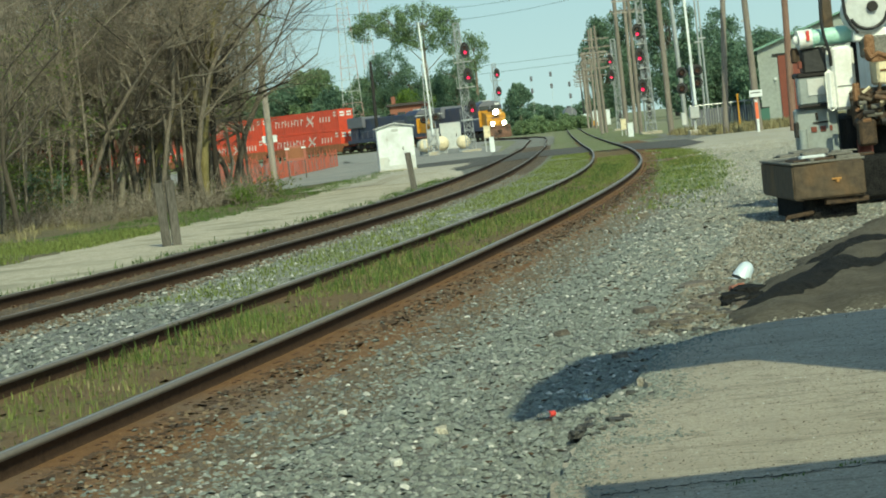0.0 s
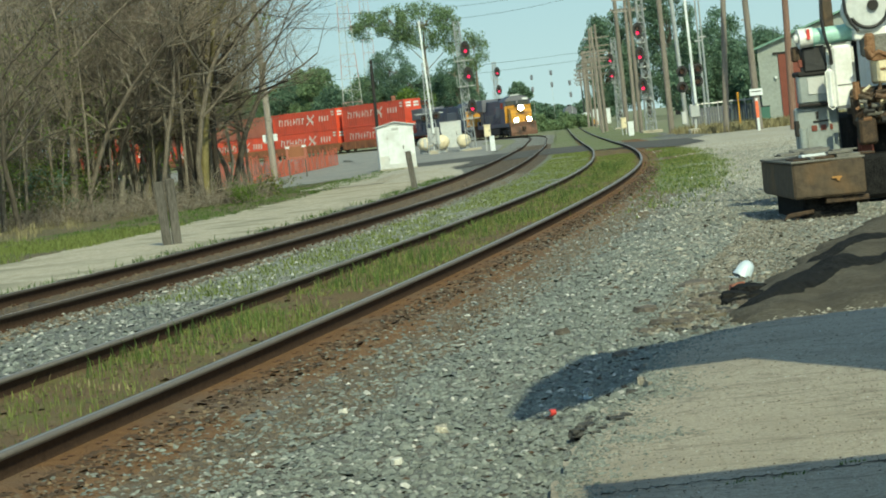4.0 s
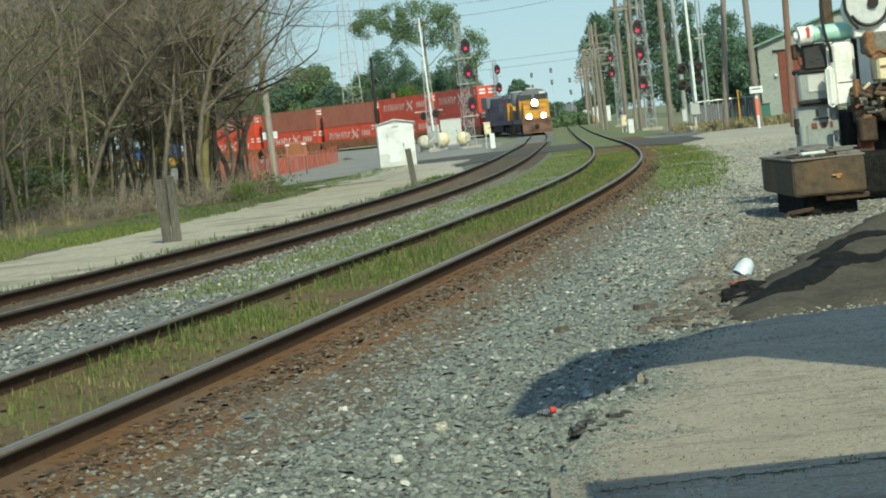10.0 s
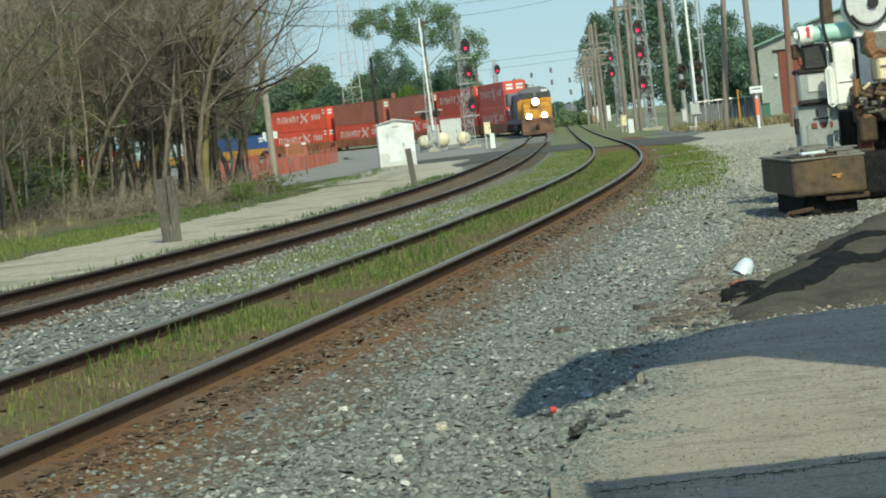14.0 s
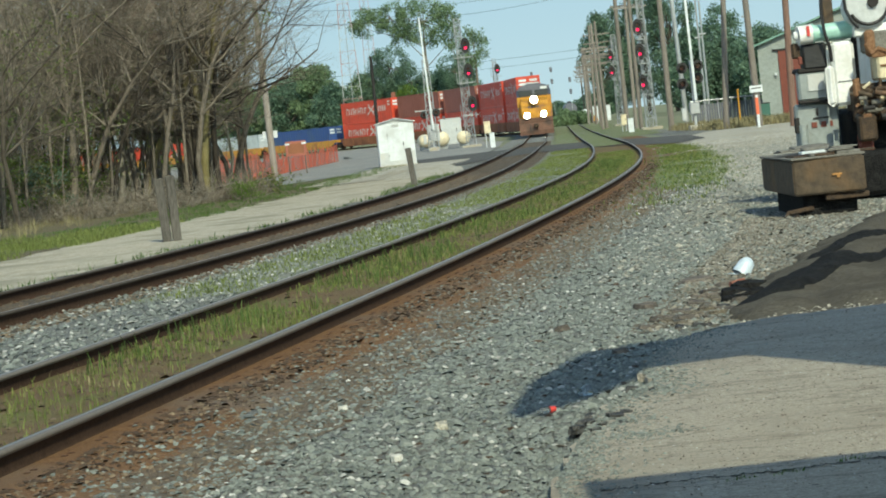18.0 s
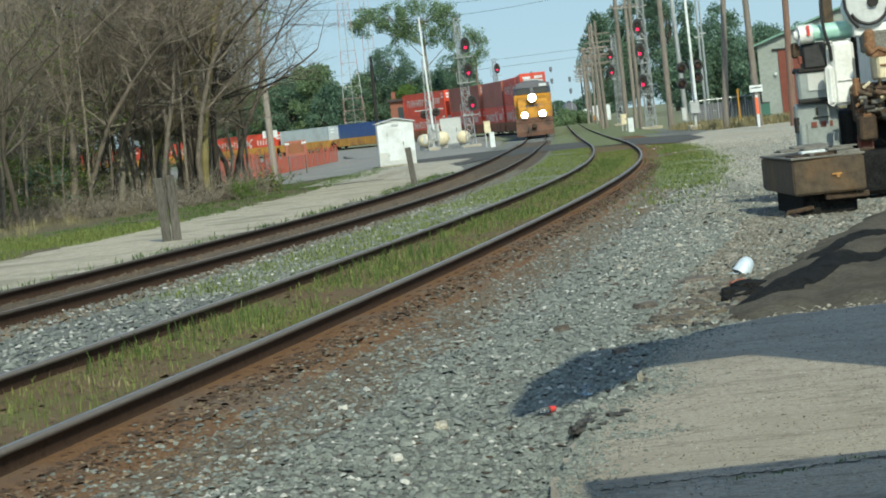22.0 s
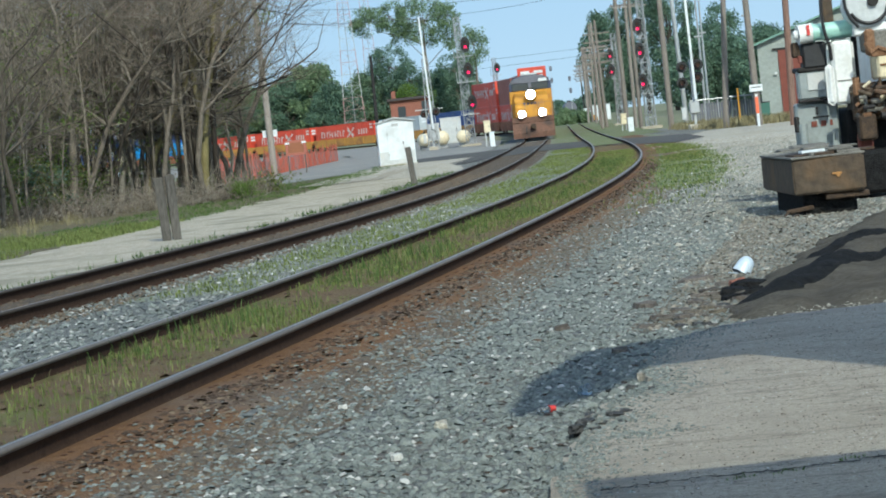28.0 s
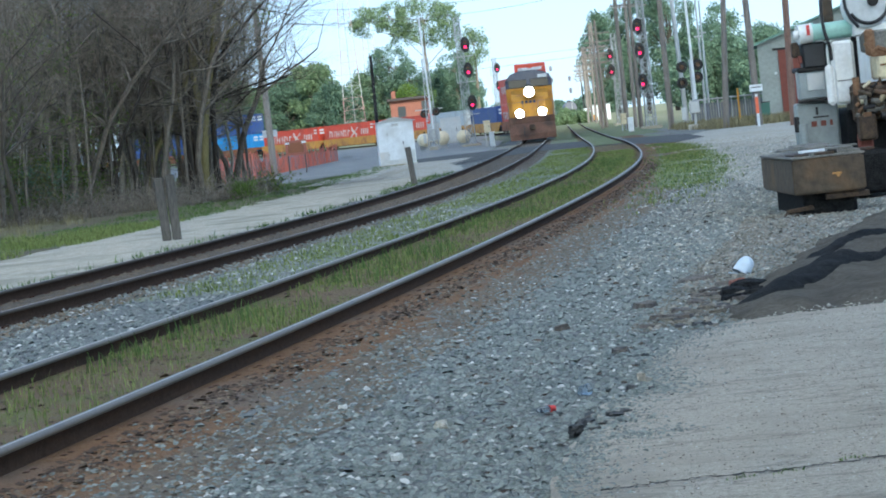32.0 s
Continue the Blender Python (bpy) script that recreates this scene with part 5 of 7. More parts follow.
def locomotive(name_label, lights=True):
    """Six-axle diesel, 22 m long; +y is forward, z from the rail top."""
    t = thing("locomotive", Matrix(), name_label, "locomotive", "locomotives of the train")
    part("frame", box(bm_new(), (-1.5, -10.6, 1.15), (1.5, 10.5, 1.62), .03), "loco_blue", t)
    part("fuel_tank", box(bm_new(), (-1.4, -3.2, .35), (1.4, 3.2, 1.15), .12), "dark", t)
    for y in (-6.6, 6.6):
        bogie(t, y, 3, 1.75, .53)
    # long hood
    hood = part("hood", box(bm_new(), (-1.0, -8.2, 1.6), (1.0, 5.2, 4.35), .08), "loco_blue", t, "dark blue engine hood")
    for k in range(12):
        for sx in (-1, 1):
            part("hood_door", box(bm_new(), (sx * 1.0 - .012, -7.8 + k * 1.05, 1.75), (sx * 1.0 + .012, -7.8 + k * 1.05 + .95, 3.6), .006), "loco_blue", hood)
    part("radiator", box(bm_new(), (-1.5, -10.4, 3.2), (1.5, -6.2, 4.65), .06), "loco_grey", t)
    part("rear_hood", box(bm_new(), (-1.1, -10.3, 1.6), (1.1, -8.0, 3.3), .05), "loco_blue", t)
    part("exhaust", box(bm_new(), (-.4, -1.2, 4.35), (.4, -.2, 4.55), .03), "dark", t)
    for sx in (-1, 1):
        part("blower", box(bm_new(), (sx * 1.0, 1.6, 2.3), (sx * 1.38, 4.9, 3.6), .05), "loco_grey", t)
        for k in range(10):
            part("handrail", tube(bm_new(), (sx * 1.48, -9.6 + k * 1.55, 1.6), (sx * 1.48, -9.6 + k * 1.55, 2.65), .025, .025, 5), "loco_grey", t)
        part("handrail", tube(bm_new(), (sx * 1.48, -9.6, 2.65), (sx * 1.48, 5.0, 2.65), .025, .025, 5), "loco_grey", t)
    # cab with its sloped roof edges
    cab = part("cab", prism(bm_new(), [(-1.53, 1.6), (1.53, 1.6), (1.53, 4.1), (1.15, 4.5), (.6, 4.66), (-.6, 4.66), (-1.15, 4.5), (-1.53, 4.1)], 5.2, 8.2), "loco_blue", t, "dark blue cab")
    part("cab_front", box(bm_new(), (-1.535, 8.2, 1.6), (1.535, 8.26, 3.55), .02), "yellow", cab)
    part("roof_front", prism(bm_new(), [(-1.5, 4.1), (1.5, 4.1), (1.12, 4.47), (.6, 4.62), (-.6, 4.62), (-1.12, 4.47)], 8.2, 8.3), "loco_grey", cab)
    for sx in (-1, 1):
        part("windscreen", box(bm_new(), (sx * .12 if sx > 0 else -1.32, 8.24, 3.58), (1.32 if sx > 0 else -.12, 8.29, 4.08), .02), "glass", cab)
        part("cab_window", box(bm_new(), (sx * 1.54 - .01, 6.0, 3.3), (sx * 1.54 + .01, 7.6, 4.0), .01), "glass", cab)
        part("number_board", box(bm_new(), (sx * .95 - .3, 8.28, 4.14), (sx * .95 + .3, 8.34, 4.36), .01), "white" if sx < 0 else "loco_grey", cab)
    part("window_post", box(bm_new(), (-.12, 8.24, 3.55), (.12, 8.3, 4.12), .01), "loco_grey", cab)
    part("air_unit", box(bm_new(), (-.6, 6.0, 4.66), (.6, 7.2, 4.82), .05), "alu", cab, "pale roof unit")
    part("horn", tube(bm_new(), (.4, 7.6, 4.72), (.4, 8.0, 4.76), .05, .1, 8), "galv", cab)
    # wide nose
    nose = part("nose", side_prism(bm_new(), [(8.2, 1.6), (10.15, 1.6), (10.15, 2.75), (9.9, 3.1), (8.2, 3.42)], -1.2, 1.2), "yellow", t, "blunt yellow nose")
    part("nose_door", box(bm_new(), (-.95, 10.14, 1.7), (-.35, 10.18, 2.85), .02), "yellow", nose)
    for k in range(5):
        part("letter_bar", box(bm_new(), (-.62 + k * .26, 10.15, 2.5), (-.45 + k * .26, 10.175, 2.68)), "loco_blue", nose)
    hl = part("headlight", tube(bm_new(), (0, 8.3, 3.38), (0, 8.75, 3.38), .36, .36, 18), "black", t)
    # lamp discs drawn larger than their lenses to take in the glare
    part("lamp_shroud", tube(bm_new(), (0, 10.05, 3.22), (0, 10.5, 3.22), .42, .42, 24, caps=False), "loco_grey", t)
    part("lamp_back", tube(bm_new(), (0, 10.1, 3.22), (0, 10.16, 3.22), .41, .41, 24), "black", t)
    part("lamp_glass", disc(0, 10.2, 3.22, .33), "lamp_white" if lights else "lamp_off", t, "bright headlight")
    part("lamp_bracket", box(bm_new(), (-.4, 9.6, 2.9), (.4, 10.19, 3.3), .05), "yellow", nose)
    for sx in (-1, 1):
        part("lamp_shroud", tube(bm_new(), (sx * .74, 10.62, 1.86), (sx * .74, 11.0, 1.86), .31, .31, 20, caps=False), "loco_grey", t)
        part("ditch_light", disc(sx * .74, 10.7, 1.86, .27), "lamp_white" if lights else "lamp_off", t, "bright ditch light")
        part("light_bracket", box(bm_new(), (sx * .74 - .25, 10.4, 1.6), (sx * .74 + .25, 10.64, 2.1), .03), "loco_grey", t)
    part("front_deck", box(bm_new(), (-1.52, 10.1, 1.2), (1.52, 10.75, 1.62), .04), "pilot", t)
    part("pilot", side_prism(bm_new(), [(10.3, .12), (11.0, .12), (11.05, .5), (10.8, 1.2), (10.3, 1.2)], -1.5, 1.5), "pilot", t, "rusty pilot plough")
    part("coupler", box(bm_new(), (-.18, 10.8, .75), (.18, 11.4, 1.1), .05), "grime", t)
    for sx in (-1, 1):
        for k in range(3):
            part("step", box(bm_new(), (sx * 1.2 - .3, 9.2, .35 + k * .33), (sx * 1.2 + .3, 9.75, .4 + k * .33)), "loco_grey", t)
        part("front_rail", pipe(bm_new(), [(sx * 1.45, 10.6, 1.6), (sx * 1.45, 10.6, 2.6), (sx * .5, 10.6, 2.6), (sx * .5, 10.6, 1.62)], .025, 5), "loco_grey", t)
    part("hose", pipe(bm_new(), [(.5, 11.05, .95), (.55, 11.15, .6), (.6, 11.1, .4)], .03, 6), "black", t)
    return t


def corrugated(bm, L, w, z0, z1, n):
    """The two long walls of a container, folded into ribs."""
    for sx in (-1, 1):
        prev = None
        for k in range(n * 4 + 1):
            y = -L / 2 + L * k / (n * 4)
            x = sx * (w / 2 - (.035 if k % 4 in (1, 2) else 0))
            cur = (bm.verts.new((x, y, z0)), bm.verts.new((x, y, z1)))
            if prev:
                bm.faces.new((prev[0], cur[0], cur[1], prev[1]) if sx > 0 else (cur[0], prev[0], prev[1], cur[1]))
            prev = cur


def freight_container(parent, L, z0, material, mark=True, label=""):
    z1 = z0 + 2.88
    bm = bm_new()
    corrugated(bm, L - .3, 2.5, z0 + .12, z1 - .1, int(L / .55))
    c = part("container", bm, material, parent, label)
    part("floor_beam", box(bm_new(), (-1.25, -L / 2, z0), (1.25, L / 2, z0 + .14), .01), material, c)
    part("roof", box(bm_new(), (-1.26, -L / 2, z1 - .1), (1.26, L / 2, z1), .02), material, c)
    for e in (-1, 1):
        part("end_wall", box(bm_new(), (-1.25, e * (L / 2) - .08, z0 + .1), (1.25, e * (L / 2) + .08 - .08 * (e > 0), z1 - .05), .01), material, c)
        for sx in (-1, 1):
            part("corner_post", box(bm_new(), (sx * 1.25 - .06, e * (L / 2 - .1) - .1, z0), (sx * 1.25 + .02 * sx + .03, e * (L / 2 - .1) + .1, z1), .01), material, c)
    if mark and material != "container_brown":
        for sx in (-1, 1):
            X = sx * 1.262
            # a wide slanted cross between a long and a short row of block shapes
            m = 1 if sx > 0 else -1
            for ang, half in ((-52, .95), (-28, .8), (34, 1.15)):
                b = box(bm_new(), (-.006, -half, -.10), (.006, half, .10), 0, Matrix.Translation((X, m * L * .1, z0 + 1.62)) @ Euler((m * radians(ang), 0, 0)).to_matrix().to_4x4())
                part("mark_bar", b, "mark_white", c, "white slanted mark")
            for k in range(9):
                y0, h = m * (-L * .4 + k * L * .046), (.92, .8, .86)[k % 3]
                slant = Matrix.Translation((X, y0, z0 + 1.2)) @ Euler((-m * .16, 0, 0)).to_matrix().to_4x4()
                part("word_bar", box(bm_new(), (-.006, -.09, 0), (.006, .09, h), 0, slant), "mark_white", c)
                if k % 3 != 1:
                    part("word_bar", box(bm_new(), (-.007, -.06, h * (.42 if k % 2 else .8)), (.007, .42, h * (.42 if k % 2 else .8) + .16), 0, slant), "mark_white", c)
            for k in range(4):
                slant = Matrix.Translation((X, m * (L * .24 + k * L * .042), z0 + 1.3)) @ Euler((-m * .16, 0, 0)).to_matrix().to_4x4()
                part("word_bar", box(bm_new(), (-.006, -.12, 0), (.006, .14, .72), 0, slant), "mark_white", c)
            for k in range(2):
                part("code_bar", box(bm_new(), (X - .006, m * L * .45 - .3, z0 + 1.95 + k * .4), (X + .006, m * L * .45 + .3, z0 + 2.18 + k * .4)), "mark_white", c)
    for k in range(2):
        for sx in (-.6, .6):
            part("front_mark", box(bm_new(), (sx - .4, L / 2, z0 + 1.9 + k * .4), (sx + .4, L / 2 + .012, z0 + 2.15 + k * .4)), "white", c)
    return c


def well_car(L, low, high, label, cl=None, mark=True):
    """A well wagon with one or two containers; L is the coupled length."""
    t = thing("well_wagon", Matrix(), label, "freight wagon", "wagons of the train")
    cl = cl or L - 1.9
    w = cl + .3
    sill = "well_rust" if high else "well_yellow"
    for sx in (-1, 1):
        part("side_sill", side_prism(bm_new(), [(-L / 2 + .3, 1.15), (-w / 2, .28), (w / 2, .28), (L / 2 - .3, 1.15), (L / 2 - .3, 1.35), (-L / 2 + .3, 1.35)], sx * 1.34 - .06, sx * 1.34 + .06), sill, t, "rusty wagon side" if high else "yellow-brown wagon side")
        for k in range(7):
            yy = -w / 2 + .5 + k * (w - 1) / 6
            part("side_post", box(bm_new(), (sx * 1.4 - .03, yy - .07, .3), (sx * 1.4 + .05, yy + .07, 1.3)), sill, t)
    part("floor", box(bm_new(), (-1.3, -w / 2, .25), (1.3, w / 2, .36)), "dark", t)
    for e in (-1, 1):
        part("end_deck", box(bm_new(), (-1.35, e * (L / 2 - .7) - .55, .95), (1.35, e * (L / 2 - .7) + .55, 1.3), .03), sill, t)
    bogie(t, L / 2 - .4, 2, 1.5, .42)
    if low:
        freight_container(t, cl, .37, low, mark)
    if high:
        freight_container(t, cl, 3.27, high, mark)
    return t


def run_at(s):
    x, y, h = far_line.at(s)
    return Vector((x, y, zg(y) + RAIL_H)), h


def rigid(sa, sb):
    """The pose of a vehicle whose ends lie at sa (front) and sb along the far track."""
    a, b = run_at(sa + (sb - sa) * .15)[0], run_at(sb - (sb - sa) * .15)[0]
    d = a - b
    return Matrix.Translation((a + b) / 2) @ Matrix.Rotation(math.atan2(d.y, d.x) - math.pi / 2, 4, "Z") @ Matrix.Rotation(math.asin(d.z / d.length), 4, "X")


# distance of the train's front along the far track
def front(t):
    return float(np.interp(t, [0, 4, 8, 12, 16, 20, 24, 28, 32], [267.6, 250.5, 233.3, 216.4, 199.7, 183.4, 167.4, 151.5, 135.8]))


TRAIN = [(locomotive("dark blue diesel locomotive with a yellow nose and blazing headlights"), 0, 22.6),
         (locomotive("second dark blue diesel locomotive with a yellow nose, lights off", False), 23.2, 45.6)]


def wagon(a, b, low, high, label, cl=None, mark=True):
    TRAIN.append((well_car(b - a, low, high, label, cl, mark), a, b))


RD, BR, BL, SK, GR = "container_red", "container_brown", "container_blue", "container_sky", "container_grey"
wagon(46.2, 64.2, RD, RD, "well wagon with two stacked red containers", 16.2)
wagon(64.2, 80.2, RD, RD, "well wagon with two stacked red containers", 14.6)
wagon(80.2, 94.4, RD, BR, "well wagon with a brown container stacked on a red one", 12.6)
wagon(94.4, 108.6, RD, BR, "well wagon with a brown container stacked on a red one", 12.3)
wagon(108.6, 123.2, RD, RD, "well wagon with two stacked red containers", 12.6)
wagon(124.2, 141.4, BL, None, "well wagon with one blue container", 13.6, False)
wagon(141.4, 154.0, GR, None, "well wagon with one pale grey container", 11.2, False)
wagon(154.0, 169.8, RD, None, "well wagon with one red container", 14.2)
wagon(169.8, 183.2, RD, None, "well wagon with one red container", 12.2)
wagon(183.2, 197.6, RD, None, "well wagon with one red container", 12.4)
wagon(198.2, 213.2, SK, BL, "well wagon with a dark blue container on a light blue one", 12.8, False)
wagon(213.2, 227.4, BL, BL, "well wagon with two stacked dark blue containers", 12.3, False)
wagon(227.4, 241.6, GR, None, "well wagon with one pale grey container", 12.3, False)


def motions():
    for ob, a, b in TRAIN:
        walk(ob, [(t, rigid(front(t) + a, front(t) + b)) for t in range(0, 33, 2)])
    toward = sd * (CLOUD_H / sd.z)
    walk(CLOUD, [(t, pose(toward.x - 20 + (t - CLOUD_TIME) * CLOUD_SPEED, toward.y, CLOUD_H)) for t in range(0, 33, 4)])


# ------------------------------------------------------------ vegetation
def at_thicket(x, y):
    """Places of the thicket, drawn out from a sketch at a smaller scale."""
    return at_ground(x * 1.17, y * 1.17) @ Matrix.Scale(1.17, 4)


def branch_arrays(segs, n):
    """Corners and faces of many tapered bars: rows of ax ay az bx by bz ra rb."""
    g = np.array(segs)
    a, b, ra, rb = g[:, 0:3], g[:, 3:6], g[:, 6], g[:, 7]
    d = b - a
    d /= np.linalg.norm(d, axis=1, keepdims=True) + 1e-9
    ref = np.where(np.abs(d[:, 2:3]) < .9, np.array([[0, 0, 1.]]), np.array([[1., 0, 0]]))
    u = np.cross(d, ref)
    u /= np.linalg.norm(u, axis=1, keepdims=True)
    w = np.cross(d, u)
    vs = []
    for c, r in ((a, ra), (b, rb)):
        for k in range(n):
            th = 2 * math.pi * k / n
            vs.append(c + (u * math.cos(th) + w * math.sin(th)) * r[:, None])
    v = np.stack(vs, 1).reshape(-1, 3)
    base = np.arange(len(g))[:, None, None] * 2 * n
    f = np.array([[k, (k + 1) % n, n + (k + 1) % n, n + k] for k in range(n)])[None]
    return v, (base + f).reshape(-1, 4)


def grow(rnd, p, d, length, r, level, out, twigs, spread=.6, droop=.0):
    """One limb that forks into thinner ones."""
    steps = 4 if level < 2 else 3
    for k in range(steps):
        q = p + d * (length / steps)
        r2 = r * (1 - .45 * (k + 1) / steps)
        (out if level < 3 else twigs).append((*p, *q, r * (1 - .45 * k / steps), r2))
        p = q
        d = (d + Vector((rnd.gauss(0, .155), rnd.gauss(0, .14), rnd.gauss(.03, .1) - droop))).normalized()
        if level < 4 and (k > 0 or level > 0):
            for _ in range(2):
                if rnd.random() < .85:
                    side = Vector((rnd.gauss(0, 1), rnd.gauss(0, 1), rnd.gauss(.25, .5))).normalized()
                    grow(rnd, p.copy(), (d * (1 - spread) + side * spread).normalized(), length * rnd.uniform(.42, .68), r2 * rnd.uniform(.45, .65), level + 1, out, twigs, spread, droop)


def bare_tree(x, y, h, seed, r=.11, lean=0.0, material="bark", stems=1, label="leafless brown tree with dense twigs"):
    rnd = random.Random(seed)
    t = thing("bare_tree", at_thicket(x, y), label, "tree", "leafless trees of the thicket")
    limbs, twigs = [], []
    for k in range(stems):
        p = Vector((rnd.uniform(-.25, .25) * (stems > 1), rnd.uniform(-.25, .25) * (stems > 1), -.1))
        d = Vector((rnd.gauss(lean, .12), rnd.gauss(0, .12), 1)).normalized()
        grow(rnd, p, d, h * rnd.uniform(.5, .62), r * rnd.uniform(.75, 1.1), 0, limbs, twigs)
    link("trunk", np_mesh("trunk", *branch_arrays(limbs, 7)), material, t)
    tagged(link("twig_spray", np_mesh("twig_spray", *branch_arrays(twigs, 3)), "twig", t), kind="stuff")
    return t


rt = random.Random(21)
THICKET = [(-14.5, 52), (-13.2, 50), (-12.2, 55), (-11.0, 52), (-10.6, 58), (-9.7, 55), (-9.3, 61), (-8.9, 64), (-8.3, 60.5), (-7.8, 63), (-7.4, 66), (-7.1, 61.5),
           (-6.6, 63.5), (-6.3, 67), (-6.1, 62.3), (-13.5, 62), (-11.8, 66), (-10, 69), (-8.6, 71), (-7.2, 73),
           (-12.8, 58), (-11.4, 61), (-10.2, 64), (-9.1, 67.5), (-7.6, 69), (-6.6, 70.5), (-15, 66), (-13.4, 71), (-11.6, 74), (-9.9, 76), (-8.4, 78),
           (-16.5, 74), (-14.5, 79), (-12.5, 82), (-10.6, 84), (-9.2, 88), (-18.5, 86), (-17, 90), (-15.6, 93), (-14, 88), (-12.8, 91), (-11.6, 95), (-10.4, 92),
           (-16, 60), (-14.8, 57), (-13.8, 66), (-12.4, 70), (-15.4, 70), (-17.5, 80), (-13, 76), (-11, 79), (-9.6, 82), (-8.9, 74.5), (-6.0, 66.5), (-5.75, 69), (-6.3, 72), (-5.9, 74.5)]
for k, (tx, ty) in enumerate(THICKET):
    bare_tree(tx, ty, rt.uniform(6.4, 8.6) + (1.6 if ty > 73 else 0), 100 + k, rt.uniform(.06, .12), rt.uniform(-.12, .14 if tx < -7 else .06), "bark_pale" if k % 9 == 1 else "bark_black" if k % 5 == 3 else "bark", 2 if k % 3 == 0 else 1)


def saplings():
    """Thin straight stems with fine twigs that fill the thicket."""
    rnd = random.Random(31)
    for k in range(62):
        f = rnd.random()
        x, y = -14.5 + 8.6 * f + rnd.uniform(-1.2, .5), 51 + 14 * f + rnd.uniform(0, 9)
        t = thing("sapling", at_thicket(x, y), "thin leafless sapling with fine brown twigs", "sapling", "saplings of the thicket")
        st, tw = [], []
        h = rnd.uniform(3, 6.2)
        p, d = Vector((0, 0, -.05)), Vector((rnd.gauss(0, .1), rnd.gauss(0, .1), 1)).normalized()
        r = rnd.uniform(.014, .035)
        n = 9
        for i in range(n):
            q = p + d * h / n
            st.append((*p, *q, r * (1 - i / n * .8), r * (1 - (i + 1) / n * .8)))
            for _ in range(7 if i > 2 else 1):
                e = Vector((rnd.gauss(0, 1), rnd.gauss(0, 1), rnd.uniform(-.1, 1.2))).normalized()
                a, L = p.lerp(q, rnd.random()), rnd.uniform(.35, 1.1)
                for s in range(3):
                    b = a + e * L / 3
                    tw.append((*a, *b, .007 - .0015 * s, .0055 - .0015 * s))
                    for _ in range(2):
                        g = (e + Vector((rnd.gauss(0, .7), rnd.gauss(0, .7), rnd.gauss(.1, .5)))).normalized()
                        tw.append((*b, *(b + g * rnd.uniform(.12, .4)), .0045, .003))
                    a, e = b, (e + Vector((rnd.gauss(0, .25), rnd.gauss(0, .25), rnd.gauss(.05, .2)))).normalized()
            p, d = q, (d + Vector((rnd.gauss(0, .09), rnd.gauss(0, .09), 0))).normalized()
        tagged(link("stem", np_mesh("stem", *branch_arrays(st, 5)), "bark_pale" if k % 2 else "bark", t), kind="stuff")
        tagged(link("twig_spray", np_mesh("twig_spray", *branch_arrays(tw, 3)), "twig", t), kind="stuff")


saplings()


def hero_tree(seed, material, label, stems):
    """A tree with trunks of known course: rows of x, z and radius at the thicket's front."""
    rnd = random.Random(seed)
    x0 = stems[0][0][0]
    t = thing("bare_tree", at_ground(x0, 74), label, "tree", "leafless trees of the thicket")
    limbs, twigs = [], []
    for st in stems:
        for (xa, za, ra), (xb, zb, rb) in zip(st[:-1], st[1:]):
            n = 4
            last = Vector((xa - x0, 0, za + .15))
            for k in range(1, n + 1):
                f = k / n
                p = Vector((xa - x0 + (xb - xa) * f + rnd.gauss(0, .015), rnd.gauss(0, .03), za + .15 + (zb - za) * f))
                limbs.append((*last, *p, ra + (rb - ra) * (f - 1 / n), ra + (rb - ra) * f))
                last = p
                if za + (zb - za) * f > 1.6 and rnd.random() < .6:
                    d = Vector((rnd.gauss(0, 1), rnd.gauss(0, .6), rnd.uniform(.1, .9))).normalized()
                    grow(rnd, p.copy(), d, rnd.uniform(.8, 1.8), .022, 2, limbs, twigs)
        d = Vector((st[-1][0] - st[-2][0], 0, st[-1][1] - st[-2][1])).normalized()
        grow(rnd, last, d, 2.6, st[-1][2], 1, limbs, twigs)
    link("trunk", np_mesh("trunk", *branch_arrays(limbs, 8)), material, t)
    tagged(link("twig_spray", np_mesh("twig_spray", *branch_arrays(twigs, 3)), "twig", t), kind="stuff")


hero_tree(501, "bark_pale", "tall pale grey forked trunk with fine twigs", [[(-9.84, -.25, .11), (-9.55, 2.2, .095), (-9.45, 3.3, .085), (-9.2, 6.0, .06)], [(-9.46, 3.1, .05), (-8.9, 4.4, .04), (-8.55, 5.2, .03)]])
hero_tree(502, "bark_olive", "yellow-olive forked trunk with sunlight put into its colour", [[(-7.18, -.25, .15), (-7.05, 1.6, .13), (-7.0, 2.2, .12), (-7.1, 3.4, .1)], [(-7.0, 2.0, .11), (-6.72, 3.35, .095)]])
hero_tree(503, "bark_olive", "leaning olive-brown trunk", [[(-9.0, -.2, .1), (-8.62, 1.5, .09), (-7.55, 3.3, .075), (-7.1, 4.2, .06)]])
hero_tree(504, "bark_black", "group of nearly black upright trunks", [[(-7.55, -.2, .12), (-7.6, 2.4, .1), (-7.5, 4.4, .08)], [(-7.36, -.2, .1), (-7.3, 2.6, .09), (-7.2, 4.6, .07)]])
hero_tree(505, "bark_black", "dark upright trunk with long side limbs", [[(-6.75, -.2, .09), (-6.7, 2.6, .08), (-6.4, 4.2, .06), (-5.4, 5.2, .04)], [(-6.55, 3.4, .035), (-5.6, 3.9, .03), (-4.6, 4.7, .02)]])
hero_tree(506, "bark_pale", "thin pale crooked stem", [[(-9.55, -.2, .06), (-9.4, .6, .055), (-9.5, 1.4, .05), (-9.75, 2.4, .04), (-9.9, 3.6, .03)]])
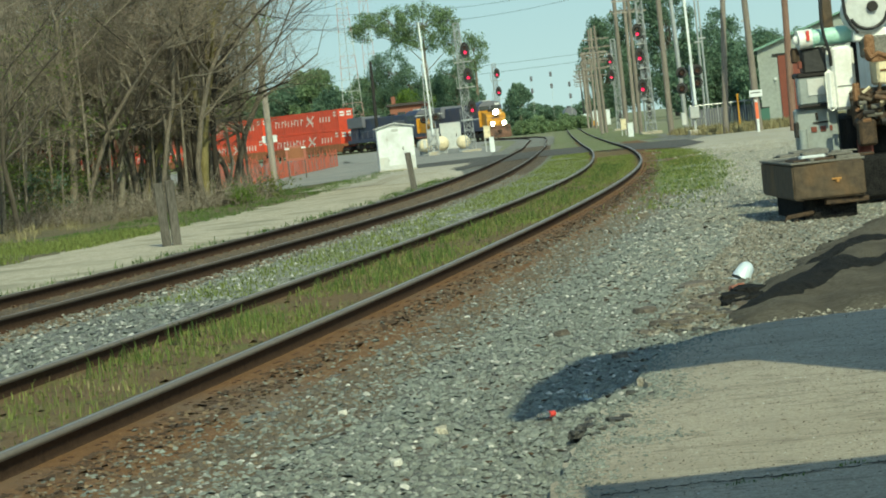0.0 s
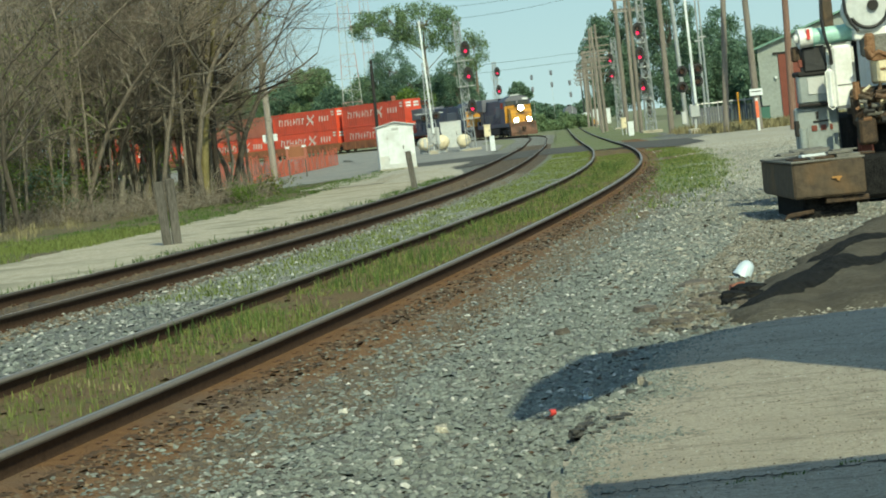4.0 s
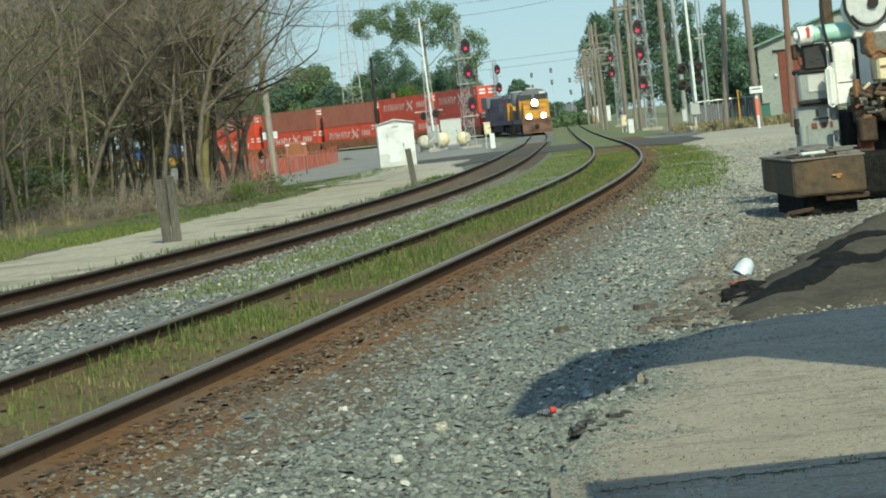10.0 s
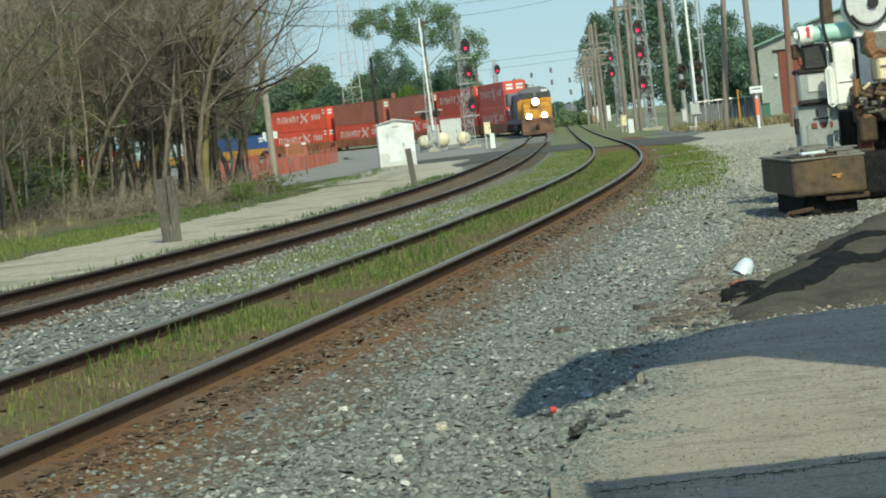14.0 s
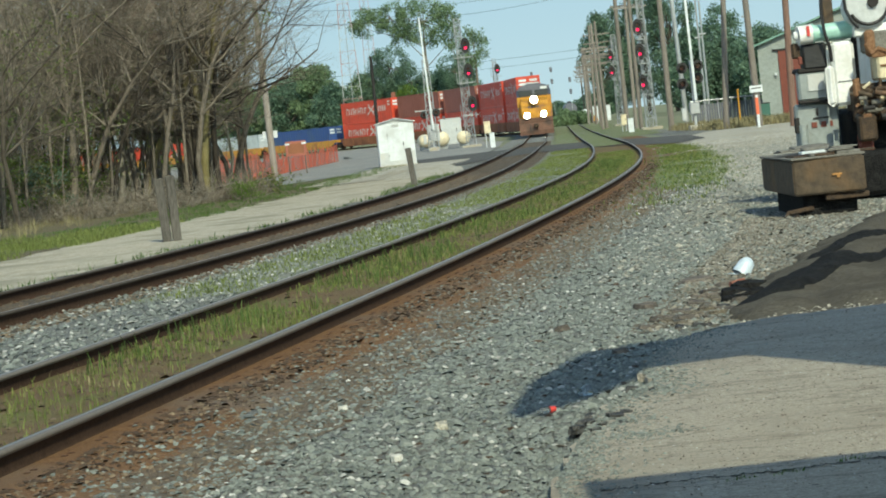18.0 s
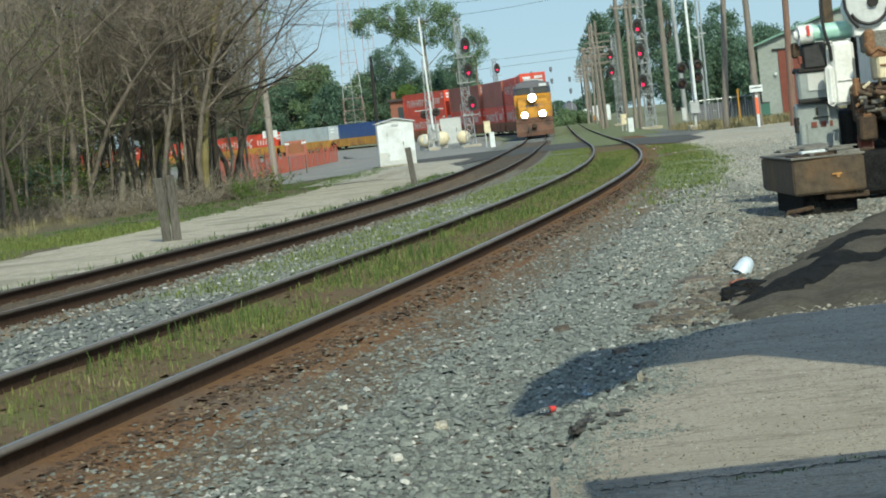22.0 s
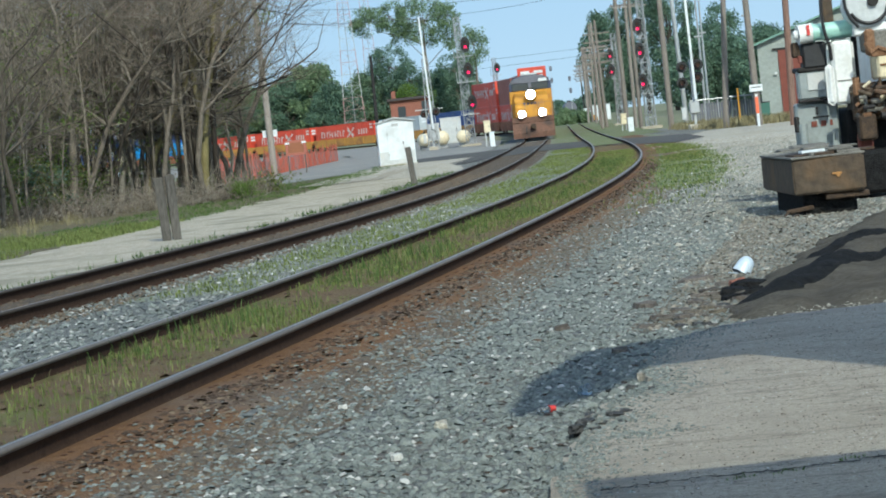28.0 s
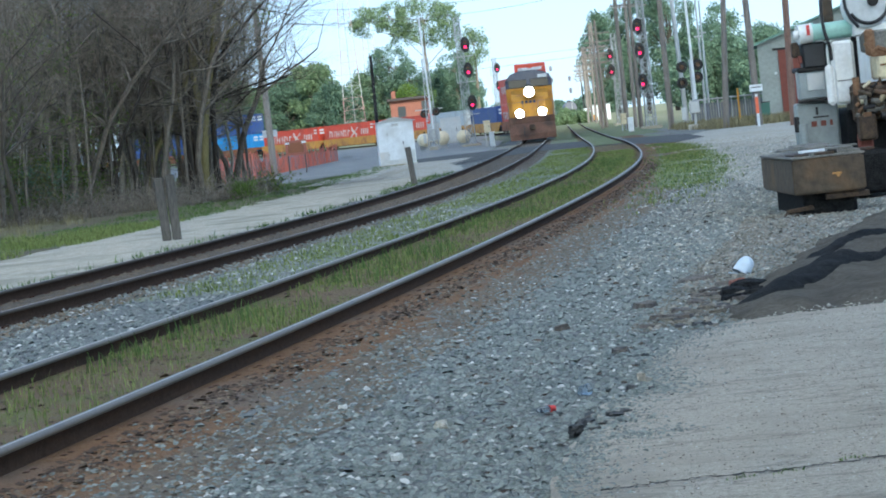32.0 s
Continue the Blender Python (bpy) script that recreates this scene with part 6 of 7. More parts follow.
hero_tree(507, "bark_pale", "thin pale upright stem", [[(-12.3, -.2, .06), (-12.2, 2.0, .05), (-11.9, 2.6, .04), (-11.2, 3.0, .025)]])
hero_tree(508, "bark", "grey upright trunk with fine twigs", [[(-11.1, -.2, .07), (-11.0, 2.6, .06), (-10.8, 5.2, .045)]])


def leaf_cloud(rnd, centers, radius, per, size):
    """Small folded leaves in clumps."""
    c = np.repeat(np.array(centers), per, 0)
    rs = np.random.RandomState(rnd.randint(0, 10 ** 6))
    d = rs.normal(0, 1, c.shape)
    d /= np.linalg.norm(d, axis=1, keepdims=True)
    p = c + d * (rs.rand(len(c), 1) ** .5) * radius
    u = rs.normal(0, 1, c.shape)
    u /= np.linalg.norm(u, axis=1, keepdims=True)
    w = np.cross(u, rs.normal(0, 1, c.shape))
    w /= np.linalg.norm(w, axis=1, keepdims=True)
    s = size * rs.uniform(.6, 1.3, (len(c), 1))
    v = np.stack([p - u * s, p + w * s * .5, p + u * s, p - w * s * .5], 1).reshape(-1, 3)
    return v, np.arange(len(v)).reshape(-1, 4)


def leafy_tree(x, y, h, spread, seed, clumps=130, per=55, size=.3, material="leaf", low=.22, label="full green leafy tree", group="green trees behind the yard", gaps=.25):
    rnd = random.Random(seed)
    t = thing("leafy_tree", at_ground(x, y), label, "tree", group)
    limbs = [(0, 0, -.2, rnd.uniform(-.3, .3), 0, h * .45, h * .02, h * .013)]
    centers = []
    for k in range(clumps):
        f = rnd.uniform(low, 1)
        prof = math.sin(math.pi * min(max((f - low) / (1 - low), .04), .97) ** .75) ** .6
        a, q = rnd.uniform(0, 2 * math.pi), rnd.uniform(.25, 1) ** .5 * prof * spread * rnd.uniform(1 - gaps, 1.1)
        centers.append((math.cos(a) * q, math.sin(a) * q, f * h))
        if k % 3 == 0:
            z = min(h * .45, f * h * .6)
            limbs.append((0, 0, z, *centers[-1], h * .007, h * .002))
    link("trunk", np_mesh("trunk", *branch_arrays(limbs, 6)), "bark", t)
    tagged(link("crown", np_mesh("crown", *leaf_cloud(rnd, centers, spread * .2 + .35, int(per * 2.4), size * .58)), material, t), kind="stuff")
    return t


def sprouts():
    """Thin veils of first leaves in the thicket's crowns."""
    rnd = random.Random(63)
    for k in range(12):
        x, y = -10.9 + k * .42, 57 + k * .75 + rnd.uniform(-1, 1)
        t = thing("leafing_tree", at_thicket(x, y), "slender tree with a thin veil of first leaves", "tree", "leafing trees of the thicket")
        limbs = [(0, 0, -.1, .1, 0, 2.5, .05, .035), (.1, 0, 2.5, rnd.uniform(-.4, .4), .2, 5.5, .035, .012)]
        cs = [(rnd.gauss(0, .6), rnd.gauss(0, .6), rnd.uniform(.9, 5.2)) for _ in range(44 if k < 5 else 13)]
        limbs += [(.05, 0, c[2] * .8, *c, .012, .004) for c in cs]
        link("trunk", np_mesh("trunk", *branch_arrays(limbs, 5)), "bark", t)
        tagged(link("crown", np_mesh("crown", *leaf_cloud(rnd, cs, .3, 16, .04)), "olive" if k % 2 else "leaf_young", t), kind="stuff")


sprouts()
# green trees behind the lot and the train
for k in range(11):
    leafy_tree(-46 + k * 3.4 + rt.uniform(-1, 1), 425 + rt.uniform(-10, 20), 12.5 + rt.uniform(-2.5, 2), 5.2, 300 + k, 110, 60, .45, "leaf" if k % 3 else "leaf_dark", .05)
for k in range(6):
    leafy_tree(-14 + k * 4.2, 460 + rt.uniform(-8, 8), 11 + rt.uniform(-1.5, 3), 4.6, 330 + k, 100, 55, .45, "leaf_dark", .05)


def lobed_tree(x, y, trunk_top, lobes, seed, material, label):
    """A tree whose crown is a few loose lobes: rows of sideways, height, half width, half height."""
    rnd = random.Random(seed)
    t = thing("leafy_tree", at_ground(x, y), label, "tree", "green trees behind the yard")
    limbs, centers = [(0, 0, -.2, .3, 0, trunk_top * .5, .42, .33), (.3, 0, trunk_top * .5, .5, 0, trunk_top, .33, .16)], []
    for dx, z, rx, rz in lobes:
        limbs.append((.35, 0, max(trunk_top * .55, z - rz - 3), dx, rnd.uniform(-1, 1), z, .1, .04))
        for k in range(int(4.6 * rx * rz) + 7):
            a, q = rnd.uniform(0, 6.283), rnd.random() ** .45
            c = (dx + math.cos(a) * q * rx, rnd.gauss(0, rx * .5), z + math.sin(a) * q * rz)
            centers.append(c)
            if k % 4 == 0:
                limbs.append((dx, 0, z, *c, .06, .02))
    link("trunk", np_mesh("trunk", *branch_arrays(limbs, 6)), "bark", t)
    tagged(link("crown", np_mesh("crown", *leaf_cloud(rnd, centers, 1.05, 62, .19)), material, t), kind="stuff")


lobed_tree(.2, 440, 20, [(-9.4, 22.4, 2.9, 2.6), (-11.6, 21.6, 1.3, 1.2), (-5.4, 22.8, 2.9, 2.8), (.6, 21.2, 4.6, 4.6), (5.0, 22.0, 2.6, 2.4), (-3.6, 19.0, 2.2, 1.5), (5.6, 17.6, 1.6, 1.8)], 351, "leaf", "tall open-crowned green tree in loose lobes")
lobed_tree(9.4, 446, 14, [(.4, 16.2, 2.4, 3.6), (-1.6, 12.8, 1.6, 2.4)], 352, "leaf", "green tree behind the signal mast")
lobed_tree(-6.2, 436, 10, [(0, 13.4, 4.2, 3.6), (-3.6, 11.4, 3.2, 3.2), (3.6, 10.4, 4.2, 3.0), (-1, 6.5, 7, 4)], 353, "leaf_dark", "dense dark green tree below the tall one")
lobed_tree(5.4, 438, 9, [(0, 11.6, 3.0, 3.0), (.5, 7, 4, 3.6)], 354, "leaf_dark", "dense dark green tree below the tall one")
lobed_tree(-2.4, 425, 5, [(0, 6.8, 4.0, 2.4)], 355, "leaf_young", "low yellow-green leafing tree")
# green trees behind the poles
for k, (tx, ty, th, ts) in enumerate(((31.5, 420, 18, 4.6), (34.5, 430, 19, 5.0), (39.5, 425, 25, 6), (44, 420, 24, 5), (50, 400, 16.5, 6), (56, 390, 12, 6), (37, 330, 11, 4.5), (42, 330, 9.5, 4.5), (46, 320, 9, 4.5), (52, 330, 10, 5), (60, 350, 10, 6))):
    leafy_tree(tx, ty, th, ts, 400 + k, 88, 55, .42, "leaf_dark", .1)
leafy_tree(23.4, 600, 11, 4.2, 441, 70, 45, .6, "leaf_dark", .05)
for k in range(9):
    leafy_tree(4 + k * 9 + rt.uniform(-3, 3), 1050 + rt.uniform(-60, 60), 6.5 + rt.uniform(-1, 1.5), 8, 430 + k, 60, 40, 1.0, "leaf_dark", .03, group="far trees down the line")


for k in range(8):
    leafy_tree(13.2 + k * 1.25 + rt.uniform(-.3, .3), 338 + rt.uniform(-4, 4), rt.uniform(1.3, 2.2) - (.4 if 2 < k < 5 else 0), 1.5, 460 + k, 34, 40, .3, "leaf", .03, "low dark bush far down the line", "bushes down the line")


def blades(name, places, n_each, h0, h1, material, label, seed, spread=.05, width=.006):
    """Tufts of grass as thin bent blades."""
    rs = np.random.RandomState(seed)
    c = np.repeat(np.array(places), n_each, 0)
    n = len(c)
    p = c + np.stack([rs.normal(0, spread, n), rs.normal(0, spread, n), np.zeros(n)], 1)
    h = rs.uniform(h0, h1, n)[:, None] * rs.uniform(.4, 1, (n, 1))
    a = rs.uniform(0, 2 * math.pi, n)
    out = np.stack([np.cos(a), np.sin(a), np.zeros(n)], 1)
    side = np.stack([-np.sin(a), np.cos(a), np.zeros(n)], 1) * width * rs.uniform(.7, 1.6, (n, 1))
    up = np.array([[0, 0, 1.]])
    mid, tip = p + up * h * .6 + out * h * .15, p + up * h + out * h * rs.uniform(.2, .7, (n, 1))
    v = np.stack([p - side, p + side, mid + side * .8, mid - side * .8, tip], 1).reshape(-1, 3)
    b = np.arange(n)[:, None] * 5
    f = np.concatenate([b + np.array([[0, 1, 2]]), b + np.array([[0, 2, 3]]), b + np.array([[3, 2, 4]])])
    return tagged(link(name, np_mesh(name, v, f), material), label, "grass", kind="stuff")


def along(line, n, s0, s1, lo, hi, seed, power=1.0):
    """Places beside a track, thicker towards s0."""
    rs = random.Random(seed)
    res = []
    while len(res) < n:
        s = s0 + (s1 - s0) * rs.random() ** power
        q = rs.uniform(lo, hi)
        x, y, _ = line.at(s, q)
        if noise.noise((x * .5, y * .35, 7)) + rs.uniform(-.35, .35) > -.12:
            res.append((x, y, zg(y) + (soil_z(q) if line is near_line else .01)))
    return res


blades("grass", along(near_line, 4000, 5, 75, -.62, .56, 1, .9), 6, .025, .085, "grass_light", "low green grass between the rails", 1, .07, .004)
blades("grass", along(near_line, 620, 4, 60, -.62, .3, 10, 1.0), 5, .10, .22, "grass", "taller weeds between the rails", 10, .04, .0035)
blades("grass", along(near_line, 420, -5, 9, -.6, .5, 19, .8), 5, .03, .11, "grass_light", "sparse green grass between the rails", 19, .05, .0028)
blades("dry_grass", along(near_line, 600, 3, 60, -.66, .66, 2, 1.0), 6, .02, .07, "grass_dry", "yellowed grass between the rails", 2, .06, .004)
blades("grass", along(near_line, 3600, 12, 95, -2.5, -.95, 3, 1.0), 6, .02, .08, "grass_light", "low green grass between the two tracks", 3, .08, .005)
def green_edge(n, seed):
    """Places in the grassy wedge outside the curve, where it borders the yard."""
    rs = random.Random(seed)
    res = []
    while len(res) < n:
        y = rs.uniform(31, 93)
        mid = float(np.interp(y, [30, 35, 45, 60, 75, 84, 93], [2.6, 3.4, 4.75, 6.5, 7.8, 8.5, 8.8]))
        half = float(np.interp(y, [30, 40, 55, 75, 93], [.6, .9, .85, .8, .5]))
        x = mid + rs.gauss(0, half * .55)
        dense = float(np.interp(y, [30, 42, 60, 93], [.06, .35, 1, 1]))
        if rs.random() < dense and noise.noise((x * .8, y * .3, 4)) > -.28:
            res.append((x, y, zg(y) + .008))
    return res


blades("grass", green_edge(1500, 4), 6, .03, .10, "grass_light", "green grass between the curve and the yard", 4, .09, .006)
blades("grass", green_edge(700, 24), 6, .03, .10, "grass", "low green grass between the curve and the yard", 24, .09, .006)
blades("grass", along(far_line, 260, 2, 60, -1.9, -1.2, 5), 7, .05, .16, "grass", "low weeds at the track's edge", 5)
blades("grass", along(far_line, 7000, -10, 34, -9.6, -5.4, 6), 7, .04, .17, "grass_light", "bright green grass verge below the thicket", 6)
blades("grass", along(far_line, 1500, 30, 78, -9.0, -5.3, 16), 7, .03, .12, "grass", "sparse green verge beside the dirt road", 16)
blades("dry_grass", along(far_line, 700, -10, 85, -13.4, -9.8, 7), 8, .1, .35, "grass_dry", "dead tan weeds below the thicket", 7, .1)
blades("grass", along(far_line, 420, 60, 105, -7.2, -5.6, 8), 7, .04, .14, "grass", "green verge beside the lot", 8)
blades("dry_grass", [(x, y, zg(y)) for x, y in ((random.Random(k).uniform(15, 26), random.Random(k + 9000).uniform(124, 150)) for k in range(2500))], 8, .2, .6, "grass_dry", "tall tan grass below the fence", 9, .2, .02)


def shrubs():
    rnd = random.Random(77)
    for k in range(26):
        f = k / 25
        x, y = (-11.4 + 7.5 * f * .45 + rnd.uniform(-.3, .3), 58.5 + 6 * f + rnd.uniform(-1, 1.5)) if f < .72 else (-6.35 + 1.5 * (f - .72) * 3 + rnd.uniform(-.2, .2), 64 + 10 * (f - .72) + rnd.uniform(-1, 1))
        t = thing("shrub", at_thicket(x, y), "low tangled shrub with some green leaves", "shrub", "undergrowth of the thicket")
        tw = []
        for _ in range(40 if f < .3 or f > .72 else 36):
            p = Vector((rnd.gauss(0, .25), rnd.gauss(0, .25), 0))
            d = Vector((rnd.gauss(0, .5), rnd.gauss(0, .5), 1)).normalized()
            L = rnd.uniform(.6, 1.9) if f < .35 else rnd.uniform(.3, 1.3)
            for s in range(4):
                q = p + d * L / 4
                tw.append((*p, *q, .012 - .002 * s, .010 - .002 * s))
                p, d = q, (d + Vector((rnd.gauss(0, .3), rnd.gauss(0, .3), rnd.gauss(-.02, .2)))).normalized()
        tagged(link("stem_tangle", np_mesh("stem_tangle", *branch_arrays(tw, 3)), "twig", t), kind="stuff")
        cs = [(rnd.gauss(0, .4), rnd.gauss(0, .4), rnd.uniform(.1, .5 if f > .4 else 1.6)) for _ in range(rnd.choice((2, 3, 9)) if f > .4 else 44)]
        link("foliage", np_mesh("foliage", *leaf_cloud(rnd, cs, .25, 26, .05)), "leaf_young" if k % 4 == 0 else "olive" if k % 2 else "grass", t)


shrubs()


def understory():
    """Taller olive bushes between the trunks."""
    rnd = random.Random(55)
    for k in range(22):
        f = k / 21
        x, y = -12.4 + 4.2 * f + rnd.uniform(-.5, .5), 60 + 8 * f + rnd.uniform(0, 7)
        h = rnd.uniform(1.4, 2.6) if f < .4 else rnd.uniform(.5, 1.0)
        t = thing("bush", at_thicket(x, y), "olive-green bush among the bare trunks", "bush", "undergrowth of the thicket")
        tw, cs = [], []
        for _ in range(26):
            p, d, L = Vector((rnd.gauss(0, .2), rnd.gauss(0, .2), 0)), Vector((rnd.gauss(0, .35), rnd.gauss(0, .35), 1)).normalized(), h * rnd.uniform(.6, 1.1)
            for s in range(4):
                q = p + d * L / 4
                tw.append((*p, *q, .014 - .003 * s, .011 - .003 * s))
                p, d = q, (d + Vector((rnd.gauss(0, .25), rnd.gauss(0, .25), 0))).normalized()
                cs.append(tuple(q + Vector((rnd.gauss(0, .15), rnd.gauss(0, .15), 0))))
        tagged(link("stem_tangle", np_mesh("stem_tangle", *branch_arrays(tw, 3)), "twig", t), kind="stuff")
        tagged(link("foliage", np_mesh("foliage", *leaf_cloud(rnd, rnd.sample(cs, 60), .22, 14, .045)), "olive", t), kind="stuff")


understory()


def green_bushes():
    """Leafy bushes at the thicket's foot."""
    rnd = random.Random(66)
    for k in range(11):
        f = k / 10
        x, y = (-14.6 + 3.1 * f + rnd.uniform(-.3, .3), 74 + rnd.uniform(-2, 4)) if k < 10 else (-6.15, 76)
        h = rnd.uniform(1.5, 2.3) * (1 - .4 * f)
        t = thing("bush", at_ground(x * .95, y * .95) @ Matrix.Scale(.45 if k == 10 else 1, 4), "dense green bush at the foot of the thicket", "bush", "green bushes of the thicket")
        tw = [(rnd.gauss(0, .1), rnd.gauss(0, .1), -.05, rnd.gauss(0, .45), rnd.gauss(0, .45), h * rnd.uniform(.5, 1), .02, .008) for _ in range(16)]
        tagged(link("stem_tangle", np_mesh("stem_tangle", *branch_arrays(tw, 4)), "bark", t), kind="stuff")
        cs = [(rnd.gauss(0, .5), rnd.gauss(0, .5), h * rnd.uniform(.08, 1)) for _ in range(75)]
        tagged(link("foliage", np_mesh("foliage", *leaf_cloud(rnd, cs, .28, 30, .055)), ("grass", "olive", "leaf_dark", "olive")[k % 4] if k < 10 else "leaf_young", t), kind="stuff")


green_bushes()


def tangle():
    """Dense brush behind the front trunks: crooked dark and pale limbs with a mass of fine twigs."""
    rnd = random.Random(88)
    for k in range(30):
        f = k / 29
        x, y = -15.4 + 8.3 * f + rnd.uniform(-.35, .35), 73 + rnd.uniform(0, 11)
        t = thing("tangled_brush", at_ground(x, y), "dense tangle of crooked bare limbs and fine brown twigs", "brush", "tangled brush of the thicket")
        foot = 0.0 if x < -10.6 else 2.3
        top = 9.2 if x < -7 else 7.8
        dark, pale, tw, rosy = [], [], [], []
        dark.append((0, 0, -.1, rnd.gauss(0, .3), rnd.gauss(0, .3), top * .6, .06, .035))
        for i in range(22):
            out = pale if i % 3 == 0 else dark
            z = rnd.uniform(max(foot, .3), top * .8)
            p, d = Vector((rnd.gauss(0, .35), rnd.gauss(0, .5), z)), Vector((rnd.gauss(0, 1), rnd.gauss(0, .5), rnd.uniform(-.15, 1.2))).normalized()
            r, n = rnd.uniform(.016, .04), 7
            for j in range(n):
                q = p + d * rnd.uniform(.18, .42)
                out.append((*p, *q, r * (1 - j / n * .7), r * (1 - (j + 1) / n * .7)))
                p, d = q, (d + Vector((rnd.gauss(0, .28), rnd.gauss(0, .2), rnd.gauss(.02, .22)))).normalized()
        for i in range(400):
            z = rnd.uniform(foot, top) if rnd.random() < .8 else rnd.uniform(max(foot, 4), top)
            a, d = Vector((rnd.gauss(0, .75), rnd.gauss(0, .8), z)), Vector((rnd.gauss(0, 1), rnd.gauss(0, .6), rnd.gauss(.25, .7))).normalized()
            bag = rosy if z > 4.2 and -9.2 < x < -6 and rnd.random() < .7 else tw
            for j in range(3):
                b = a + d * rnd.uniform(.14, .34)
                bag.append((*a, *b, .0085 - .0018 * j, .007 - .0018 * j))
                a, d = b, (d + Vector((rnd.gauss(0, .35), rnd.gauss(0, .3), rnd.gauss(0, .3)))).normalized()
        tagged(link("limb_tangle", np_mesh("limb_tangle", *branch_arrays(dark, 5)), "bark" if k % 4 else "bark_black", t), kind="stuff")
        tagged(link("pale_limb_tangle", np_mesh("pale_limb_tangle", *branch_arrays(pale, 5)), "bark_pale", t, "pale grey crooked limbs"), kind="stuff")
        tagged(link("twig_spray", np_mesh("twig_spray", *branch_arrays(tw, 3)), "twig", t), kind="stuff")
        if x < -9.6:
            cs = [(rnd.gauss(0, .7), rnd.gauss(0, .7), rnd.uniform(.4, 5.6)) for _ in range(26)]
            tagged(link("leaf_mist", np_mesh("leaf_mist", *leaf_cloud(rnd, cs, .3, 16, .04)), "olive" if k % 3 else "leaf_young", t, "thin veil of first green leaves"), kind="stuff")
        if rosy:
            tagged(link("twig_spray", np_mesh("twig_spray", *branch_arrays(rosy, 3)), "twig_rosy", t, "rosy budding twigs"), kind="stuff")


tangle()


def brambles():
    """Low grey-brown arching canes at the foot of the thicket."""
    rnd = random.Random(89)
    for k in range(24):
        f = k / 23
        x, y = -13.4 + 7.4 * f + rnd.uniform(-.25, .25), 67 + 5 * f + rnd.uniform(-1, 2)
        t = thing("bramble", at_ground(x, y), "low tangle of arching grey-brown canes", "bramble", "undergrowth of the thicket")
        canes, pale, h = [], [], rnd.uniform(.5, 1.25)
        for i in range(95):
            p, d = Vector((rnd.gauss(0, .35), rnd.gauss(0, .35), -.02)), Vector((rnd.gauss(0, .8), rnd.gauss(0, .6), 1.1)).normalized()
            L, bag = h * rnd.uniform(.6, 1.5), pale if i % 3 == 0 else canes
            for j in range(6):
                q = p + d * L / 6
                q.z = max(q.z, .01)
                bag.append((*p, *q, .011 - .0013 * j, .0097 - .0013 * j))
                p, d = q, (d + Vector((rnd.gauss(0, .3), rnd.gauss(0, .25), -.16 + rnd.gauss(0, .15)))).normalized()
        tagged(link("cane_tangle", np_mesh("cane_tangle", *branch_arrays(canes, 3)), "twig", t), kind="stuff")
        tagged(link("pale_cane_tangle", np_mesh("pale_cane_tangle", *branch_arrays(pale, 3)), "bark_pale", t, "pale dead canes"), kind="stuff")


brambles()


def crown_veil():
    """Fine brown twig haze and first olive leaves high in the thicket."""
    rnd = random.Random(67)
    for k in range(9):
        x, y = (-12.6, -11.6, -10.6, -9.4, -8.2, -7.2, -6.6, -6.0, -12.0)[k], 78 + rnd.uniform(-2, 5)
        t = thing("leafing_tree", at_ground(x, y), "slender tree with a thin veil of first leaves", "tree", "leafing trees of the thicket")
        st, tw, cs = [], [], []
        top = 8.5
        p = Vector((0, 0, -.1))
        for i in range(8):
            q = p + Vector((rnd.gauss(0, .12), rnd.gauss(0, .12), top / 8))
            st.append((*p, *q, .06 - .006 * i, .054 - .006 * i))
            p = q
            if i > 1:
                for _ in range(30):
                    a = p + Vector((0, 0, rnd.uniform(-.6, .3)))
                    d = Vector((rnd.gauss(0, 1), rnd.gauss(0, 1), rnd.uniform(-.1, .9))).normalized()
                    for s in range(4):
                        b = a + d * rnd.uniform(.18, .42)
                        tw.append((*a, *b, .009 - .0018 * s, .0075 - .0018 * s))
                        for _ in range(2):
                            e = (d + Vector((rnd.gauss(0, .7), rnd.gauss(0, .7), rnd.gauss(.1, .5)))).normalized()
                            tw.append((*b, *(b + e * rnd.uniform(.12, .4)), .0045, .003))
                        a, d = b, (d + Vector((rnd.gauss(0, .25), rnd.gauss(0, .25), rnd.gauss(.02, .2)))).normalized()
                    if rnd.random() < (.5 if x < -10 else .16):
                        cs.append(tuple(a))
        link("trunk", np_mesh("trunk", *branch_arrays(st, 6)), "bark", t)
        tagged(link("twig_spray", np_mesh("twig_spray", *branch_arrays(tw, 3)), "twig", t), kind="stuff")
        tagged(link("crown", np_mesh("crown", *leaf_cloud(rnd, cs, .3, 18, .045)), "olive" if k % 3 else "leaf_young", t), kind="stuff")


crown_veil()


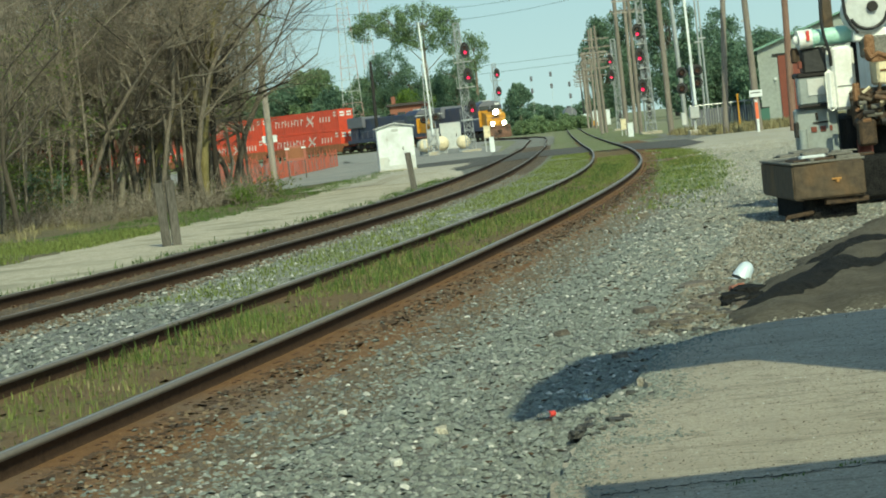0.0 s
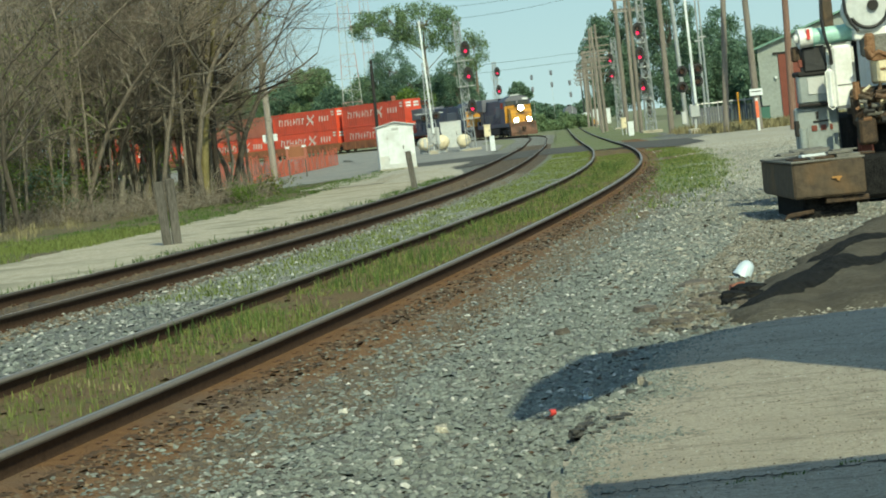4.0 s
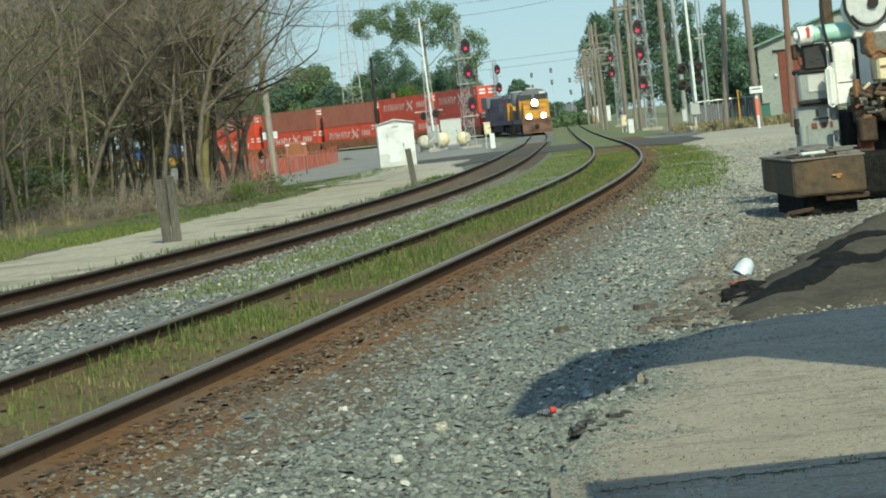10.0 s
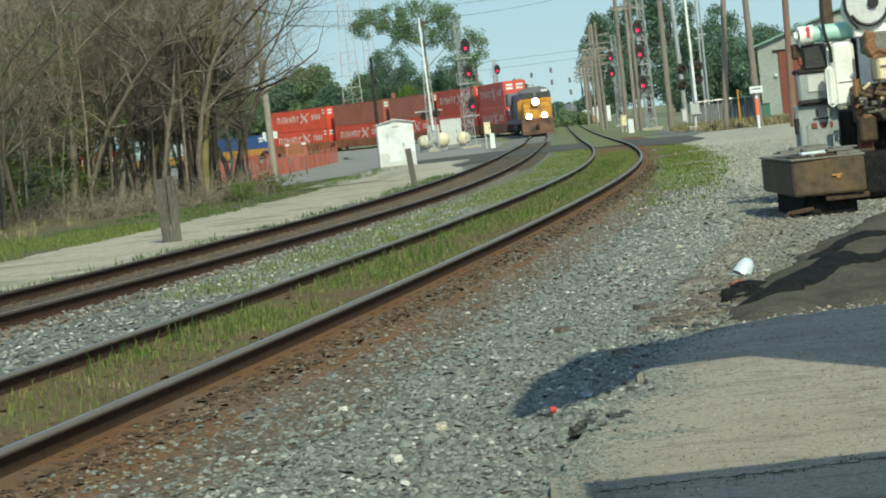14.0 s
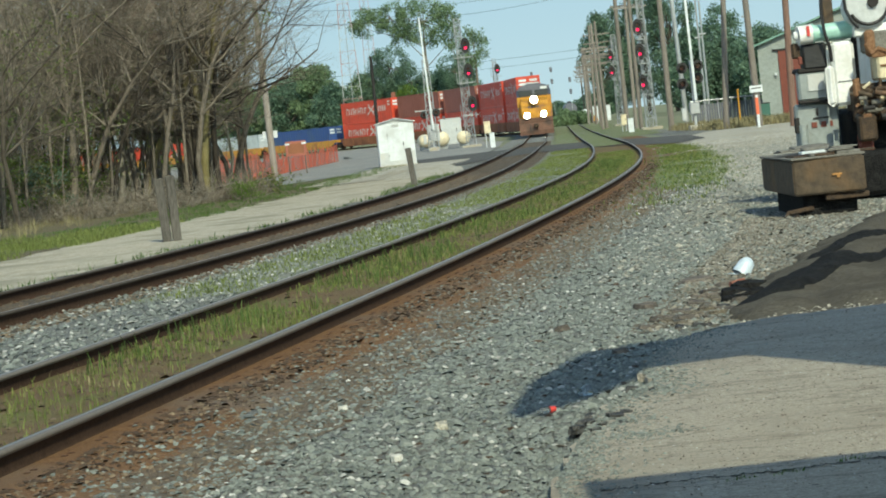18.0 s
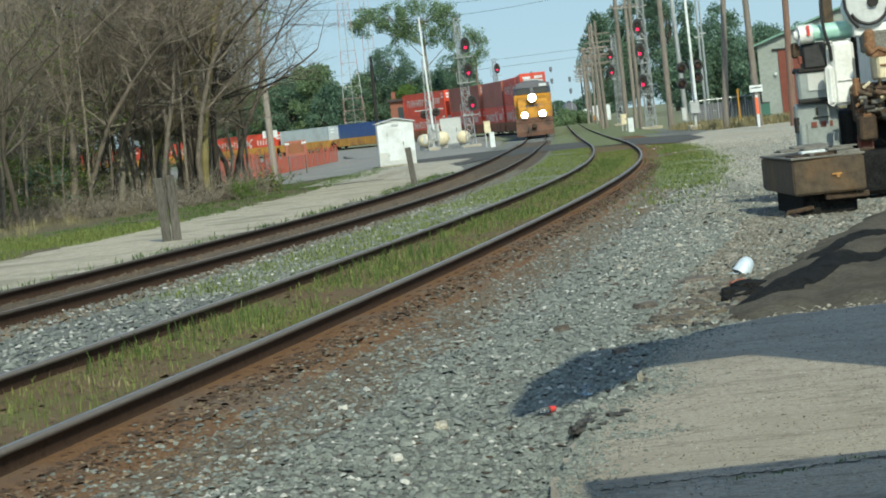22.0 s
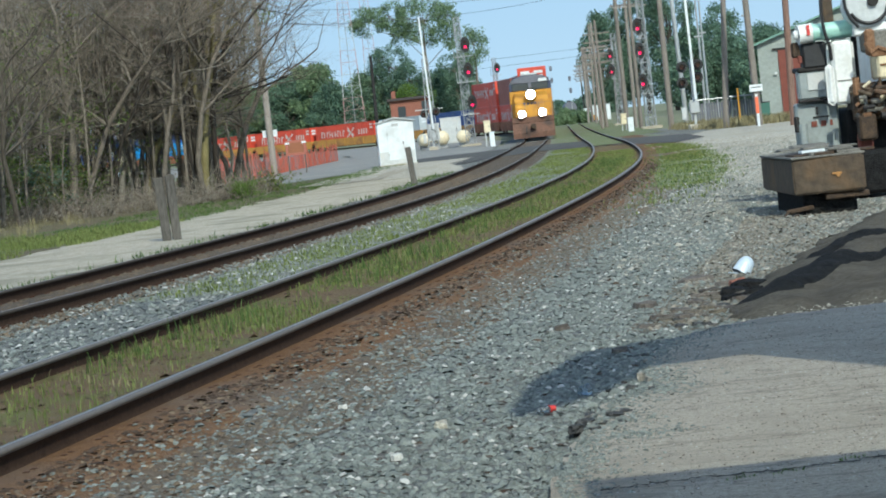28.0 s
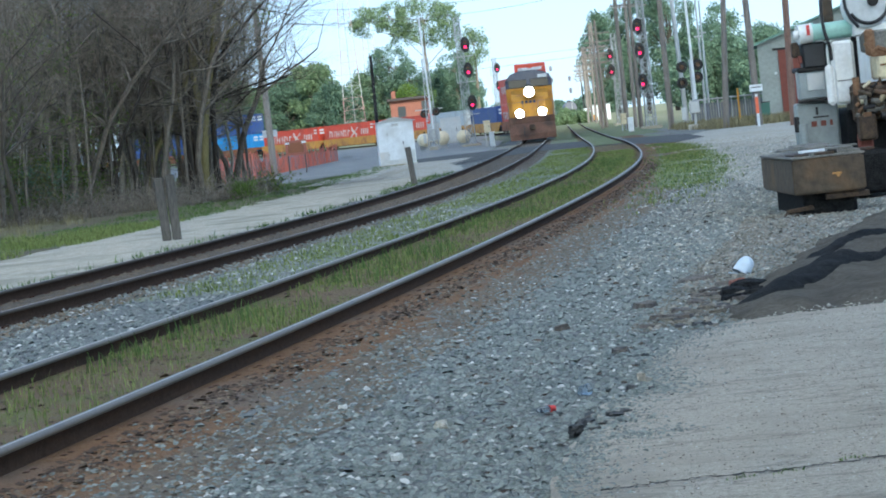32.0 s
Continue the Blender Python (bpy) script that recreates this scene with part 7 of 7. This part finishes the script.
# ------------------------------------------------------------ stones
def stones(name, pts, sizes, material, label, seed, flat=.6):
    """Broken stones: a jittered six-cornered lump each."""
    rs = np.random.RandomState(seed)
    n = len(pts)
    base = np.array([[1, 0, 0], [.35, .9, .1], [-.7, .6, 0], [-.8, -.55, .05], [.3, -.95, 0], [.1, .1, .85], [-.25, -.2, .75]], float)
    f = np.array([[0, 1, 5], [1, 2, 5], [2, 6, 5], [2, 3, 6], [3, 4, 6], [4, 5, 6], [4, 0, 5]])
    v = base[None] * rs.uniform(.65, 1.3, (n, 7, 3))
    a = rs.uniform(0, 2 * math.pi, n)
    ca, sa = np.cos(a)[:, None], np.sin(a)[:, None]
    x, y = v[..., 0] * ca - v[..., 1] * sa, v[..., 0] * sa + v[..., 1] * ca
    z = v[..., 2] * flat * rs.uniform(.5, 1.4, (n, 1)) + rs.uniform(-.4, .0, (n, 1)) + x * rs.normal(0, .2, (n, 1)) + y * rs.normal(0, .2, (n, 1))
    s = np.array(sizes)[:, None]
    V = np.stack([x * s, y * s, z * s], -1) + np.array(pts)[:, None]
    F = (np.arange(n)[:, None, None] * 7 + f[None]).reshape(-1, 3)
    return tagged(link(name, np_mesh(name, V.reshape(-1, 3), F), material), label, "stones", kind="stuff")


def on_pad(x, y):
    edge = np.interp(y, [8.9, 9.5, 10.8, 11.5, 12, 12.6, 13.8, 14.3, 14.6, 14.85], [.33, .41, .6, .78, 1.0, .96, 1.24, 1.48, 1.75, 2.7])
    return y < 14.85 and x > edge


def scatter(n, s0, s1, lo, hi, r0, r1, seed, power=1.6, thin=True):
    rs = random.Random(seed)
    pts, sz = [], []
    while len(pts) < n:
        s, q = s0 + (s1 - s0) * rs.random() ** power, rs.uniform(lo, hi)
        x, y, _ = near_line.at(s, q)
        if on_pad(x, y) or abs(abs(q) - .765) < .1 or (thin and .7 < q < 2.5 and rs.random() > ((q - .9) / 1.6) ** 1.5):
            continue
        pts.append((x, y, zg(y) + .004 + (soil_z(q) if abs(q) < 1.4 else .01 if q < 0 else 0)))
        sz.append(rs.uniform(r0, r1) * (1 + .6 * (rs.random() < .1)))
    return pts, sz


stones("ballast_stones", *scatter(105000, -6, 60, .9, 5.2, .008, .0225, 41, 1.7), "stone", "loose grey ballast stones", 41)
stones("ballast_stones", *scatter(8000, -7, 16, 1.9, 4.6, .015, .030, 61, 1.2), "stone", "larger grey ballast stones near the pad", 61)
stones("ballast_stones", *scatter(26000, 9, 70, 2.6, 7.4, .012, .032, 45, 1.0), "stone_warm", "loose warm grey stones towards the yard", 45)
stones("ballast_stones", *scatter(20000, 2, 60, -3.3, -.9, .010, .026, 42, 1.2), "stone", "loose grey ballast stones between the tracks", 42)
stones("ballast_stones", *scatter(12000, -8, 55, 1.0, 2.05, .007, .019, 53, 1.5, False), "stone_brown", "rust-stained ballast stones beside the rail", 53)
stones("ballast_stones", *scatter(14000, 6, 60, -5.4, -2.6, .012, .026, 54, 1.2), "stone_brown", "rust-stained stones in the far track", 54)
stones("pale_stones", *scatter(6000, -6, 60, 1.4, 5.4, .010, .026, 43, 1.4), "stone_pale", "scattered pale stones", 43)
stones("pale_stones", *scatter(7000, 8, 50, 2.5, 7.4, .012, .036, 46, 1.0), "stone_tan", "scattered tan stones towards the yard", 46)
stones("pale_stones", *scatter(1300, 4, 36, -3.4, -1.0, .013, .034, 44, 1.2), "stone_pale", "scattered pale stones between the tracks", 44)
stones("dark_clods", *scatter(5200, -8, 50, .96, 1.3, .014, .034, 47, 1.1, False), "clod", "small dark clods in the rusty soil", 47, .3)
stones("soil_crumbs", *scatter(5000, -8, 40, -.64, .64, .006, .016, 55, 1.4), "stone_brown", "brown crumbs and stones between the rails", 55, .4)
stones("dark_clods", *scatter(2600, -8, 50, -.62, .62, .012, .03, 48, 1.2), "clod", "small dark clods between the rails", 48, .3)
stones("dark_clods", *scatter(1500, -6, 50, 1.4, 4.5, .015, .035, 49, 1.4), "clod", "small dark stones in the ballast", 49, .4)


def yard_stones():
    rs = random.Random(50)
    pts, sz = [], []
    while len(pts) < 13000:
        y = 23 + 68 * rs.random() ** 1.1
        if rs.random() > np.interp(y, [23, 44], [.1, 1]):
            continue
        x = np.interp(y, [23, 35, 45, 60, 75, 94], [1.6, 3.3, 4.7, 6.5, 7.8, 8.9]) + 5 * rs.random() ** 1.2 - .3 * rs.random()
        pts.append((x, y, zg(y) + (.01 if x > np.interp(y, [29, 37, 49, 71, 94], [6.3, 5.1, 5.7, 7.2, 8.2]) else .004))), sz.append(rs.uniform(.012, .036))
    pp = []
    while len(pp) < 4600:
        x, y = rs.uniform(.3, 3.2), rs.uniform(8.3, 15.7)
        if on_pad(x - .03, y):
            pp.append((x, y, zg(y) + .052))
    # gravel spilled over the pad's broken edge, and crumbs where the pad meets the heap
    spill, size = [], []
    for cx, cy, sx, sy, n in ((.92, 11.6, .14, .16, 420), (.66, 10.6, .1, .12, 260), (.75, 10.05, .12, .08, 200), (.45, 9.5, .06, .3, 260), (1.05, 12.3, .08, .3, 160), (.95, 13.0, .06, .4, 120)):
        for _ in range(n):
            x, y = rs.gauss(cx, sx), rs.gauss(cy, sy)
            spill.append((x, y, zg(y) + (.052 if on_pad(x, y) else .006))), size.append(rs.uniform(.005, .016))
    for _ in range(5600):
        y = rs.uniform(8.5, 14.5)
        x = float(np.interp(y, [8.9, 9.5, 10.8, 11.5, 12, 12.6, 13.8, 14.3, 14.6, 14.85], [.33, .41, .6, .78, 1.0, .96, 1.24, 1.48, 1.75, 2.7])) - .06 + rs.expovariate(1 / .085)
        spill.append((x, y, zg(y) + (.052 if on_pad(x, y) else .008))), size.append(rs.uniform(.004, .014))
    stones("edge_gravel", spill, size, "stone", "grey gravel spilled over the pad's broken edge", 58)
    brown = []
    while len(brown) < 5200:
        y = rs.uniform(15.2, 28)
        x = float(np.interp(y, [15.2, 17.2, 19.8, 24, 28], [1.25, 1.6, 2.05, 2.9, 3.6])) + abs(rs.gauss(0, .8))
        brown.append((x, y, zg(y) + .012))
    stones("brown_stones", brown, [rs.uniform(.010, .028) for _ in brown], "stone_grit", "grey-brown stones and grit around the heap", 60)
    fringe, fsize = [], []
    for _ in range(900):
        x = rs.uniform(1.7, 4.2)
        y = float(np.interp(x, [1.6, 2.1, 2.7, 9], [14.5, 14.85, 14.9, 15.15])) + rs.gauss(.06, .09)
        fringe.append((x, y, max(mound_z(x, y), zg(y) + .03))), fsize.append(rs.uniform(.006, .02))
    stones("edge_crumbs", fringe, fsize, "stone_tan", "tan crumbs where the pad meets the heap", 59)
    stones("grit", pp[:3200], [rs.uniform(.002, .006) for _ in range(3200)], "clod", "dark grit on the asphalt pad", 51)
    stones("grit", pp[3200:], [rs.uniform(.002, .006) for _ in range(1400)], "stone_pale", "pale grit on the asphalt pad", 52)
    stones("yard_stones", pts[:9500], sz[:9500], "stone_tan", "loose tan stones on the gravel yard", 50)
    stones("yard_stones", pts[9500:], sz[9500:], "stone_pale", "loose pale stones on the gravel yard", 57)


yard_stones()


def lump(name, x, y, r, flat, seed, material, label, category="rubble", group="rubble at the pad's edge"):
    """One broken slab or stone."""
    rnd = random.Random(seed)
    bm = bm_new()
    n = 7
    lo = [bm.verts.new((math.cos(k * 6.283 / n) * r * rnd.uniform(.75, 1.2), math.sin(k * 6.283 / n) * r * rnd.uniform(.6, 1.1), -.01)) for k in range(n)]
    hi = [bm.verts.new((v.co.x * rnd.uniform(.7, .95), v.co.y * rnd.uniform(.7, .95), r * flat * rnd.uniform(.6, 1.1))) for v in lo]
    bm.faces.new(lo[::-1]), bm.faces.new(hi)
    for k in range(n):
        bm.faces.new((lo[k], lo[(k + 1) % n], hi[(k + 1) % n], hi[k]))
    ob = part(name, bm, material, None)
    ob.matrix_basis = pose(x, y, zg(y) + .012, rnd.uniform(-6, 6), rnd.uniform(-6, 6), rnd.uniform(0, 360))
    return tagged(ob, label, category, group)


rr = random.Random(91)
for k in range(46):
    f = rr.random()
    lump("slab", 1.42 + .85 * f + rr.uniform(-.15, .15), 15.3 + 2.1 * f + rr.uniform(-.35, .5), rr.uniform(.03, .1), rr.uniform(.14, .34), k, rr.choice(["rubble", "asphalt_dark", "brown_dirt", "rubble"]), "broken slab of dark asphalt or brick")
for k, (x, y, r) in enumerate(((.62, 10.98, .07), (.7, 11.2, .05), (.56, 10.85, .05), (.85, 11.55, .06), (.95, 11.75, .05), (1.02, 11.95, .06), (.78, 11.36, .04), (.5, 10.5, .04))):
    lump("crumb", x, y, r, .5, 200 + k, "asphalt_dark", "crumbled piece of dark asphalt")
lump("clod", .74, 15.9, .07, .4, 301, "rubble", "dark clod on the gravel", "stone", "single stones")
lump("clod", .98, 14.0, .06, .35, 302, "rubble", "dark clod on the gravel", "stone", "single stones")
lump("clod", 1.4, 17.0, .1, .3, 303, "rubble", "dark brown slab on the gravel", "stone", "single stones")
for k, (x, y, r) in enumerate(((2.08, 17.2, .13), (2.22, 17.6, .15), (2.3, 17.2, .12), (2.0, 16.8, .09), (2.16, 16.9, .13), (2.4, 17.5, .1))):
    lump("slab", x, y, r, .4, 330 + k, "tar", "black slab of broken asphalt")
for k, (x, y, r) in enumerate(((1.45, 15.9, .13), (1.28, 15.4, .1), (1.6, 16.3, .1), (1.87, 17.4, .12), (2.0, 19.0, .17), (1.95, 17.8, .1), (2.16, 18.3, .13), (1.75, 16.9, .09))):
    lump("slab", x, y, r, .18, 350 + k, "rubble", "brown slab of broken brick or asphalt")
lump("brick", 2.2, 18.1, .07, .7, 371, "brick", "piece of red brick beside the heap")
for k, (x, y, r) in enumerate(((.5, 10.45, .06), (.56, 10.6, .07), (.62, 10.5, .05), (.7, 10.75, .07), (.76, 10.85, .05), (.58, 10.35, .05), (.72, 10.5, .04), (.43, 9.6, .04), (.86, 11.78, .05), (.95, 11.62, .04))):
    lump("crumb", x, y, r * .8, .5, 380 + k, "asphalt_dark", "crumbled piece of dark asphalt at the pad's edge").location.z += .03
lump("pale_stone", -.1, 11.35, .045, .6, 304, "yard", "pale tan stone on the ballast", "stone", "single stones")
lump("pale_stone", -.62, 12.6, .028, .6, 305, "stone_pale", "pale stone on the ballast", "stone", "single stones")
lump("pale_stone", -.3, 10.4, .03, .6, 306, "stone_pale", "pale stone on the ballast", "stone", "single stones")


# ------------------------------------------------------------ litter
def litter():
    j = thing("plastic_jug", at_ground(2.42, 19.2, 20, .0) @ Matrix.Rotation(.25, 4, 'Y') @ Matrix.Scale(.92, 4), "crumpled white plastic jug lying on the gravel", "jug")
    bm = bm_new()
    prof = [(0, .085), (.03, .082), (.09, .072), (.125, .064), (.15, .048), (.165, .025), (.17, .004)]
    for (a, ra), (b2, rb) in zip(prof[:-1], prof[1:]):
        tube(bm, (a * .42 - .05, 0, a * .92), (b2 * .42 - .05, 0, b2 * .92), ra, rb, 20, caps=False)
    bmesh.ops.remove_doubles(bm, verts=bm.verts[:], dist=.002)
    for v in bm.verts:
        v.co += Vector((1, .6, .3)) * .008 * noise.noise(v.co * 14)
        if v.co.z < .01 and v.co.x < -.08:
            v.co.x -= .05
    part("body", bm, "plastic_white", j, smooth=True)
    part("flap", box(bm_new(), (-.17, -.04, .0), (-.1, .04, .01), .004, pose(0, 0, 0, 0, -4, 10)), "plastic_white", j)
    b = thing("plastic_bottle", at_ground(.43, 11.46, 25, .025) @ Matrix.Scale(.72, 4), "crushed clear plastic bottle with a red label", "bottle")
    part("body", tube(bm_new(), (-.07, 0, 0), (.0, 0, 0), .018, .022, 12), "plastic_clear", b, smooth=True)
    part("label_band", tube(bm_new(), (.0, 0, 0), (.045, .006, 0), .024, .02, 12), "red_paint", b, "red label")
    part("neck", tube(bm_new(), (-.1, 0, 0), (-.07, 0, 0), .009, .018, 12), "plastic_clear", b)


def plastic_cup():
    t = thing("plastic_cup", at_ground(.64, 12.02, 40, .03), "small crushed clear plastic cup on the gravel", "cup")
    part("wall", tube(bm_new(), (-.03, 0, 0), (.03, 0, .005), .022, .03, 14, caps=False), "plastic_clear", t, smooth=True)
    part("base", tube(bm_new(), (-.032, 0, 0), (-.03, 0, 0), .022, .022, 14), "plastic_clear", t)


weed_spots = [(x + .05 * math.sin(k * 2.1), y + .02 * math.cos(k * 1.7), zg(9) + .05) for x, y in ((1.17, 8.61), (1.43, 8.75), (1.0, 8.58)) for k in range(6)]
blades("grass", weed_spots, 6, .008, .022, "grass", "small weeds in the pad's cracks", 90, .012, .0018)
litter()
plastic_cup()
motions()
